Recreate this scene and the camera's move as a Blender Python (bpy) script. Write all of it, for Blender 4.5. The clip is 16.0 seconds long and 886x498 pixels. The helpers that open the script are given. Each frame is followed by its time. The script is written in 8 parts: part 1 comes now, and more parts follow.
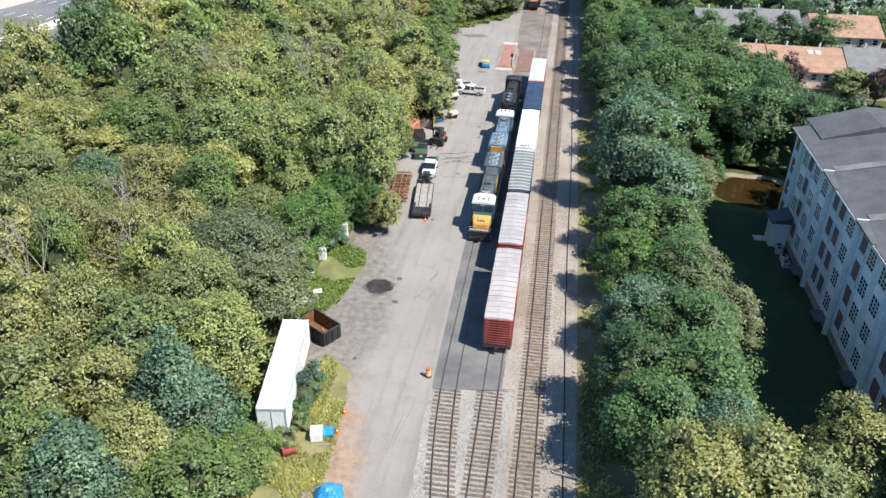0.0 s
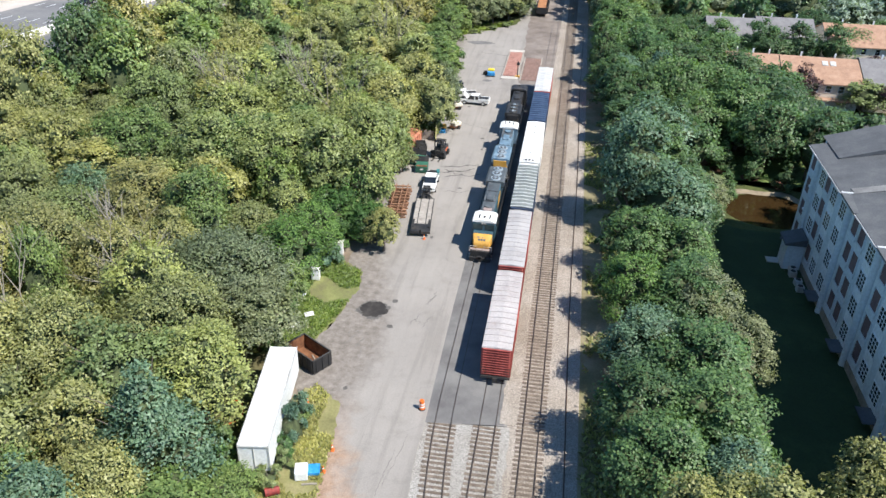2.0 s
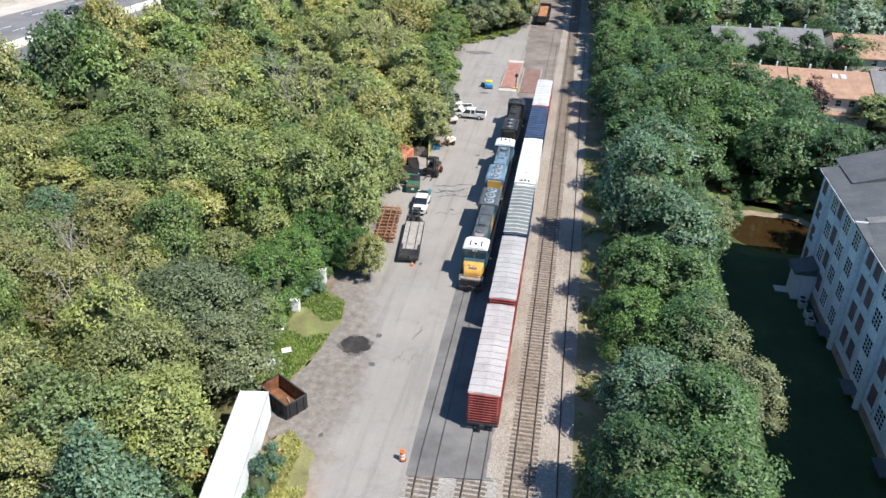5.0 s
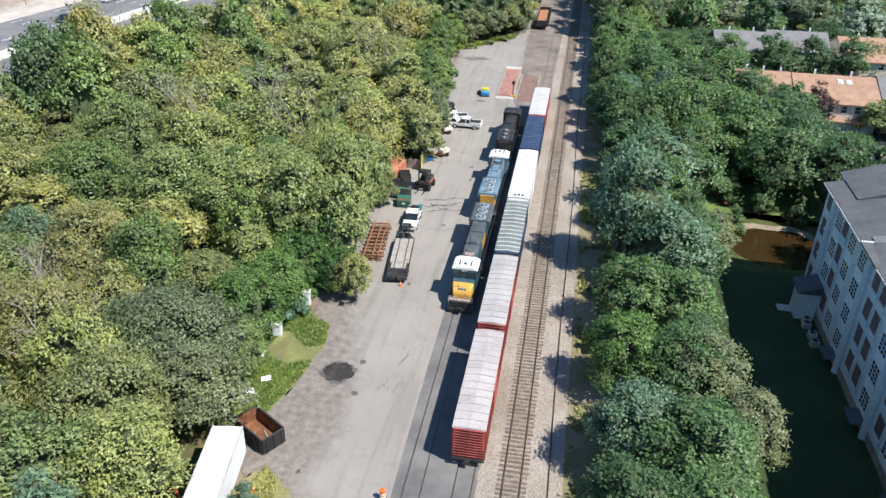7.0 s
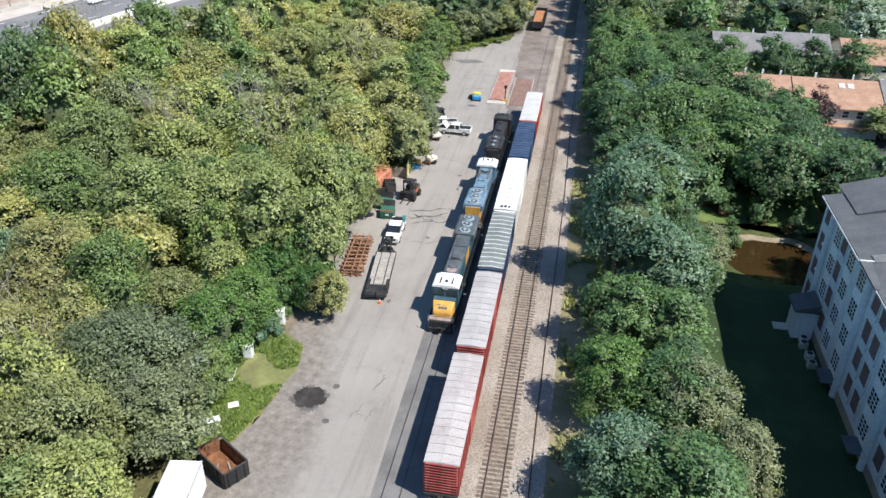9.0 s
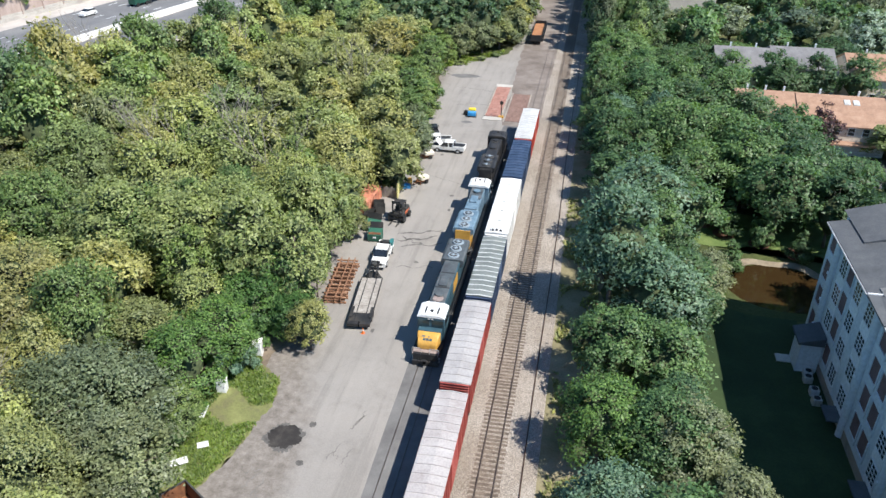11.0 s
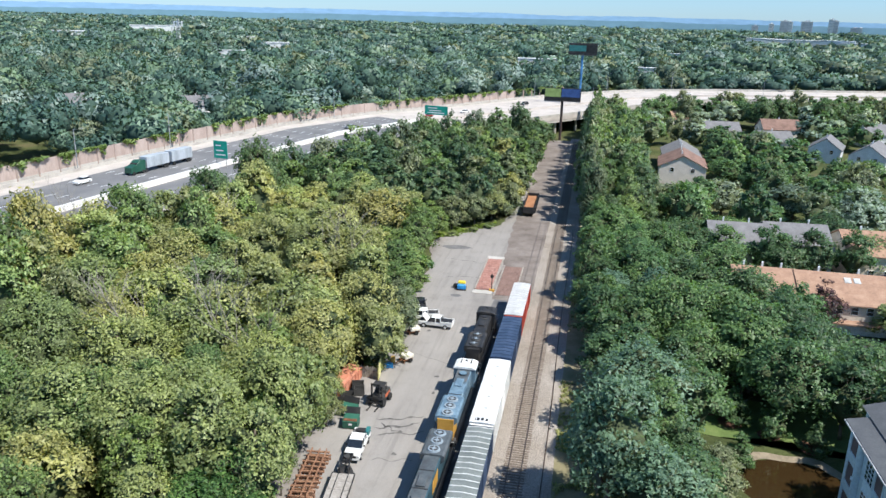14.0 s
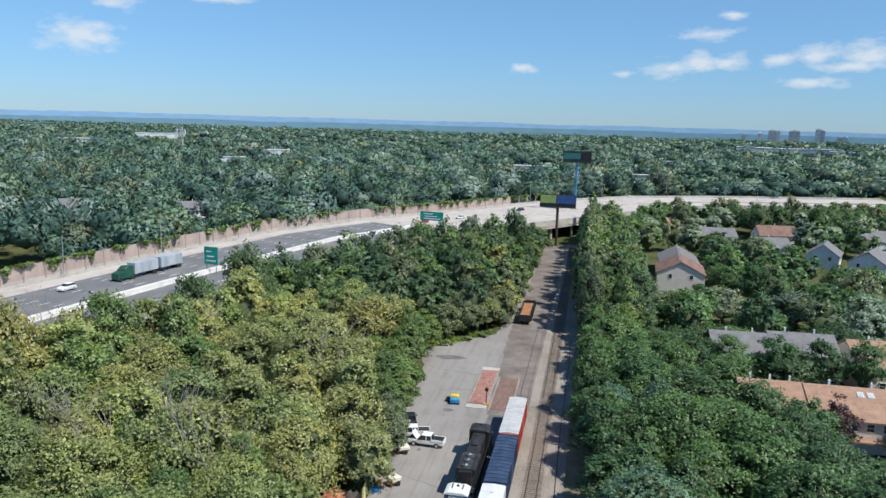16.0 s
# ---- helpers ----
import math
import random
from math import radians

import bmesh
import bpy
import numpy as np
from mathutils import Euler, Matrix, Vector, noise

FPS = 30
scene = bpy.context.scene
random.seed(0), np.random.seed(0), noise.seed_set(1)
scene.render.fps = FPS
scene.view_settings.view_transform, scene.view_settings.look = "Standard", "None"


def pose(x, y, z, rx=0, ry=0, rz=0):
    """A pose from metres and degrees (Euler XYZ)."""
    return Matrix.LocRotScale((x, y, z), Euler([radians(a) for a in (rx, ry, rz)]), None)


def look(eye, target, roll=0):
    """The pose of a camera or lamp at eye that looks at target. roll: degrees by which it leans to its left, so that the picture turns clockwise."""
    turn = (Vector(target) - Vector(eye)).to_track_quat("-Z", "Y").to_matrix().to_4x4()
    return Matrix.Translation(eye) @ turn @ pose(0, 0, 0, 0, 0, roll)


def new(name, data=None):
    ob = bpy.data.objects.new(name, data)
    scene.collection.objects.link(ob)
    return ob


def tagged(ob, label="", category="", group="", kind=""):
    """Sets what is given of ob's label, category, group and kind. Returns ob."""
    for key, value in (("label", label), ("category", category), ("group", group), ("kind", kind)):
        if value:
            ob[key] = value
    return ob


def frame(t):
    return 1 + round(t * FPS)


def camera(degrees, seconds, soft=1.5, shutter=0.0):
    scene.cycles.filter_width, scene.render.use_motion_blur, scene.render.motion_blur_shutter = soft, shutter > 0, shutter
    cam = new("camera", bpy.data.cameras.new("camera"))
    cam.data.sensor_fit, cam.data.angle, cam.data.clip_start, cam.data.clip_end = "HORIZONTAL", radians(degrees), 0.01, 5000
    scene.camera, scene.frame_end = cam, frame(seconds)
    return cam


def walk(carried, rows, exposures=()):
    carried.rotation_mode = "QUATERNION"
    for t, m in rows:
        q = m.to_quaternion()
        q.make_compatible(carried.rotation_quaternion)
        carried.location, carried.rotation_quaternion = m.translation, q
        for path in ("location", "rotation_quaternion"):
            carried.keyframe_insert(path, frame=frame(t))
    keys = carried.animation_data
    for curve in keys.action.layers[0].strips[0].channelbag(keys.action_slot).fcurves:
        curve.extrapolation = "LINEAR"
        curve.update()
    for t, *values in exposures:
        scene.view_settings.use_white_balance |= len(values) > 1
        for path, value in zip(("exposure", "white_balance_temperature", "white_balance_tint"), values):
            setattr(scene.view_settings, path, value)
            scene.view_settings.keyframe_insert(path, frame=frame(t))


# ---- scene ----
cam = camera(60.2, 16.0)
PATH = [
    (0, (-0.56, -3.125, 49.85), (-0.81, -1.41, 48.851), 1.2),
    (0.5, (-0.473, -1.923, 49.844), (-0.729, -0.209, 48.845), 1.2),
    (1, (-0.385, -0.777, 49.969), (-0.646, 0.935, 48.969), 1.4),
    (1.5, (-0.296, 0.435, 49.923), (-0.561, 2.147, 48.924), 1.4),
    (2, (-0.233, 1.58, 49.894), (-0.502, 3.293, 48.899), 1.5),
    (2.5, (-0.068, 2.653, 49.98), (-0.337, 4.367, 48.986), 1.5),
    (3, (0.023, 3.747, 49.892), (-0.246, 5.463, 48.901), 1.5),
    (3.5, (0.178, 4.856, 49.802), (-0.096, 6.572, 48.813), 1.4),
    (4, (0.292, 5.935, 49.841), (0.016, 7.651, 48.851), 1.5),
    (6.5, (1.489, 11.306, 50.279), (1.196, 13.02, 49.291), 1.2),
    (7, (1.948, 12.465, 50.374), (1.65, 14.178, 49.384), 1.0),
    (7.5, (2.349, 13.709, 50.304), (2.047, 15.42, 49.314), 0.9),
    (8, (2.763, 14.886, 50.331), (2.457, 16.596, 49.34), 0.8),
    (8.5, (3.302, 16.088, 50.374), (2.996, 17.796, 49.379), 0.8),
    (11, (4.964, 21.997, 50.197), (4.643, 23.714, 49.223), 0.8),
    (11.5, (5.16, 23.278, 50.165), (4.83, 25.027, 49.253), 0.8),
    (12, (5.295, 24.339, 50.197), (4.958, 26.118, 49.347), 0.9),
    (12.5, (5.373, 25.562, 50.237), (5.028, 27.369, 49.452), 1.0),
    (13, (5.409, 26.772, 50.214), (5.06, 28.604, 49.494), 1.2),
    (13.5, (5.478, 28.048, 50.203), (5.126, 29.904, 49.547), 1.3),
    (14, (5.583, 29.186, 50.121), (5.227, 31.064, 49.531), 1.4),
    (14.5, (5.763, 30.447, 50.185), (5.401, 32.343, 49.66), 1.3),
    (15, (5.741, 31.607, 50.143), (5.376, 33.519, 49.685), 1.5),
    (15.5, (5.653, 33.006, 49.988), (5.286, 34.933, 49.596), 1.5),
    (16, (5.618, 34.35, 49.978), (5.249, 36.289, 49.651), 1.5),
]
walk(cam, [(t, look(eye, target, roll)) for t, eye, target, roll in PATH],
     exposures=((0.0, 0.70, 6570, 8.8), (4.0, 0.64, 6570, 8.8), (8.5, 0.61, 6540, 8.8), (12.5, 0.60, 6480, 8.0), (13.5, 0.56, 6440, 7.8), (14.0, 0.56, 6400, 7.5), (14.5, 0.56, 6370, 7.5), (15.0, 0.43, 6350, 7.5), (15.5, 0.29, 6350, 7.5), (16.0, 0.14, 6350, 7.5)))

# ---- world, sun, exposure ----
SUN_FROM = Vector((2.9, -1.15, 4.4)).normalized()
SUN_EL = math.asin(SUN_FROM.z)
world = bpy.data.worlds.new("sky")
scene.world = world
world.use_nodes = True
wn, wl = world.node_tree.nodes, world.node_tree.links
bg = wn["Background"]
sky = wn.new("ShaderNodeTexSky")
sky.sky_type = 'NISHITA'
sky.sun_disc = False
sky.sun_elevation = SUN_EL
sky.sun_rotation = math.atan2(SUN_FROM.x, SUN_FROM.y)
sky.air_density, sky.dust_density, sky.ozone_density = 1.0, 0.0, 6.0
sky.altitude = 50
# small fair-weather clouds low over the horizon
gen = wn.new("ShaderNodeTexCoord")
stretch = wn.new("ShaderNodeMapping")
stretch.inputs["Scale"].default_value = (26.0, 26.0, 60.0)
wl.new(gen.outputs["Generated"], stretch.inputs["Vector"])
puffs = wn.new("ShaderNodeTexNoise")
puffs.inputs["Scale"].default_value, puffs.inputs["Detail"].default_value, puffs.inputs["Roughness"].default_value = 1.3, 7, 0.6
wl.new(stretch.outputs["Vector"], puffs.inputs["Vector"])
CLOUDS = ((-35.91, 5.05, 2.63, 1.1), (-36.59, 4.79, 1.69, 0.51), (-33.42, 7.24, 1.44, 0.59), (-27.06, 7.99, 2.54, 0.34), (5.2, 4.12, 2.03, 0.85), (8.9, 4.59, 1.53, 0.64), (6.87, 4.51, 1.69, 0.76), (12.1, 4.68, 1.53, 0.47), (14.37, 4.92, 1.53, 0.72), (17.55, 5.15, 2.12, 1.1), (13.96, 3.21, 2.33, 0.38), (7.57, 6.46, 2.03, 0.51), (-5.32, 4.03, 1.02, 0.42), (16.19, 4.25, 2.97, 0.38), (1.94, 3.74, 0.85, 0.38), (9.01, 7.66, 1.27, 0.34))   # bearing, height, half width and half height, in degrees
shape_w = None
for az, el, wide, tall in CLOUDS:
    at_ = wn.new("ShaderNodeVectorMath")
    at_.operation = 'SUBTRACT'
    wl.new(gen.outputs["Generated"], at_.inputs[0])
    at_.inputs[1].default_value = (math.sin(radians(az)) * math.cos(radians(el)), math.cos(radians(az)) * math.cos(radians(el)), math.sin(radians(el)))
    size_w = wn.new("ShaderNodeVectorMath")
    size_w.operation = 'MULTIPLY'
    wl.new(at_.outputs[0], size_w.inputs[0])
    size_w.inputs[1].default_value = (1 / radians(wide), 1 / radians(wide), 1 / radians(tall))
    far_w = wn.new("ShaderNodeVectorMath")
    far_w.operation = 'LENGTH'
    wl.new(size_w.outputs[0], far_w.inputs[0])
    if shape_w is None:
        shape_w = far_w.outputs["Value"]
    else:
        least = wn.new("ShaderNodeMath")
        least.operation = 'MINIMUM'
        wl.new(shape_w, least.inputs[0])
        wl.new(far_w.outputs["Value"], least.inputs[1])
        shape_w = least.outputs[0]
ragged_w = wn.new("ShaderNodeMath")
ragged_w.operation = 'MULTIPLY_ADD'
wl.new(puffs.outputs["Fac"], ragged_w.inputs[0])
ragged_w.inputs[1].default_value = -2.6
wl.new(shape_w, ragged_w.inputs[2])
mask = wn.new("ShaderNodeMapRange")
for key, value in (("From Min", -0.25), ("From Max", -1.25), ("To Min", 0.0), ("To Max", 0.75)):
    mask.inputs[key].default_value = value
wl.new(ragged_w.outputs[0], mask.inputs["Value"])
cloud = wn.new("ShaderNodeMix")
cloud.data_type = 'RGBA'
wl.new(mask.outputs["Result"], cloud.inputs[0])
blue = wn.new("ShaderNodeMix")
blue.data_type, blue.blend_type = 'RGBA', 'MULTIPLY'
blue.inputs[0].default_value = 1.0
wl.new(sky.outputs["Color"], blue.inputs[6])
blue.inputs[7].default_value = (0.80, 1.0, 1.2, 1)
sep_w = wn.new("ShaderNodeSeparateXYZ")
wl.new(gen.outputs["Generated"], sep_w.inputs[0])
height_w = wn.new("ShaderNodeValToRGB")
height_w.color_ramp.elements[0].position, height_w.color_ramp.elements[0].color = 0.0, (0.71, 0.81, 1.02, 1)
height_w.color_ramp.elements[1].position, height_w.color_ramp.elements[1].color = 0.22, (1.50, 1.36, 1.13, 1)
wl.new(sep_w.outputs["Z"], height_w.inputs["Fac"])
deep = wn.new("ShaderNodeMix")
deep.data_type, deep.blend_type = 'RGBA', 'MULTIPLY'
deep.inputs[0].default_value = 1.0
wl.new(blue.outputs[2], deep.inputs[6])
wl.new(height_w.outputs["Color"], deep.inputs[7])
wl.new(deep.outputs[2], cloud.inputs[6])
cloud.inputs[7].default_value = (8.5, 8.8, 9.2, 1)
wl.new(cloud.outputs[2], bg.inputs["Color"])
bg.inputs["Strength"].default_value = 0.085
sun_data = bpy.data.lights.new("sun", "SUN")
sun_data.energy, sun_data.angle, sun_data.color = 5.0, radians(0.55), (1.0, 0.955, 0.89)
sun = new("sun", sun_data)
sun.matrix_world = look(SUN_FROM * 300, (0, 0, 0))


# ---- materials ----
def material(name, rough=0.8, metal=0.0, spec=0.4):
    m = bpy.data.materials.new(name)
    m.use_nodes = True
    b = m.node_tree.nodes["Principled BSDF"]
    b.inputs["Roughness"].default_value = rough
    b.inputs["Metallic"].default_value = metal
    b.inputs["Specular IOR Level"].default_value = spec
    return m, m.node_tree.nodes, m.node_tree.links, b


def coords(n, l, kind="Object", scale=(1, 1, 1), turn=(0, 0, 0)):
    tc = n.new("ShaderNodeTexCoord")
    mp = n.new("ShaderNodeMapping")
    mp.inputs["Scale"].default_value = scale
    mp.inputs["Rotation"].default_value = turn
    l.new(tc.outputs[kind], mp.inputs["Vector"])
    return mp.outputs["Vector"]


def noise_tex(n, l, vec, scale, detail=4, rough=0.55):
    t = n.new("ShaderNodeTexNoise")
    t.inputs["Scale"].default_value = scale
    t.inputs["Detail"].default_value = detail
    t.inputs["Roughness"].default_value = rough
    if vec is not None:
        l.new(vec, t.inputs["Vector"])
    return t.outputs["Fac"]


def ramp(n, l, fac, stops):
    r = n.new("ShaderNodeValToRGB")
    while len(r.color_ramp.elements) < len(stops):
        r.color_ramp.elements.new(0.5)
    for e, (p, c) in zip(r.color_ramp.elements, stops):
        e.position, e.color = p, (*c, 1)
    l.new(fac, r.inputs["Fac"])
    return r.outputs["Color"]


def mixc(n, l, fac, a, b, kind='MIX'):
    x = n.new("ShaderNodeMix")
    x.data_type, x.blend_type = 'RGBA', kind
    for s, v in ((x.inputs[0], fac), (x.inputs[6], a), (x.inputs[7], b)):
        if isinstance(v, (int, float)):
            s.default_value = v
        elif isinstance(v, tuple):
            s.default_value = (*v, 1)
        else:
            l.new(v, s)
    return x.outputs[2]


def bump(n, l, b, height, strength=0.3, dist=0.02):
    k = n.new("ShaderNodeBump")
    k.inputs["Strength"].default_value, k.inputs["Distance"].default_value = strength, dist
    l.new(height, k.inputs["Height"])
    l.new(k.outputs["Normal"], b.inputs["Normal"])


def g(v):
    return (v, v, v)


def worn(name, base, dark=None, light=None, rough=0.6, metal=0.0, grain=6.0, broad=0.5, bumps=0.15, spec=0.4, streak=False):
    """A painted or plain surface with stains at a broad scale and grain at a fine one."""
    m, n, l, b = material(name, rough, metal, spec)
    dark = dark or tuple(0.62 * c for c in base)
    light = light or tuple(min(1.0, 1.15 * c + 0.01) for c in base)
    v = coords(n, l, scale=(1, 1, 0.15) if streak else (1, 1, 1))
    info = n.new("ShaderNodeObjectInfo")
    sh = n.new("ShaderNodeVectorMath")
    sh.operation = 'MULTIPLY_ADD'
    l.new(info.outputs["Random"], sh.inputs[0])
    sh.inputs[1].default_value = (37, 51, 23)
    l.new(v, sh.inputs[2])
    v = sh.outputs["Vector"]
    big = noise_tex(n, l, v, broad, 5, 0.65)
    fine = noise_tex(n, l, v, grain, 3)
    c1 = ramp(n, l, big, [(0.3, dark), (0.5, base), (0.72, light)])
    c2 = ramp(n, l, fine, [(0.35, g(0.72)), (0.6, g(1.0))])
    l.new(mixc(n, l, 0.6, c1, c2, 'MULTIPLY'), b.inputs["Base Color"])
    bump(n, l, b, fine, bumps, 0.02)
    return m


def leaf_material(name, base, tip, thin=0.35, patch_size=0.35, lo=(0.82, 0.82, 0.82), hi=(1.15, 1.12, 0.95), joined=False, spread=1.0):
    """Leaves: colour differs from tree to tree and from leaf to leaf; some light passes through."""
    m, n, l, b = material(name, 0.48, 0, 0.4)
    geo = n.new("ShaderNodeNewGeometry")
    per = ramp(n, l, geo.outputs["Random Per Island"], [(0.0, tuple((1 - 0.34 * spread) * c for c in base)), (0.4, base), (0.85, tip), (1.0, tuple((1 + 0.12 * spread) * c for c in tip))])
    v = coords(n, l)
    patch = noise_tex(n, l, v, patch_size, 3)
    c = mixc(n, l, 1.0, per, ramp(n, l, patch, [(0.35, lo), (0.65, hi)]), 'MULTIPLY')
    if joined:
        own = n.new("ShaderNodeAttribute")
        own.attribute_name = "tree"
        own = own.outputs["Fac"]
    else:
        own = n.new("ShaderNodeObjectInfo").outputs["Random"]
    tree = ramp(n, l, own, [(0.0, (0.66, 0.76, 0.80)), (0.35, (0.92, 0.95, 0.96)), (0.7, (1.04, 1.03, 1.0)), (1.0, (1.15, 1.11, 1.0))])
    c = mixc(n, l, 1.0, c, tree, 'MULTIPLY')
    l.new(c, b.inputs["Base Color"])
    tr = n.new("ShaderNodeBsdfTranslucent")
    l.new(mixc(n, l, 1.0, c, (1.15, 1.25, 0.6), 'MULTIPLY'), tr.inputs["Color"])
    mx = n.new("ShaderNodeMixShader")
    mx.inputs[0].default_value = thin
    l.new(b.outputs[0], mx.inputs[1])
    l.new(tr.outputs[0], mx.inputs[2])
    l.new(mx.outputs[0], n["Material Output"].inputs["Surface"])
    return m


LEAF_SPEC = {
    "olive": ("leaves_olive", (0.285, 0.297, 0.122), (0.415, 0.42, 0.203)),
    "green": ("leaves_green", (0.14, 0.215, 0.075), (0.25, 0.33, 0.13)),
    "lime": ("leaves_lime", (0.262, 0.308, 0.124), (0.385, 0.432, 0.195)),
    "yellow": ("leaves_yellow", (0.28, 0.275, 0.118), (0.395, 0.378, 0.178)),
    "blue": ("leaves_blue_green", (0.112, 0.196, 0.136), (0.20, 0.308, 0.228)),
    "dark": ("leaves_dark", (0.085, 0.145, 0.068), (0.165, 0.25, 0.12)),
    "cool": ("leaves_cool_green", (0.094, 0.178, 0.074), (0.18, 0.285, 0.125)),
    "deep": ("leaves_deep_green", (0.072, 0.138, 0.065), (0.14, 0.225, 0.11)),
    "vine": ("leaves_vine", (0.085, 0.17, 0.055), (0.17, 0.29, 0.09)),
    "grey": ("leaves_grey_green", (0.185, 0.215, 0.125), (0.30, 0.335, 0.21)),
    "silver": ("leaves_silver_green", (0.20, 0.25, 0.185), (0.33, 0.385, 0.30)),
    "plum": ("leaves_plum", (0.05, 0.025, 0.033), (0.10, 0.05, 0.06)),
}
LEAF = {k: leaf_material(*v) for k, v in LEAF_SPEC.items()}
# Gains on leaf colours for joined woods: mostly lighter and bluer, painting in haze.
WOODS_HAZE_GAIN = {k: {"green": (1.1, 1.1, 1.22), "dark": (0.95, 0.95, 1.05), "grey": (1.0, 1.0, 1.05), "silver": (1.35, 1.35, 1.5)}.get(k, (1.12, 1.12, 1.12)) for k in LEAF_SPEC}
LEAF_WOODS = {k: leaf_material(v[0] + "_woods", tuple(a * c for a, c in zip(WOODS_HAZE_GAIN[k], v[1])), tuple(a * c for a, c in zip(WOODS_HAZE_GAIN[k], v[2])), 0.35, 0.1, (0.8, 0.84, 0.86), (1.16, 1.12, 0.98), True) for k, v in LEAF_SPEC.items()}
BARK = worn("bark", (0.14, 0.115, 0.09), grain=12, bumps=0.5, rough=0.9)
# Twigs and inner leaves, darkened so the colour holds the crown's inner shade.
CROWN_SHADE = worn("twigs_and_crown_shade", (0.062, 0.08, 0.035), (0.035, 0.045, 0.022), (0.09, 0.115, 0.048), 0.95, grain=9, broad=2.0, bumps=0.6)
BARE = worn("bare_wood", (0.30, 0.27, 0.23), grain=12, bumps=0.3, rough=0.9)


def ground_material():
    m, n, l, b = material("ground_soil_grass", 0.95, 0, 0.1)
    v = coords(n, l)
    big, fine = noise_tex(n, l, v, 0.06, 6, 0.6), noise_tex(n, l, v, 2.2, 6, 0.7)
    c1 = ramp(n, l, big, [(0.35, (0.055, 0.07, 0.028)), (0.5, (0.085, 0.10, 0.038)), (0.68, (0.14, 0.12, 0.065))])
    c2 = ramp(n, l, fine, [(0.3, g(0.55)), (0.62, g(1.1))])
    l.new(mixc(n, l, 0.85, c1, c2, 'MULTIPLY'), b.inputs["Base Color"])
    bump(n, l, b, fine, 0.8, 0.12)
    return m


GRIT_EDGE = ((30, -12.0), (40, -13.2), (45, -14.5), (50, -15.8), (53, -17.0), (58, -17.4), (63, -16.5), (68, -16.4), (77, -18.2), (82, -20.0), (89, -21.8), (101, -24.0), (121, -26.0), (165, -25.0), (204, -26.5))


def yard_material():
    """Old sun-bleached asphalt: tyre tracks along the yard, scuffs and cracks, grey-brown grit along its weedy side, rusty dirt at the near end."""
    m, n, l, b = material("yard_asphalt", 0.9, 0, 0.2)
    v = coords(n, l)
    big = noise_tex(n, l, v, 0.05, 7, 0.65)
    mid = noise_tex(n, l, v, 0.3, 7, 0.68)
    fine = noise_tex(n, l, v, 7.0, 5, 0.75)
    along = coords(n, l, scale=(0.9, 0.045, 1), turn=(0, 0, radians(3)))
    tracks = noise_tex(n, l, along, 1.0, 6, 0.65)
    c = ramp(n, l, big, [(0.3, (0.248, 0.23, 0.213)), (0.5, (0.285, 0.265, 0.246)), (0.7, (0.313, 0.29, 0.268))])
    c = mixc(n, l, 0.8, c, ramp(n, l, mid, [(0.3, (0.80, 0.79, 0.78)), (0.45, g(0.97)), (0.7, (1.05, 1.04, 1.03))]), 'MULTIPLY')
    c = mixc(n, l, 0.55, c, ramp(n, l, tracks, [(0.36, g(0.74)), (0.48, g(0.98)), (0.66, g(1.06))]), 'MULTIPLY')
    sep = n.new("ShaderNodeSeparateXYZ")
    l.new(v, sep.inputs[0])
    far = n.new("ShaderNodeMapRange")
    far.inputs["From Min"].default_value, far.inputs["From Max"].default_value = 30.0, 210.0
    l.new(sep.outputs["Y"], far.inputs["Value"])
    line = ramp(n, l, far.outputs[0], [((y - 30) / 180, g((x + 30) / 20)) for y, x in GRIT_EDGE])

    def calc(kind, a, c_=None):
        k = n.new("ShaderNodeMath")
        k.operation = kind
        for i, q in enumerate((a, c_)):
            if isinstance(q, (int, float)):
                k.inputs[i].default_value = q
            elif q is not None:
                l.new(q, k.inputs[i])
        return k.outputs[0]

    edge_x = calc('ADD', calc('MULTIPLY', line, 20.0), -30.0)
    inward = calc('SUBTRACT', edge_x, sep.outputs["X"])
    ragged = calc('ADD', inward, calc('MULTIPLY', calc('SUBTRACT', noise_tex(n, l, v, 0.35, 7, 0.7), 0.5), 7.0))
    soft = n.new("ShaderNodeMapRange")
    soft.inputs["From Min"].default_value, soft.inputs["From Max"].default_value = -1.0, 1.6
    l.new(ragged, soft.inputs["Value"])
    loose = noise_tex(n, l, v, 1.3, 7, 0.75)
    grit = ramp(n, l, loose, [(0.3, (0.13, 0.112, 0.098)), (0.5, (0.205, 0.182, 0.162)), (0.7, (0.29, 0.26, 0.235))])
    rusty = ramp(n, l, loose, [(0.3, (0.22, 0.145, 0.10)), (0.5, (0.32, 0.225, 0.165)), (0.7, (0.40, 0.30, 0.235))])
    near_ = n.new("ShaderNodeMapRange")
    near_.inputs["From Min"].default_value, near_.inputs["From Max"].default_value = 57.0, 49.0
    l.new(sep.outputs["Y"], near_.inputs["Value"])
    c = mixc(n, l, soft.outputs[0], c, mixc(n, l, near_.outputs[0], grit, rusty))
    vo = n.new("ShaderNodeTexVoronoi")
    vo.feature = 'DISTANCE_TO_EDGE'
    vo.inputs["Scale"].default_value = 0.16
    warp = n.new("ShaderNodeVectorMath")
    warp.operation = 'MULTIPLY_ADD'
    l.new(mid, warp.inputs[0])
    warp.inputs[1].default_value = (6, 6, 0)
    l.new(v, warp.inputs[2])
    l.new(warp.outputs[0], vo.inputs["Vector"])
    c = mixc(n, l, 0.5, c, ramp(n, l, vo.outputs["Distance"], [(0.0, g(0.8)), (0.008, g(1.0))]), 'MULTIPLY')
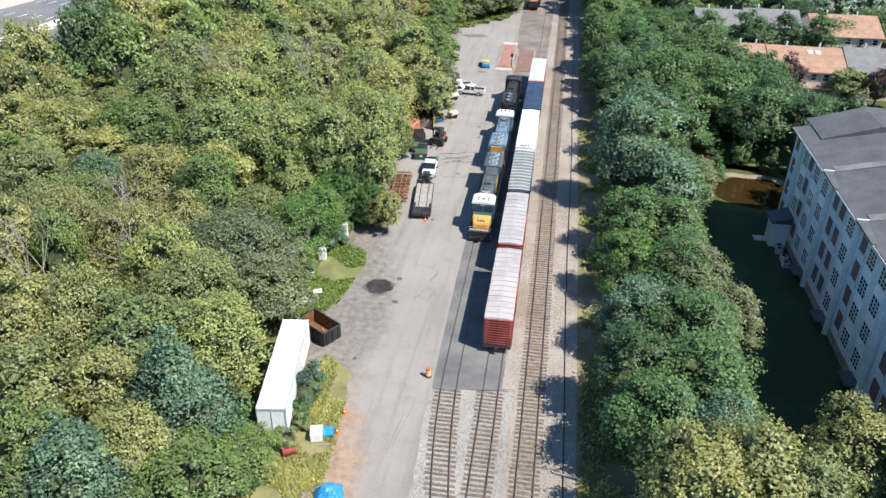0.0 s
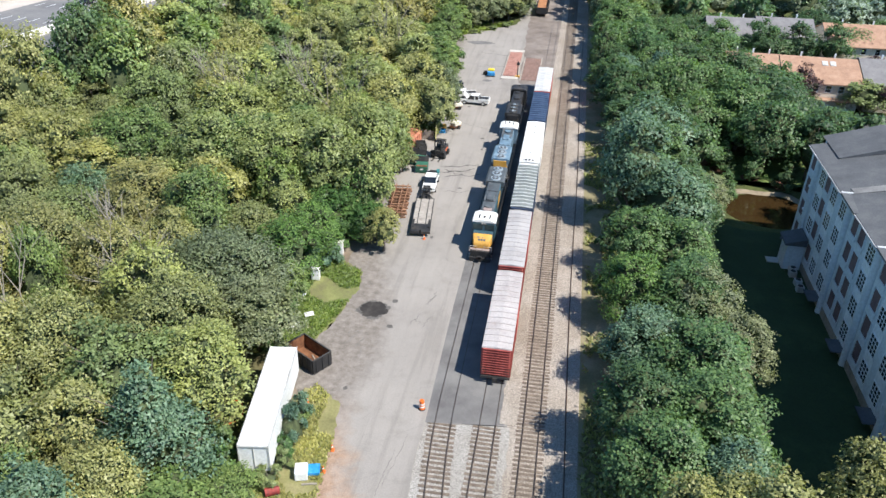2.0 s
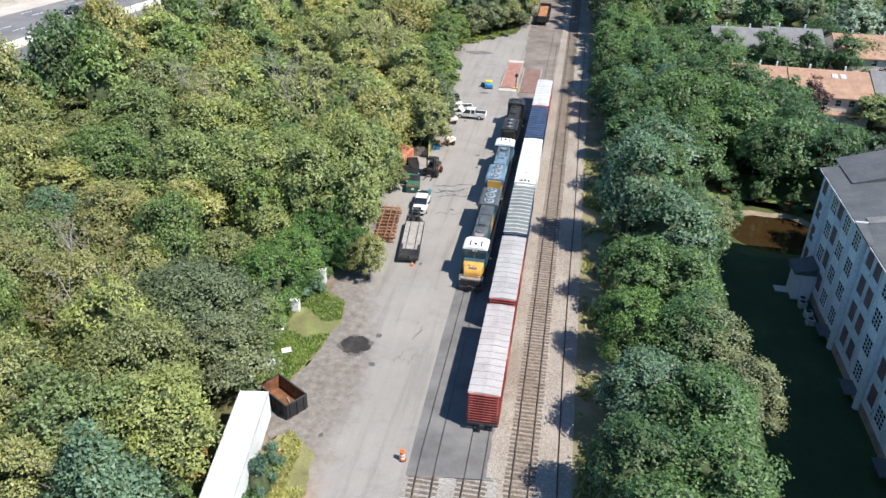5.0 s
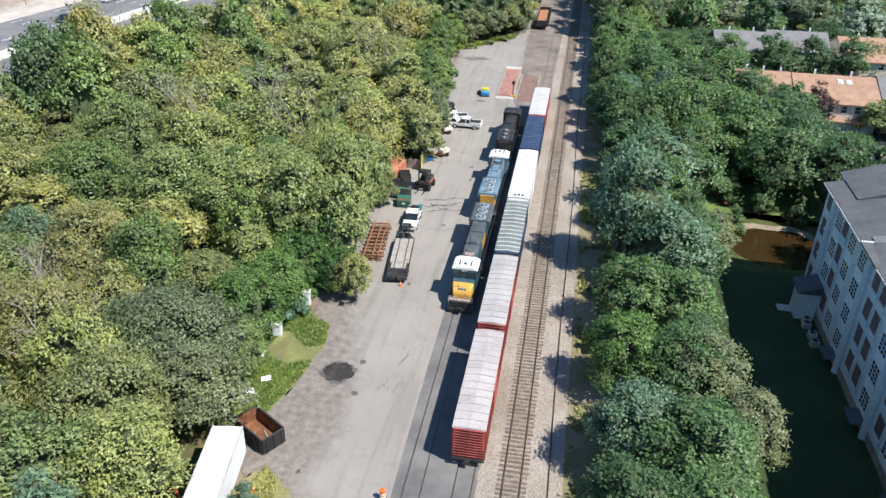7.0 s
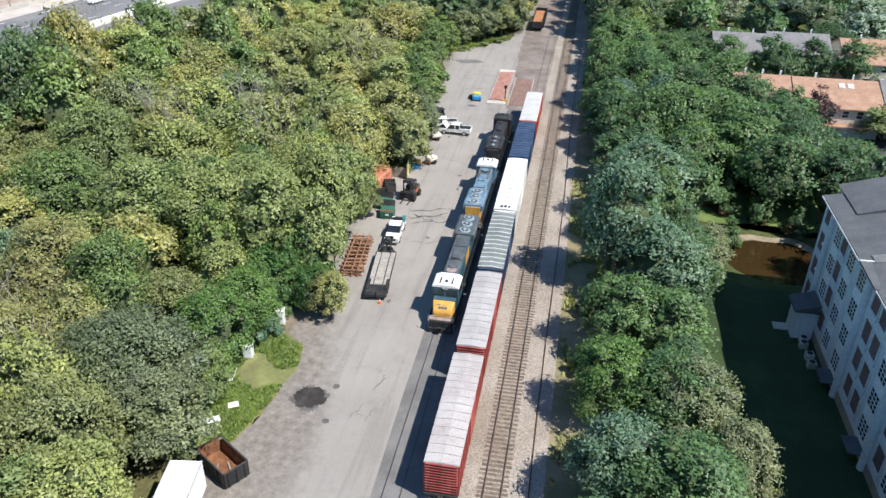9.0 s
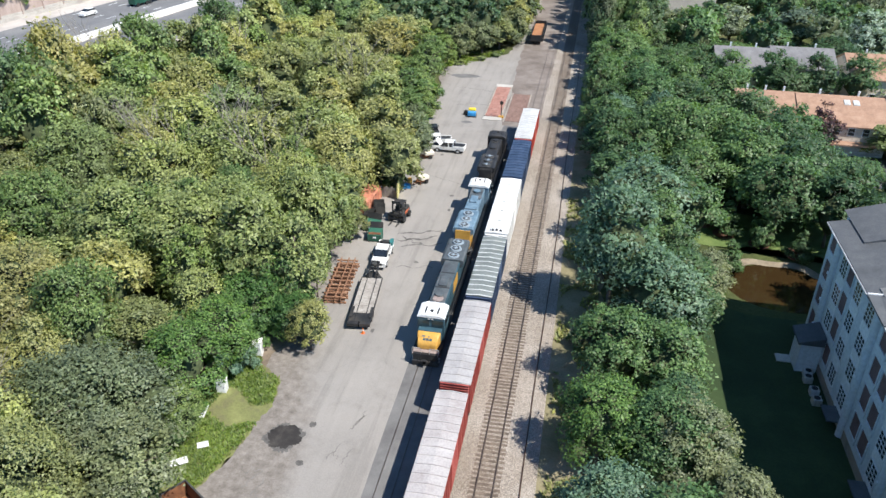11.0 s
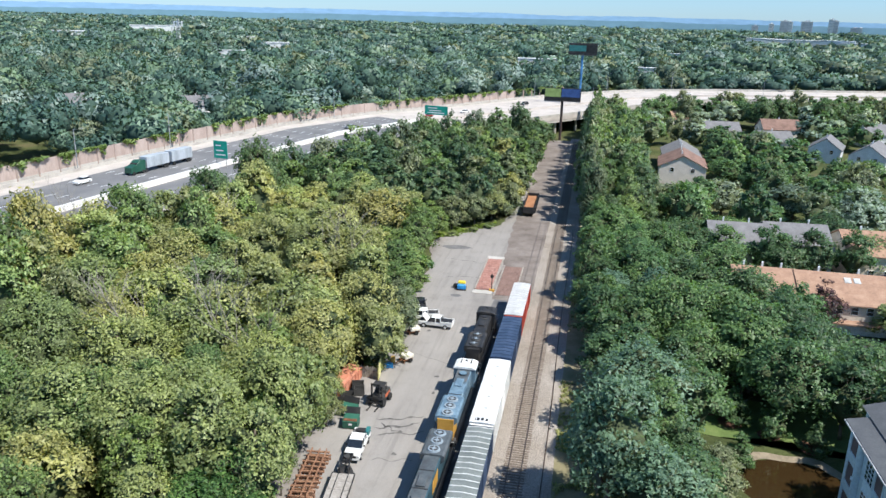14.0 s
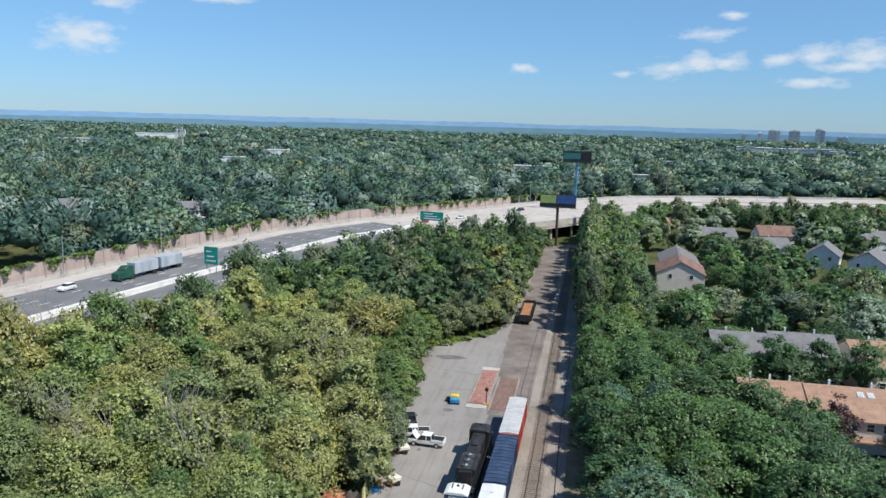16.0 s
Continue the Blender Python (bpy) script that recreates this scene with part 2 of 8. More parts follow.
    c = mixc(n, l, 0.8, c, ramp(n, l, fine, [(0.3, g(0.8)), (0.65, g(1.08))]), 'MULTIPLY')
    l.new(c, b.inputs["Base Color"])
    bump(n, l, b, fine, 0.5, 0.02)
    return m


def speckled(name, c_lo, c_mid, c_hi, scale=9.0, broad=0.12, height=0.05, rough=0.9):
    """Loose stones: cells of different colour with dark gaps between them."""
    m, n, l, b = material(name, rough, 0, 0.2)
    v = coords(n, l)
    vo = n.new("ShaderNodeTexVoronoi")
    vo.inputs["Scale"].default_value = scale
    l.new(v, vo.inputs["Vector"])
    sep = n.new("ShaderNodeSeparateColor")
    l.new(vo.outputs["Color"], sep.inputs[0])
    c = ramp(n, l, sep.outputs[0], [(0.0, c_lo), (0.5, c_mid), (1.0, c_hi)])
    gap = ramp(n, l, vo.outputs["Distance"], [(0.2, g(1.0)), (0.75, g(0.42))])
    c = mixc(n, l, 0.8, c, gap, 'MULTIPLY')
    big = noise_tex(n, l, v, broad, 5, 0.6)
    c = mixc(n, l, 0.8, c, ramp(n, l, big, [(0.32, (0.72, 0.68, 0.63)), (0.6, g(1.05))]), 'MULTIPLY')
    l.new(c, b.inputs["Base Color"])
    inv = n.new("ShaderNodeMath")
    inv.operation = 'SUBTRACT'
    inv.inputs[0].default_value = 1.0
    l.new(vo.outputs["Distance"], inv.inputs[1])
    bump(n, l, b, inv.outputs[0], 0.9, height)
    return m


GROUND = ground_material()
YARD = yard_material()
BALLAST = speckled("ballast_stone", (0.33, 0.285, 0.245), (0.43, 0.378, 0.328), (0.53, 0.475, 0.42), 11.0)
BALLAST_PALE = speckled("ballast_pale", (0.33, 0.31, 0.29), (0.42, 0.40, 0.37), (0.52, 0.50, 0.47), 11.0)
DIRT = worn("packed_dirt", (0.22, 0.175, 0.13), (0.13, 0.10, 0.075), (0.30, 0.25, 0.20), 0.95, grain=5, broad=0.25, bumps=0.6)
GRAVEL_BROWN = worn("brown_gravel", (0.20, 0.168, 0.148), (0.135, 0.11, 0.095), (0.27, 0.235, 0.21), 0.95, grain=6, broad=0.2, bumps=0.6)
DRY_GRASS = worn("dry_grass", (0.225, 0.195, 0.11), (0.14, 0.14, 0.065), (0.32, 0.28, 0.19), 0.95, grain=5, broad=0.22, bumps=0.8)
VERGE = worn("verge_grass", (0.175, 0.185, 0.07), (0.135, 0.12, 0.07), (0.24, 0.25, 0.095), 0.95, grain=5, broad=0.5, bumps=0.9)
ROUGH_LAWN = worn("rough_lawn_grass", (0.22, 0.21, 0.088), (0.15, 0.14, 0.062), (0.29, 0.255, 0.135), 0.95, grain=5, broad=0.45, bumps=0.9)
# Darker than grass: the apartment block's shade is put into this colour.
SHADED_LAWN = worn("lawn", (0.03, 0.054, 0.018), (0.024, 0.045, 0.015), (0.05, 0.08, 0.027), 0.95, grain=5, broad=0.15, bumps=0.5)
PATCH = worn("asphalt_patch", (0.155, 0.15, 0.148), (0.11, 0.105, 0.105), (0.20, 0.195, 0.19), 0.85, grain=14, broad=0.3, bumps=0.4)
CLEAR_LAWN = worn("clearing_grass", (0.12, 0.175, 0.05), (0.08, 0.125, 0.035), (0.17, 0.22, 0.075), 0.95, grain=5, broad=0.3, bumps=0.6)
MULCH = worn("mulch", (0.16, 0.075, 0.05), (0.10, 0.05, 0.035), (0.22, 0.12, 0.085), 0.95, grain=6, bumps=0.6)
STAIN = worn("oil_stain", (0.032, 0.028, 0.026), (0.018, 0.016, 0.015), (0.07, 0.062, 0.056), 0.7, grain=7, broad=0.7)
TAR = worn("tar_and_damp", (0.12, 0.112, 0.105), (0.075, 0.07, 0.066), (0.17, 0.16, 0.15), 0.8, grain=8, broad=1.5)
SCUFF = worn("tyre_scuff", (0.185, 0.172, 0.16), (0.14, 0.13, 0.12), (0.22, 0.205, 0.19), 0.85, grain=8, broad=1.5)
RAIL = worn("rail_rust", (0.085, 0.052, 0.036), grain=20, rough=0.65, metal=0.4)
RAIL_TOP = worn("rail_worn_top", (0.13, 0.108, 0.094), grain=20, rough=0.45, metal=0.7)
TIE = worn("tie_wood", (0.155, 0.12, 0.095), (0.09, 0.07, 0.055), (0.25, 0.205, 0.165), 0.92, grain=14, broad=1.4, bumps=0.5)
BLACK = worn("black_steel", (0.025, 0.025, 0.027), (0.012, 0.012, 0.013), (0.06, 0.052, 0.045), 0.6)
DARK_STEEL = worn("dark_steel", (0.07, 0.068, 0.065), rough=0.55, metal=0.3)
RUST = worn("rust_steel", (0.20, 0.085, 0.04), (0.10, 0.045, 0.025), (0.32, 0.16, 0.08), 0.85, broad=1.2)
GALV = worn("galvanised", (0.55, 0.55, 0.54), (0.38, 0.36, 0.34), rough=0.5, metal=0.2, streak=True)
WHITE = worn("white_paint", (0.80, 0.80, 0.78), (0.62, 0.60, 0.57), (0.86, 0.86, 0.85), 0.45, broad=0.8)
GLASS_DARK = worn("dark_glass", (0.018, 0.022, 0.028), rough=0.06, bumps=0.0, spec=0.9)
CONCRETE = worn("concrete", (0.46, 0.43, 0.39), (0.33, 0.30, 0.27), (0.54, 0.51, 0.47), 0.85, broad=0.2)
RUBBER = worn("rubber", (0.022, 0.022, 0.022), rough=0.85)
ORANGE = worn("orange_plastic", (0.78, 0.17, 0.035), rough=0.5)


# ---- building helpers ----
def box(bm, x0, x1, y0, y1, z0, z1, mat_index=0):
    vs = [bm.verts.new((x, y, z)) for z in (z0, z1) for x, y in ((x0, y0), (x1, y0), (x1, y1), (x0, y1))]
    fs = [bm.faces.new([vs[i] for i in f]) for f in ((3, 2, 1, 0), (4, 5, 6, 7), (0, 1, 5, 4), (1, 2, 6, 5), (2, 3, 7, 6), (3, 0, 4, 7))]
    for f in fs:
        f.material_index = mat_index
    return vs


def tube(bm, p0, p1, r0, r1=None, seg=8, caps=True):
    p0, p1 = Vector(p0), Vector(p1)
    r1 = r0 if r1 is None else r1
    q = (p1 - p0).to_track_quat("Z", "Y")
    rings = [[bm.verts.new(p + q @ Vector((r * math.cos(a), r * math.sin(a), 0))) for a in (2 * math.pi * k / seg for k in range(seg))] for p, r in ((p0, r0), (p1, r1))]
    for k in range(seg):
        bm.faces.new((rings[0][k], rings[0][(k + 1) % seg], rings[1][(k + 1) % seg], rings[1][k]))
    if caps:
        bm.faces.new(rings[0][::-1])
        bm.faces.new(rings[1])


def prism(bm, outline, a0, a1, axis="y"):
    """An outline drawn across an axis (x, z for y; y, z for x; x, y for z), drawn out along it."""
    def at(p, a):
        return {"y": (p[0], a, p[1]), "x": (a, p[0], p[1]), "z": (p[0], p[1], a)}[axis]
    lo, hi = [bm.verts.new(at(p, a0)) for p in outline], [bm.verts.new(at(p, a1)) for p in outline]
    k = len(outline)
    for i in range(k):
        bm.faces.new((lo[i], lo[(i + 1) % k], hi[(i + 1) % k], hi[i]))
    bm.faces.new(lo[::-1])
    bm.faces.new(hi)


def mesh_of(name, bm, mats, bevel=0.0, smooth=False):
    if bevel:
        bmesh.ops.bevel(bm, geom=list(bm.edges), offset=bevel, segments=1, affect='EDGES', clamp_overlap=True)
    bmesh.ops.recalc_face_normals(bm, faces=bm.faces)
    me = bpy.data.meshes.new(name)
    bm.to_mesh(me)
    bm.free()
    for m in (mats if isinstance(mats, (list, tuple)) else [mats]):
        me.materials.append(m)
    if smooth:
        for p in me.polygons:
            p.use_smooth = True
    return me


def part(name, bm, mats, parent, label="", bevel=0.0, smooth=False):
    ob = new(name, mesh_of(name, bm, mats, bevel, smooth))
    ob.parent = parent
    return tagged(ob, label)


def piece(name, me, parent, m):
    ob = new(name, me)
    ob.parent = parent
    ob.matrix_basis = m
    return ob


def boxes(*rows):
    bm = bmesh.new()
    for r in rows:
        box(bm, *r)
    return bm


def thing(name, label, category, m=None, group="", kind=""):
    ob = new(name)
    ob.empty_display_size = 0.3
    if m is not None:
        ob.matrix_basis = m
    return tagged(ob, label, category, group, kind)


def solid(name, bm, mats, label, category, m=None, group="", kind="", bevel=0.0, smooth=False):
    ob = new(name, mesh_of(name, bm, mats, bevel, smooth))
    if m is not None:
        ob.matrix_basis = m
    return tagged(ob, label, category, group, kind)


def sheet(name, outline, z, mat, label, rough=0.5, thick=0.3, seed=1, step=2.0, category="ground"):
    """A slab of ground with an uneven outline."""
    rng = random.Random(seed)
    pts = []
    k = len(outline)
    for i in range(k):
        a, b = Vector(outline[i]), Vector(outline[(i + 1) % k])
        nseg = max(1, int((b - a).length / step))
        side = Vector((-(b - a).y, (b - a).x)).normalized()
        for s in range(nseg):
            p = a.lerp(b, s / nseg)
            pts.append(p + side * (rng.uniform(-rough, rough) if s else 0.0))
    bm = bmesh.new()
    lo, hi = [bm.verts.new((p.x, p.y, z - thick)) for p in pts], [bm.verts.new((p.x, p.y, z)) for p in pts]
    for i in range(len(pts)):
        j = (i + 1) % len(pts)
        bm.faces.new((lo[i], lo[j], hi[j], hi[i]))
    top = bm.faces.new(hi)
    bmesh.ops.triangulate(bm, faces=[top])
    return solid(name, bm, mat, label, category, kind="structure")


YZ = 0.15     # top of the yard
RZ = 0.20     # top of the rails

# ---- ground ----
def ease(v):
    v = max(0.0, min(1.0, v))
    return v * v * (3 - 2 * v)


def low(x, y):
    """Height of the ground: level in the yard, lower beyond the row of trees, with a hollow for the pond."""
    z = -2.3 * ease((x - 13) / 8) * ease((320 - x) / 150) * ease((y + 200) / 100) * ease((330 - y) / 90)
    z -= 1.3 * ease(1.35 - math.hypot((x - 33) / 8.5, (y - 114.8) / 7.3))
    return z


bm = bmesh.new()
edge = 4900
ringx = [-edge, -900, -300, -100, 0] + [10 + 1.5 * k for k in range(30)] + [58, 66, 75, 90, 110, 170, 240, 320, 900, edge]
ringy = [-600, -200, -100, -60, 0, 30, 60, 90, 100] + [104 + 1.2 * k for k in range(20)] + [132, 150, 240, 255, 270, 285, 300, 315, 330, 400, 900, 1800, edge]
vs = [[bm.verts.new((x, y, low(x, y))) for x in ringx] for y in ringy]
for j in range(len(ringy) - 1):
    for i in range(len(ringx) - 1):
        bm.faces.new((vs[j][i], vs[j][i + 1], vs[j + 1][i + 1], vs[j + 1][i])).smooth = True
solid("ground", bm, GROUND, "soil, weeds and grass reaching to the horizon", "ground", kind="structure")

yard_edge = [(-2.2, 55.6), (-9.7, 54.8), (-9.85, 49), (-9.55, 44), (-9.1, 38), (-8.6, 18), (-18.5, 18), (-18.0, 39), (-18.2, 45), (-19.0, 53), (-24.0, 58), (-24.6, 63),
             (-24.0, 70), (-24.2, 76), (-24.8, 81), (-24.5, 86), (-21.5, 90), (-25.5, 95), (-27.5, 106), (-28.5, 118), (-25.0, 128), (-24.0, 136), (-24.5, 150),
             (-24.0, 165), (-25.5, 180), (-28.0, 192), (-27.0, 202), (-20, 206), (-14.5, 212), (-12.5, 230), (-12, 300), (-10, 352), (-2.2, 352), (-2.2, 200), (-2.2, 120)]
yard = sheet("yard", yard_edge, YZ, YARD, "sun-bleached asphalt and packed gravel yard with tyre marks", 0.45, 0.4, 3)
sheet("asphalt_patch", [(-2.5, 55.7), (-9.85, 54.75), (-10.05, 64), (-10.3, 80), (-10.4, 100), (-10.2, 135), (-9.4, 160), (-3.2, 160), (-2.9, 100)], YZ + 0.006, PATCH,
      "dark newer asphalt around the siding rails", 0.06, 0.2, 5, 4)
sheet("dirt_verge", [(-13.5, 30), (-19.5, 30), (-22, 50), (-26, 62), (-30, 75), (-30, 92), (-22, 92), (-20.0, 88), (-18.2, 80), (-17.5, 68), (-16.0, 50)], YZ - 0.05, DIRT,
      "brown packed dirt and fine gravel", 0.6, 0.3, 8)
sheet("siding_dirt", [(-2.4, 160), (-9.8, 160), (-10.6, 185), (-11.5, 215), (-11.5, 350), (-2.4, 350)], YZ + 0.008, GRAVEL_BROWN, "dark brown gritty ballast around the far siding", 0.35, 0.3, 17, 2.5)
sheet("weedy_verge", [(-32, 61), (-25.2, 62.5), (-23.7, 65.5), (-22.8, 69.2), (-22.5, 72.6), (-21.8, 75.7), (-22.6, 79.6), (-24.9, 81.4), (-27.5, 83), (-32, 87)], YZ + 0.02, VERGE, "yellow-green weedy verge along the yard", 0.22, 0.3, 14, 0.5)
sheet("rough_lawn", [(-15.9, 28), (-16.5, 39.5), (-16.95, 41.4), (-17.2, 45.4), (-17.5, 49), (-17.9, 52.2), (-18.3, 55.6), (-20, 57.0), (-22.4, 57.3), (-24.2, 52), (-26, 42), (-27, 28)], YZ + 0.02, ROUGH_LAWN,
      "rough yellow-green grass and weeds beside the trailer", 0.2, 0.3, 15, 0.45)
sheet("dry_verge", [(2.6, 18), (9.5, 18), (9.5, 260), (2.6, 260)], 0.02, DRY_GRASS, "strip of dry trampled grass beside the ballast", 0.5, 0.2, 9)

# ---- tracks ----
bm = bmesh.new()
prism(bm, [(-3.4, -0.2), (-2.3, 0.05), (-1.7, 0.085), (1.7, 0.085), (4.3, 0.035), (5.3, -0.2)], -20, 360)
solid("ballast_main", bm, BALLAST, "tan crushed-stone ballast of the main line", "ballast", kind="structure")
sheet("ballast_shoulder", [(-2.95, 55.9), (-2.95, 160), (-2.7, 352), (-1.8, 352), (-1.8, 55.9)], YZ + 0.014, BALLAST, "tan ballast spilt along the edge of the asphalt", 0.13, 0.3, 19, 0.8, "ballast")
sheet("ballast_siding", [(-2.0, 55.6), (-10.4, 55.0), (-10.6, 47), (-10.2, 36), (-10.0, 10), (-2.0, 10)], 0.08, BALLAST_PALE, "pale crushed-stone ballast under the two sidings", 0.25, 0.3, 12, 1.2, "ballast")


def siding_one(y):
    """Middle of the outer siding."""
    if y < 60:
        return -8.3 + 0.0046 * (60 - y) ** 1.95
    return -8.3 - 0.35 * min(1, (y - 60) / 45)


def siding_two(y):
    if y < 55:
        return -4.05 + 0.10 * ((55 - y) / 14)
    return -4.05 - 0.22 * min(1, (y - 55) / 60)


tie_me = mesh_of("tie", boxes((-1.32, 1.32, -0.135, 0.135, -0.08, 0.118)), TIE)


def track(name, centre, y0, y1, ties, label, spacing=0.54, loose=None, seed=4):
    rng = random.Random(seed)
    t = thing(name, label, "track", kind="structure")
    for side in (-0.753, 0.753):
        bm = bmesh.new()
        ys = [y0 + (y1 - y0) * k / 60 for k in range(61)]
        prev = None
        for y in ys:
            x = centre(y) + side
            ring = [bm.verts.new((x + dx, y, z)) for dx, z in ((-0.07, 0.1), (0.07, 0.1), (0.02, 0.13), (0.036, RZ - 0.03), (0.036, RZ), (-0.036, RZ), (-0.036, RZ - 0.03), (-0.02, 0.13))]
            if prev:
                for k in range(8):
                    f = bm.faces.new((prev[k], prev[(k + 1) % 8], ring[(k + 1) % 8], ring[k]))
                    f.material_index = 1 if k == 4 else 0
            prev = ring
        part("rail", bm, [RAIL, RAIL_TOP], t)
    y = ties[0]
    rest = bmesh.new()
    count = 0
    while y < ties[1]:
        m = pose(centre(y) + rng.uniform(-0.07, 0.07), y, rng.uniform(-0.004, 0.014), 0, 0, rng.uniform(-1.6, 1.6))
        if count < 290:
            piece("tie", tie_me, t, m)
        else:
            for v in box(rest, -1.32, 1.32, -0.135, 0.135, -0.08, 0.118):
                v.co = m @ v.co
        count += 1
        y += spacing * rng.uniform(0.86, 1.14)
    if count > 290:
        tagged(part("ties_far", rest, TIE, t), kind="stuff")
    else:
        rest.free()
    return t


BED = speckled("track_bed_grime", (0.28, 0.238, 0.20), (0.365, 0.318, 0.27), (0.45, 0.40, 0.348), 10.0)
sheet("track_bed", [(-0.8, 12), (0.8, 12), (0.8, 352), (-0.8, 352)], 0.09, BED, "darker oily ballast between the ties", 0.12, 0.1, 33, 1.0)
track("main_track", lambda y: 0.0, -20, 358, (28, 352), "single main line with brown rails on weathered timber ties")
track("siding_track_outer", siding_one, 10, 150, (20, 55), "siding with timber ties in pale ballast, set in asphalt further on", seed=7)
track("siding_track_inner", siding_two, 10, 300, (20, 55.2), "siding with timber ties in pale ballast under the boxcars", seed=8)


# ---- trees ----
def lump_shape():
    tmp = bmesh.new()
    bmesh.ops.create_icosphere(tmp, subdivisions=1, radius=1)
    tmp.verts.index_update()
    bv, bf = np.array([v.co[:] for v in tmp.verts]), np.array([[v.index for v in f.verts] for f in tmp.faces])
    tmp.free()
    return bv, bf


LUMP = lump_shape()
BOUGH = (np.array([(1, 0, 0), (0, 1, 0), (-1, 0, 0), (0, -1, 0), (0, 0, 1), (0, 0, -1)], float), np.array([(0, 1, 4), (1, 2, 4), (2, 3, 4), (3, 0, 4), (1, 0, 5), (2, 1, 5), (3, 2, 5), (0, 3, 5)]))
SOFT = {}


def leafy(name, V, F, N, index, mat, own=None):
    """A mesh of leaves, whose shading leans towards that of the bough they hang on; index 1 is the inside, coloured
    dark as shade.
    """
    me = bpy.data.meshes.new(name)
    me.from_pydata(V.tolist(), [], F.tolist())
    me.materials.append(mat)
    me.materials.append(CROWN_SHADE)
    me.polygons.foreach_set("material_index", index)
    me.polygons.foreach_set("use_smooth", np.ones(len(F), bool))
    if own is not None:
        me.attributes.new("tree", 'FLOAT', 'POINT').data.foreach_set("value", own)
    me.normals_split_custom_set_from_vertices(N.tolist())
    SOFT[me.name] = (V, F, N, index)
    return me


def unit(a):
    return a / np.linalg.norm(a, axis=1)[:, None]


def crown_mesh(name, seed, radius, low, high, lumps, leaves, size, mat, shape="round"):
    """A crown: boughs round the stem, each carrying flat sprays of small leaves round a twiggy inside coloured dark as
    shade.
    """
    rng = np.random.default_rng(seed)
    cs, rs = [], []
    tall_ = high - low
    for k in range(lumps):
        u = (k + 0.5) / lumps
        a = k * 2.399963 + rng.uniform(-0.5, 0.5)
        if shape == "cone":
            z = low + tall_ * (0.06 + 0.88 * u)
            rad, lr = radius * (1.02 - u) * 0.78, radius * (0.40 - 0.26 * u)
        else:
            lr = radius * rng.uniform(0.17, 0.36)
            up = 1 - 1.45 * u
            wide = math.sqrt(max(0.0, 1 - up * up)) if up > 0 else 1 - 0.25 * up * up
            rad = radius * (0.60 if shape == "tall" else 0.72) * wide
            mid_ = low + tall_ * (0.5 if shape == "tall" else 0.42)
            z = mid_ + up * ((high - mid_ - lr * 0.7) if up > 0 else (mid_ - low))
        rad *= rng.uniform(0.66, 1.2)
        z += rng.uniform(-0.09, 0.09) * tall_
        cs.append((rad * math.cos(a), rad * math.sin(a), z))
        rs.append(lr)
    middle = np.array([0, 0, low + 0.42 * tall_])
    reach = np.array([radius, radius, 0.58 * tall_])
    cs, rs = np.array(cs), np.array(rs)
    sprays = 15
    away = unit((cs - middle) / reach + np.array([0, 0, 0.25]))
    sd = unit(unit(rng.normal(size=(lumps * sprays, 3))) + 0.75 * np.repeat(away, sprays, 0) + np.array([0, 0, 0.25]))
    sr = np.repeat(rs, sprays)
    sc = np.repeat(cs, sprays, 0) + sd * np.array([1, 1, 0.85]) * (sr * rng.uniform(0.5, 1.3, len(sr)))[:, None]
    pick = rng.choice(len(sc), leaves, p=sr ** 2 / (sr ** 2).sum())
    off = rng.normal(size=(leaves, 3)) * (0.30 * sr[pick])[:, None]
    off -= sd[pick] * (0.45 * (off * sd[pick]).sum(1))[:, None]
    if shape == "cone":
        off *= np.array([1.25, 1.25, 0.5])
    pos = sc[pick] + off
    nor = unit(sd[pick] * 0.55 + unit(rng.normal(size=(leaves, 3))) * 0.62 + np.array([0, 0, 0.35]))
    t1 = unit(np.cross(nor, rng.normal(size=(leaves, 3))))
    t2 = np.cross(nor, t1)
    s = (size * rng.uniform(0.6, 1.3, leaves))[:, None]
    tri = np.stack([pos - t1 * s * 0.5 - t2 * s * 0.36, pos + t1 * s * 0.5 - t2 * s * 0.36, pos + t2 * s * 0.85], 1)
    face = nor
    out = unit(sd[pick] * 0.7 + (pos - middle) / reach + np.array([0, 0, 0.2]))
    turn = (face * out).sum(1) < 0
    tri[turn] = tri[turn][:, ::-1]
    face = np.where(turn[:, None], -face, face)
    soft = unit(0.62 * face + 0.62 * out)
    verts, faces, norms = [tri.reshape(-1, 3)], [np.arange(3 * leaves).reshape(-1, 3)], [np.repeat(soft, 3, 0)]
    base = 3 * leaves
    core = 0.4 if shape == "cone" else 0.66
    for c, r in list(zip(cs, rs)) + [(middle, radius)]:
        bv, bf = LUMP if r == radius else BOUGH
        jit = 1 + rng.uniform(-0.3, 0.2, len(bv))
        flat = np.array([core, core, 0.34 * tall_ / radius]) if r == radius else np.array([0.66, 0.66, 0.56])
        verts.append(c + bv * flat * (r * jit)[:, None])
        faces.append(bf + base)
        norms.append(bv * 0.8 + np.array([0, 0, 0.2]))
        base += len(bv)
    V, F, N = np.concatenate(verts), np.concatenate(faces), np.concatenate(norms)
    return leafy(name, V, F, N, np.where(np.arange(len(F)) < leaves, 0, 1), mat)


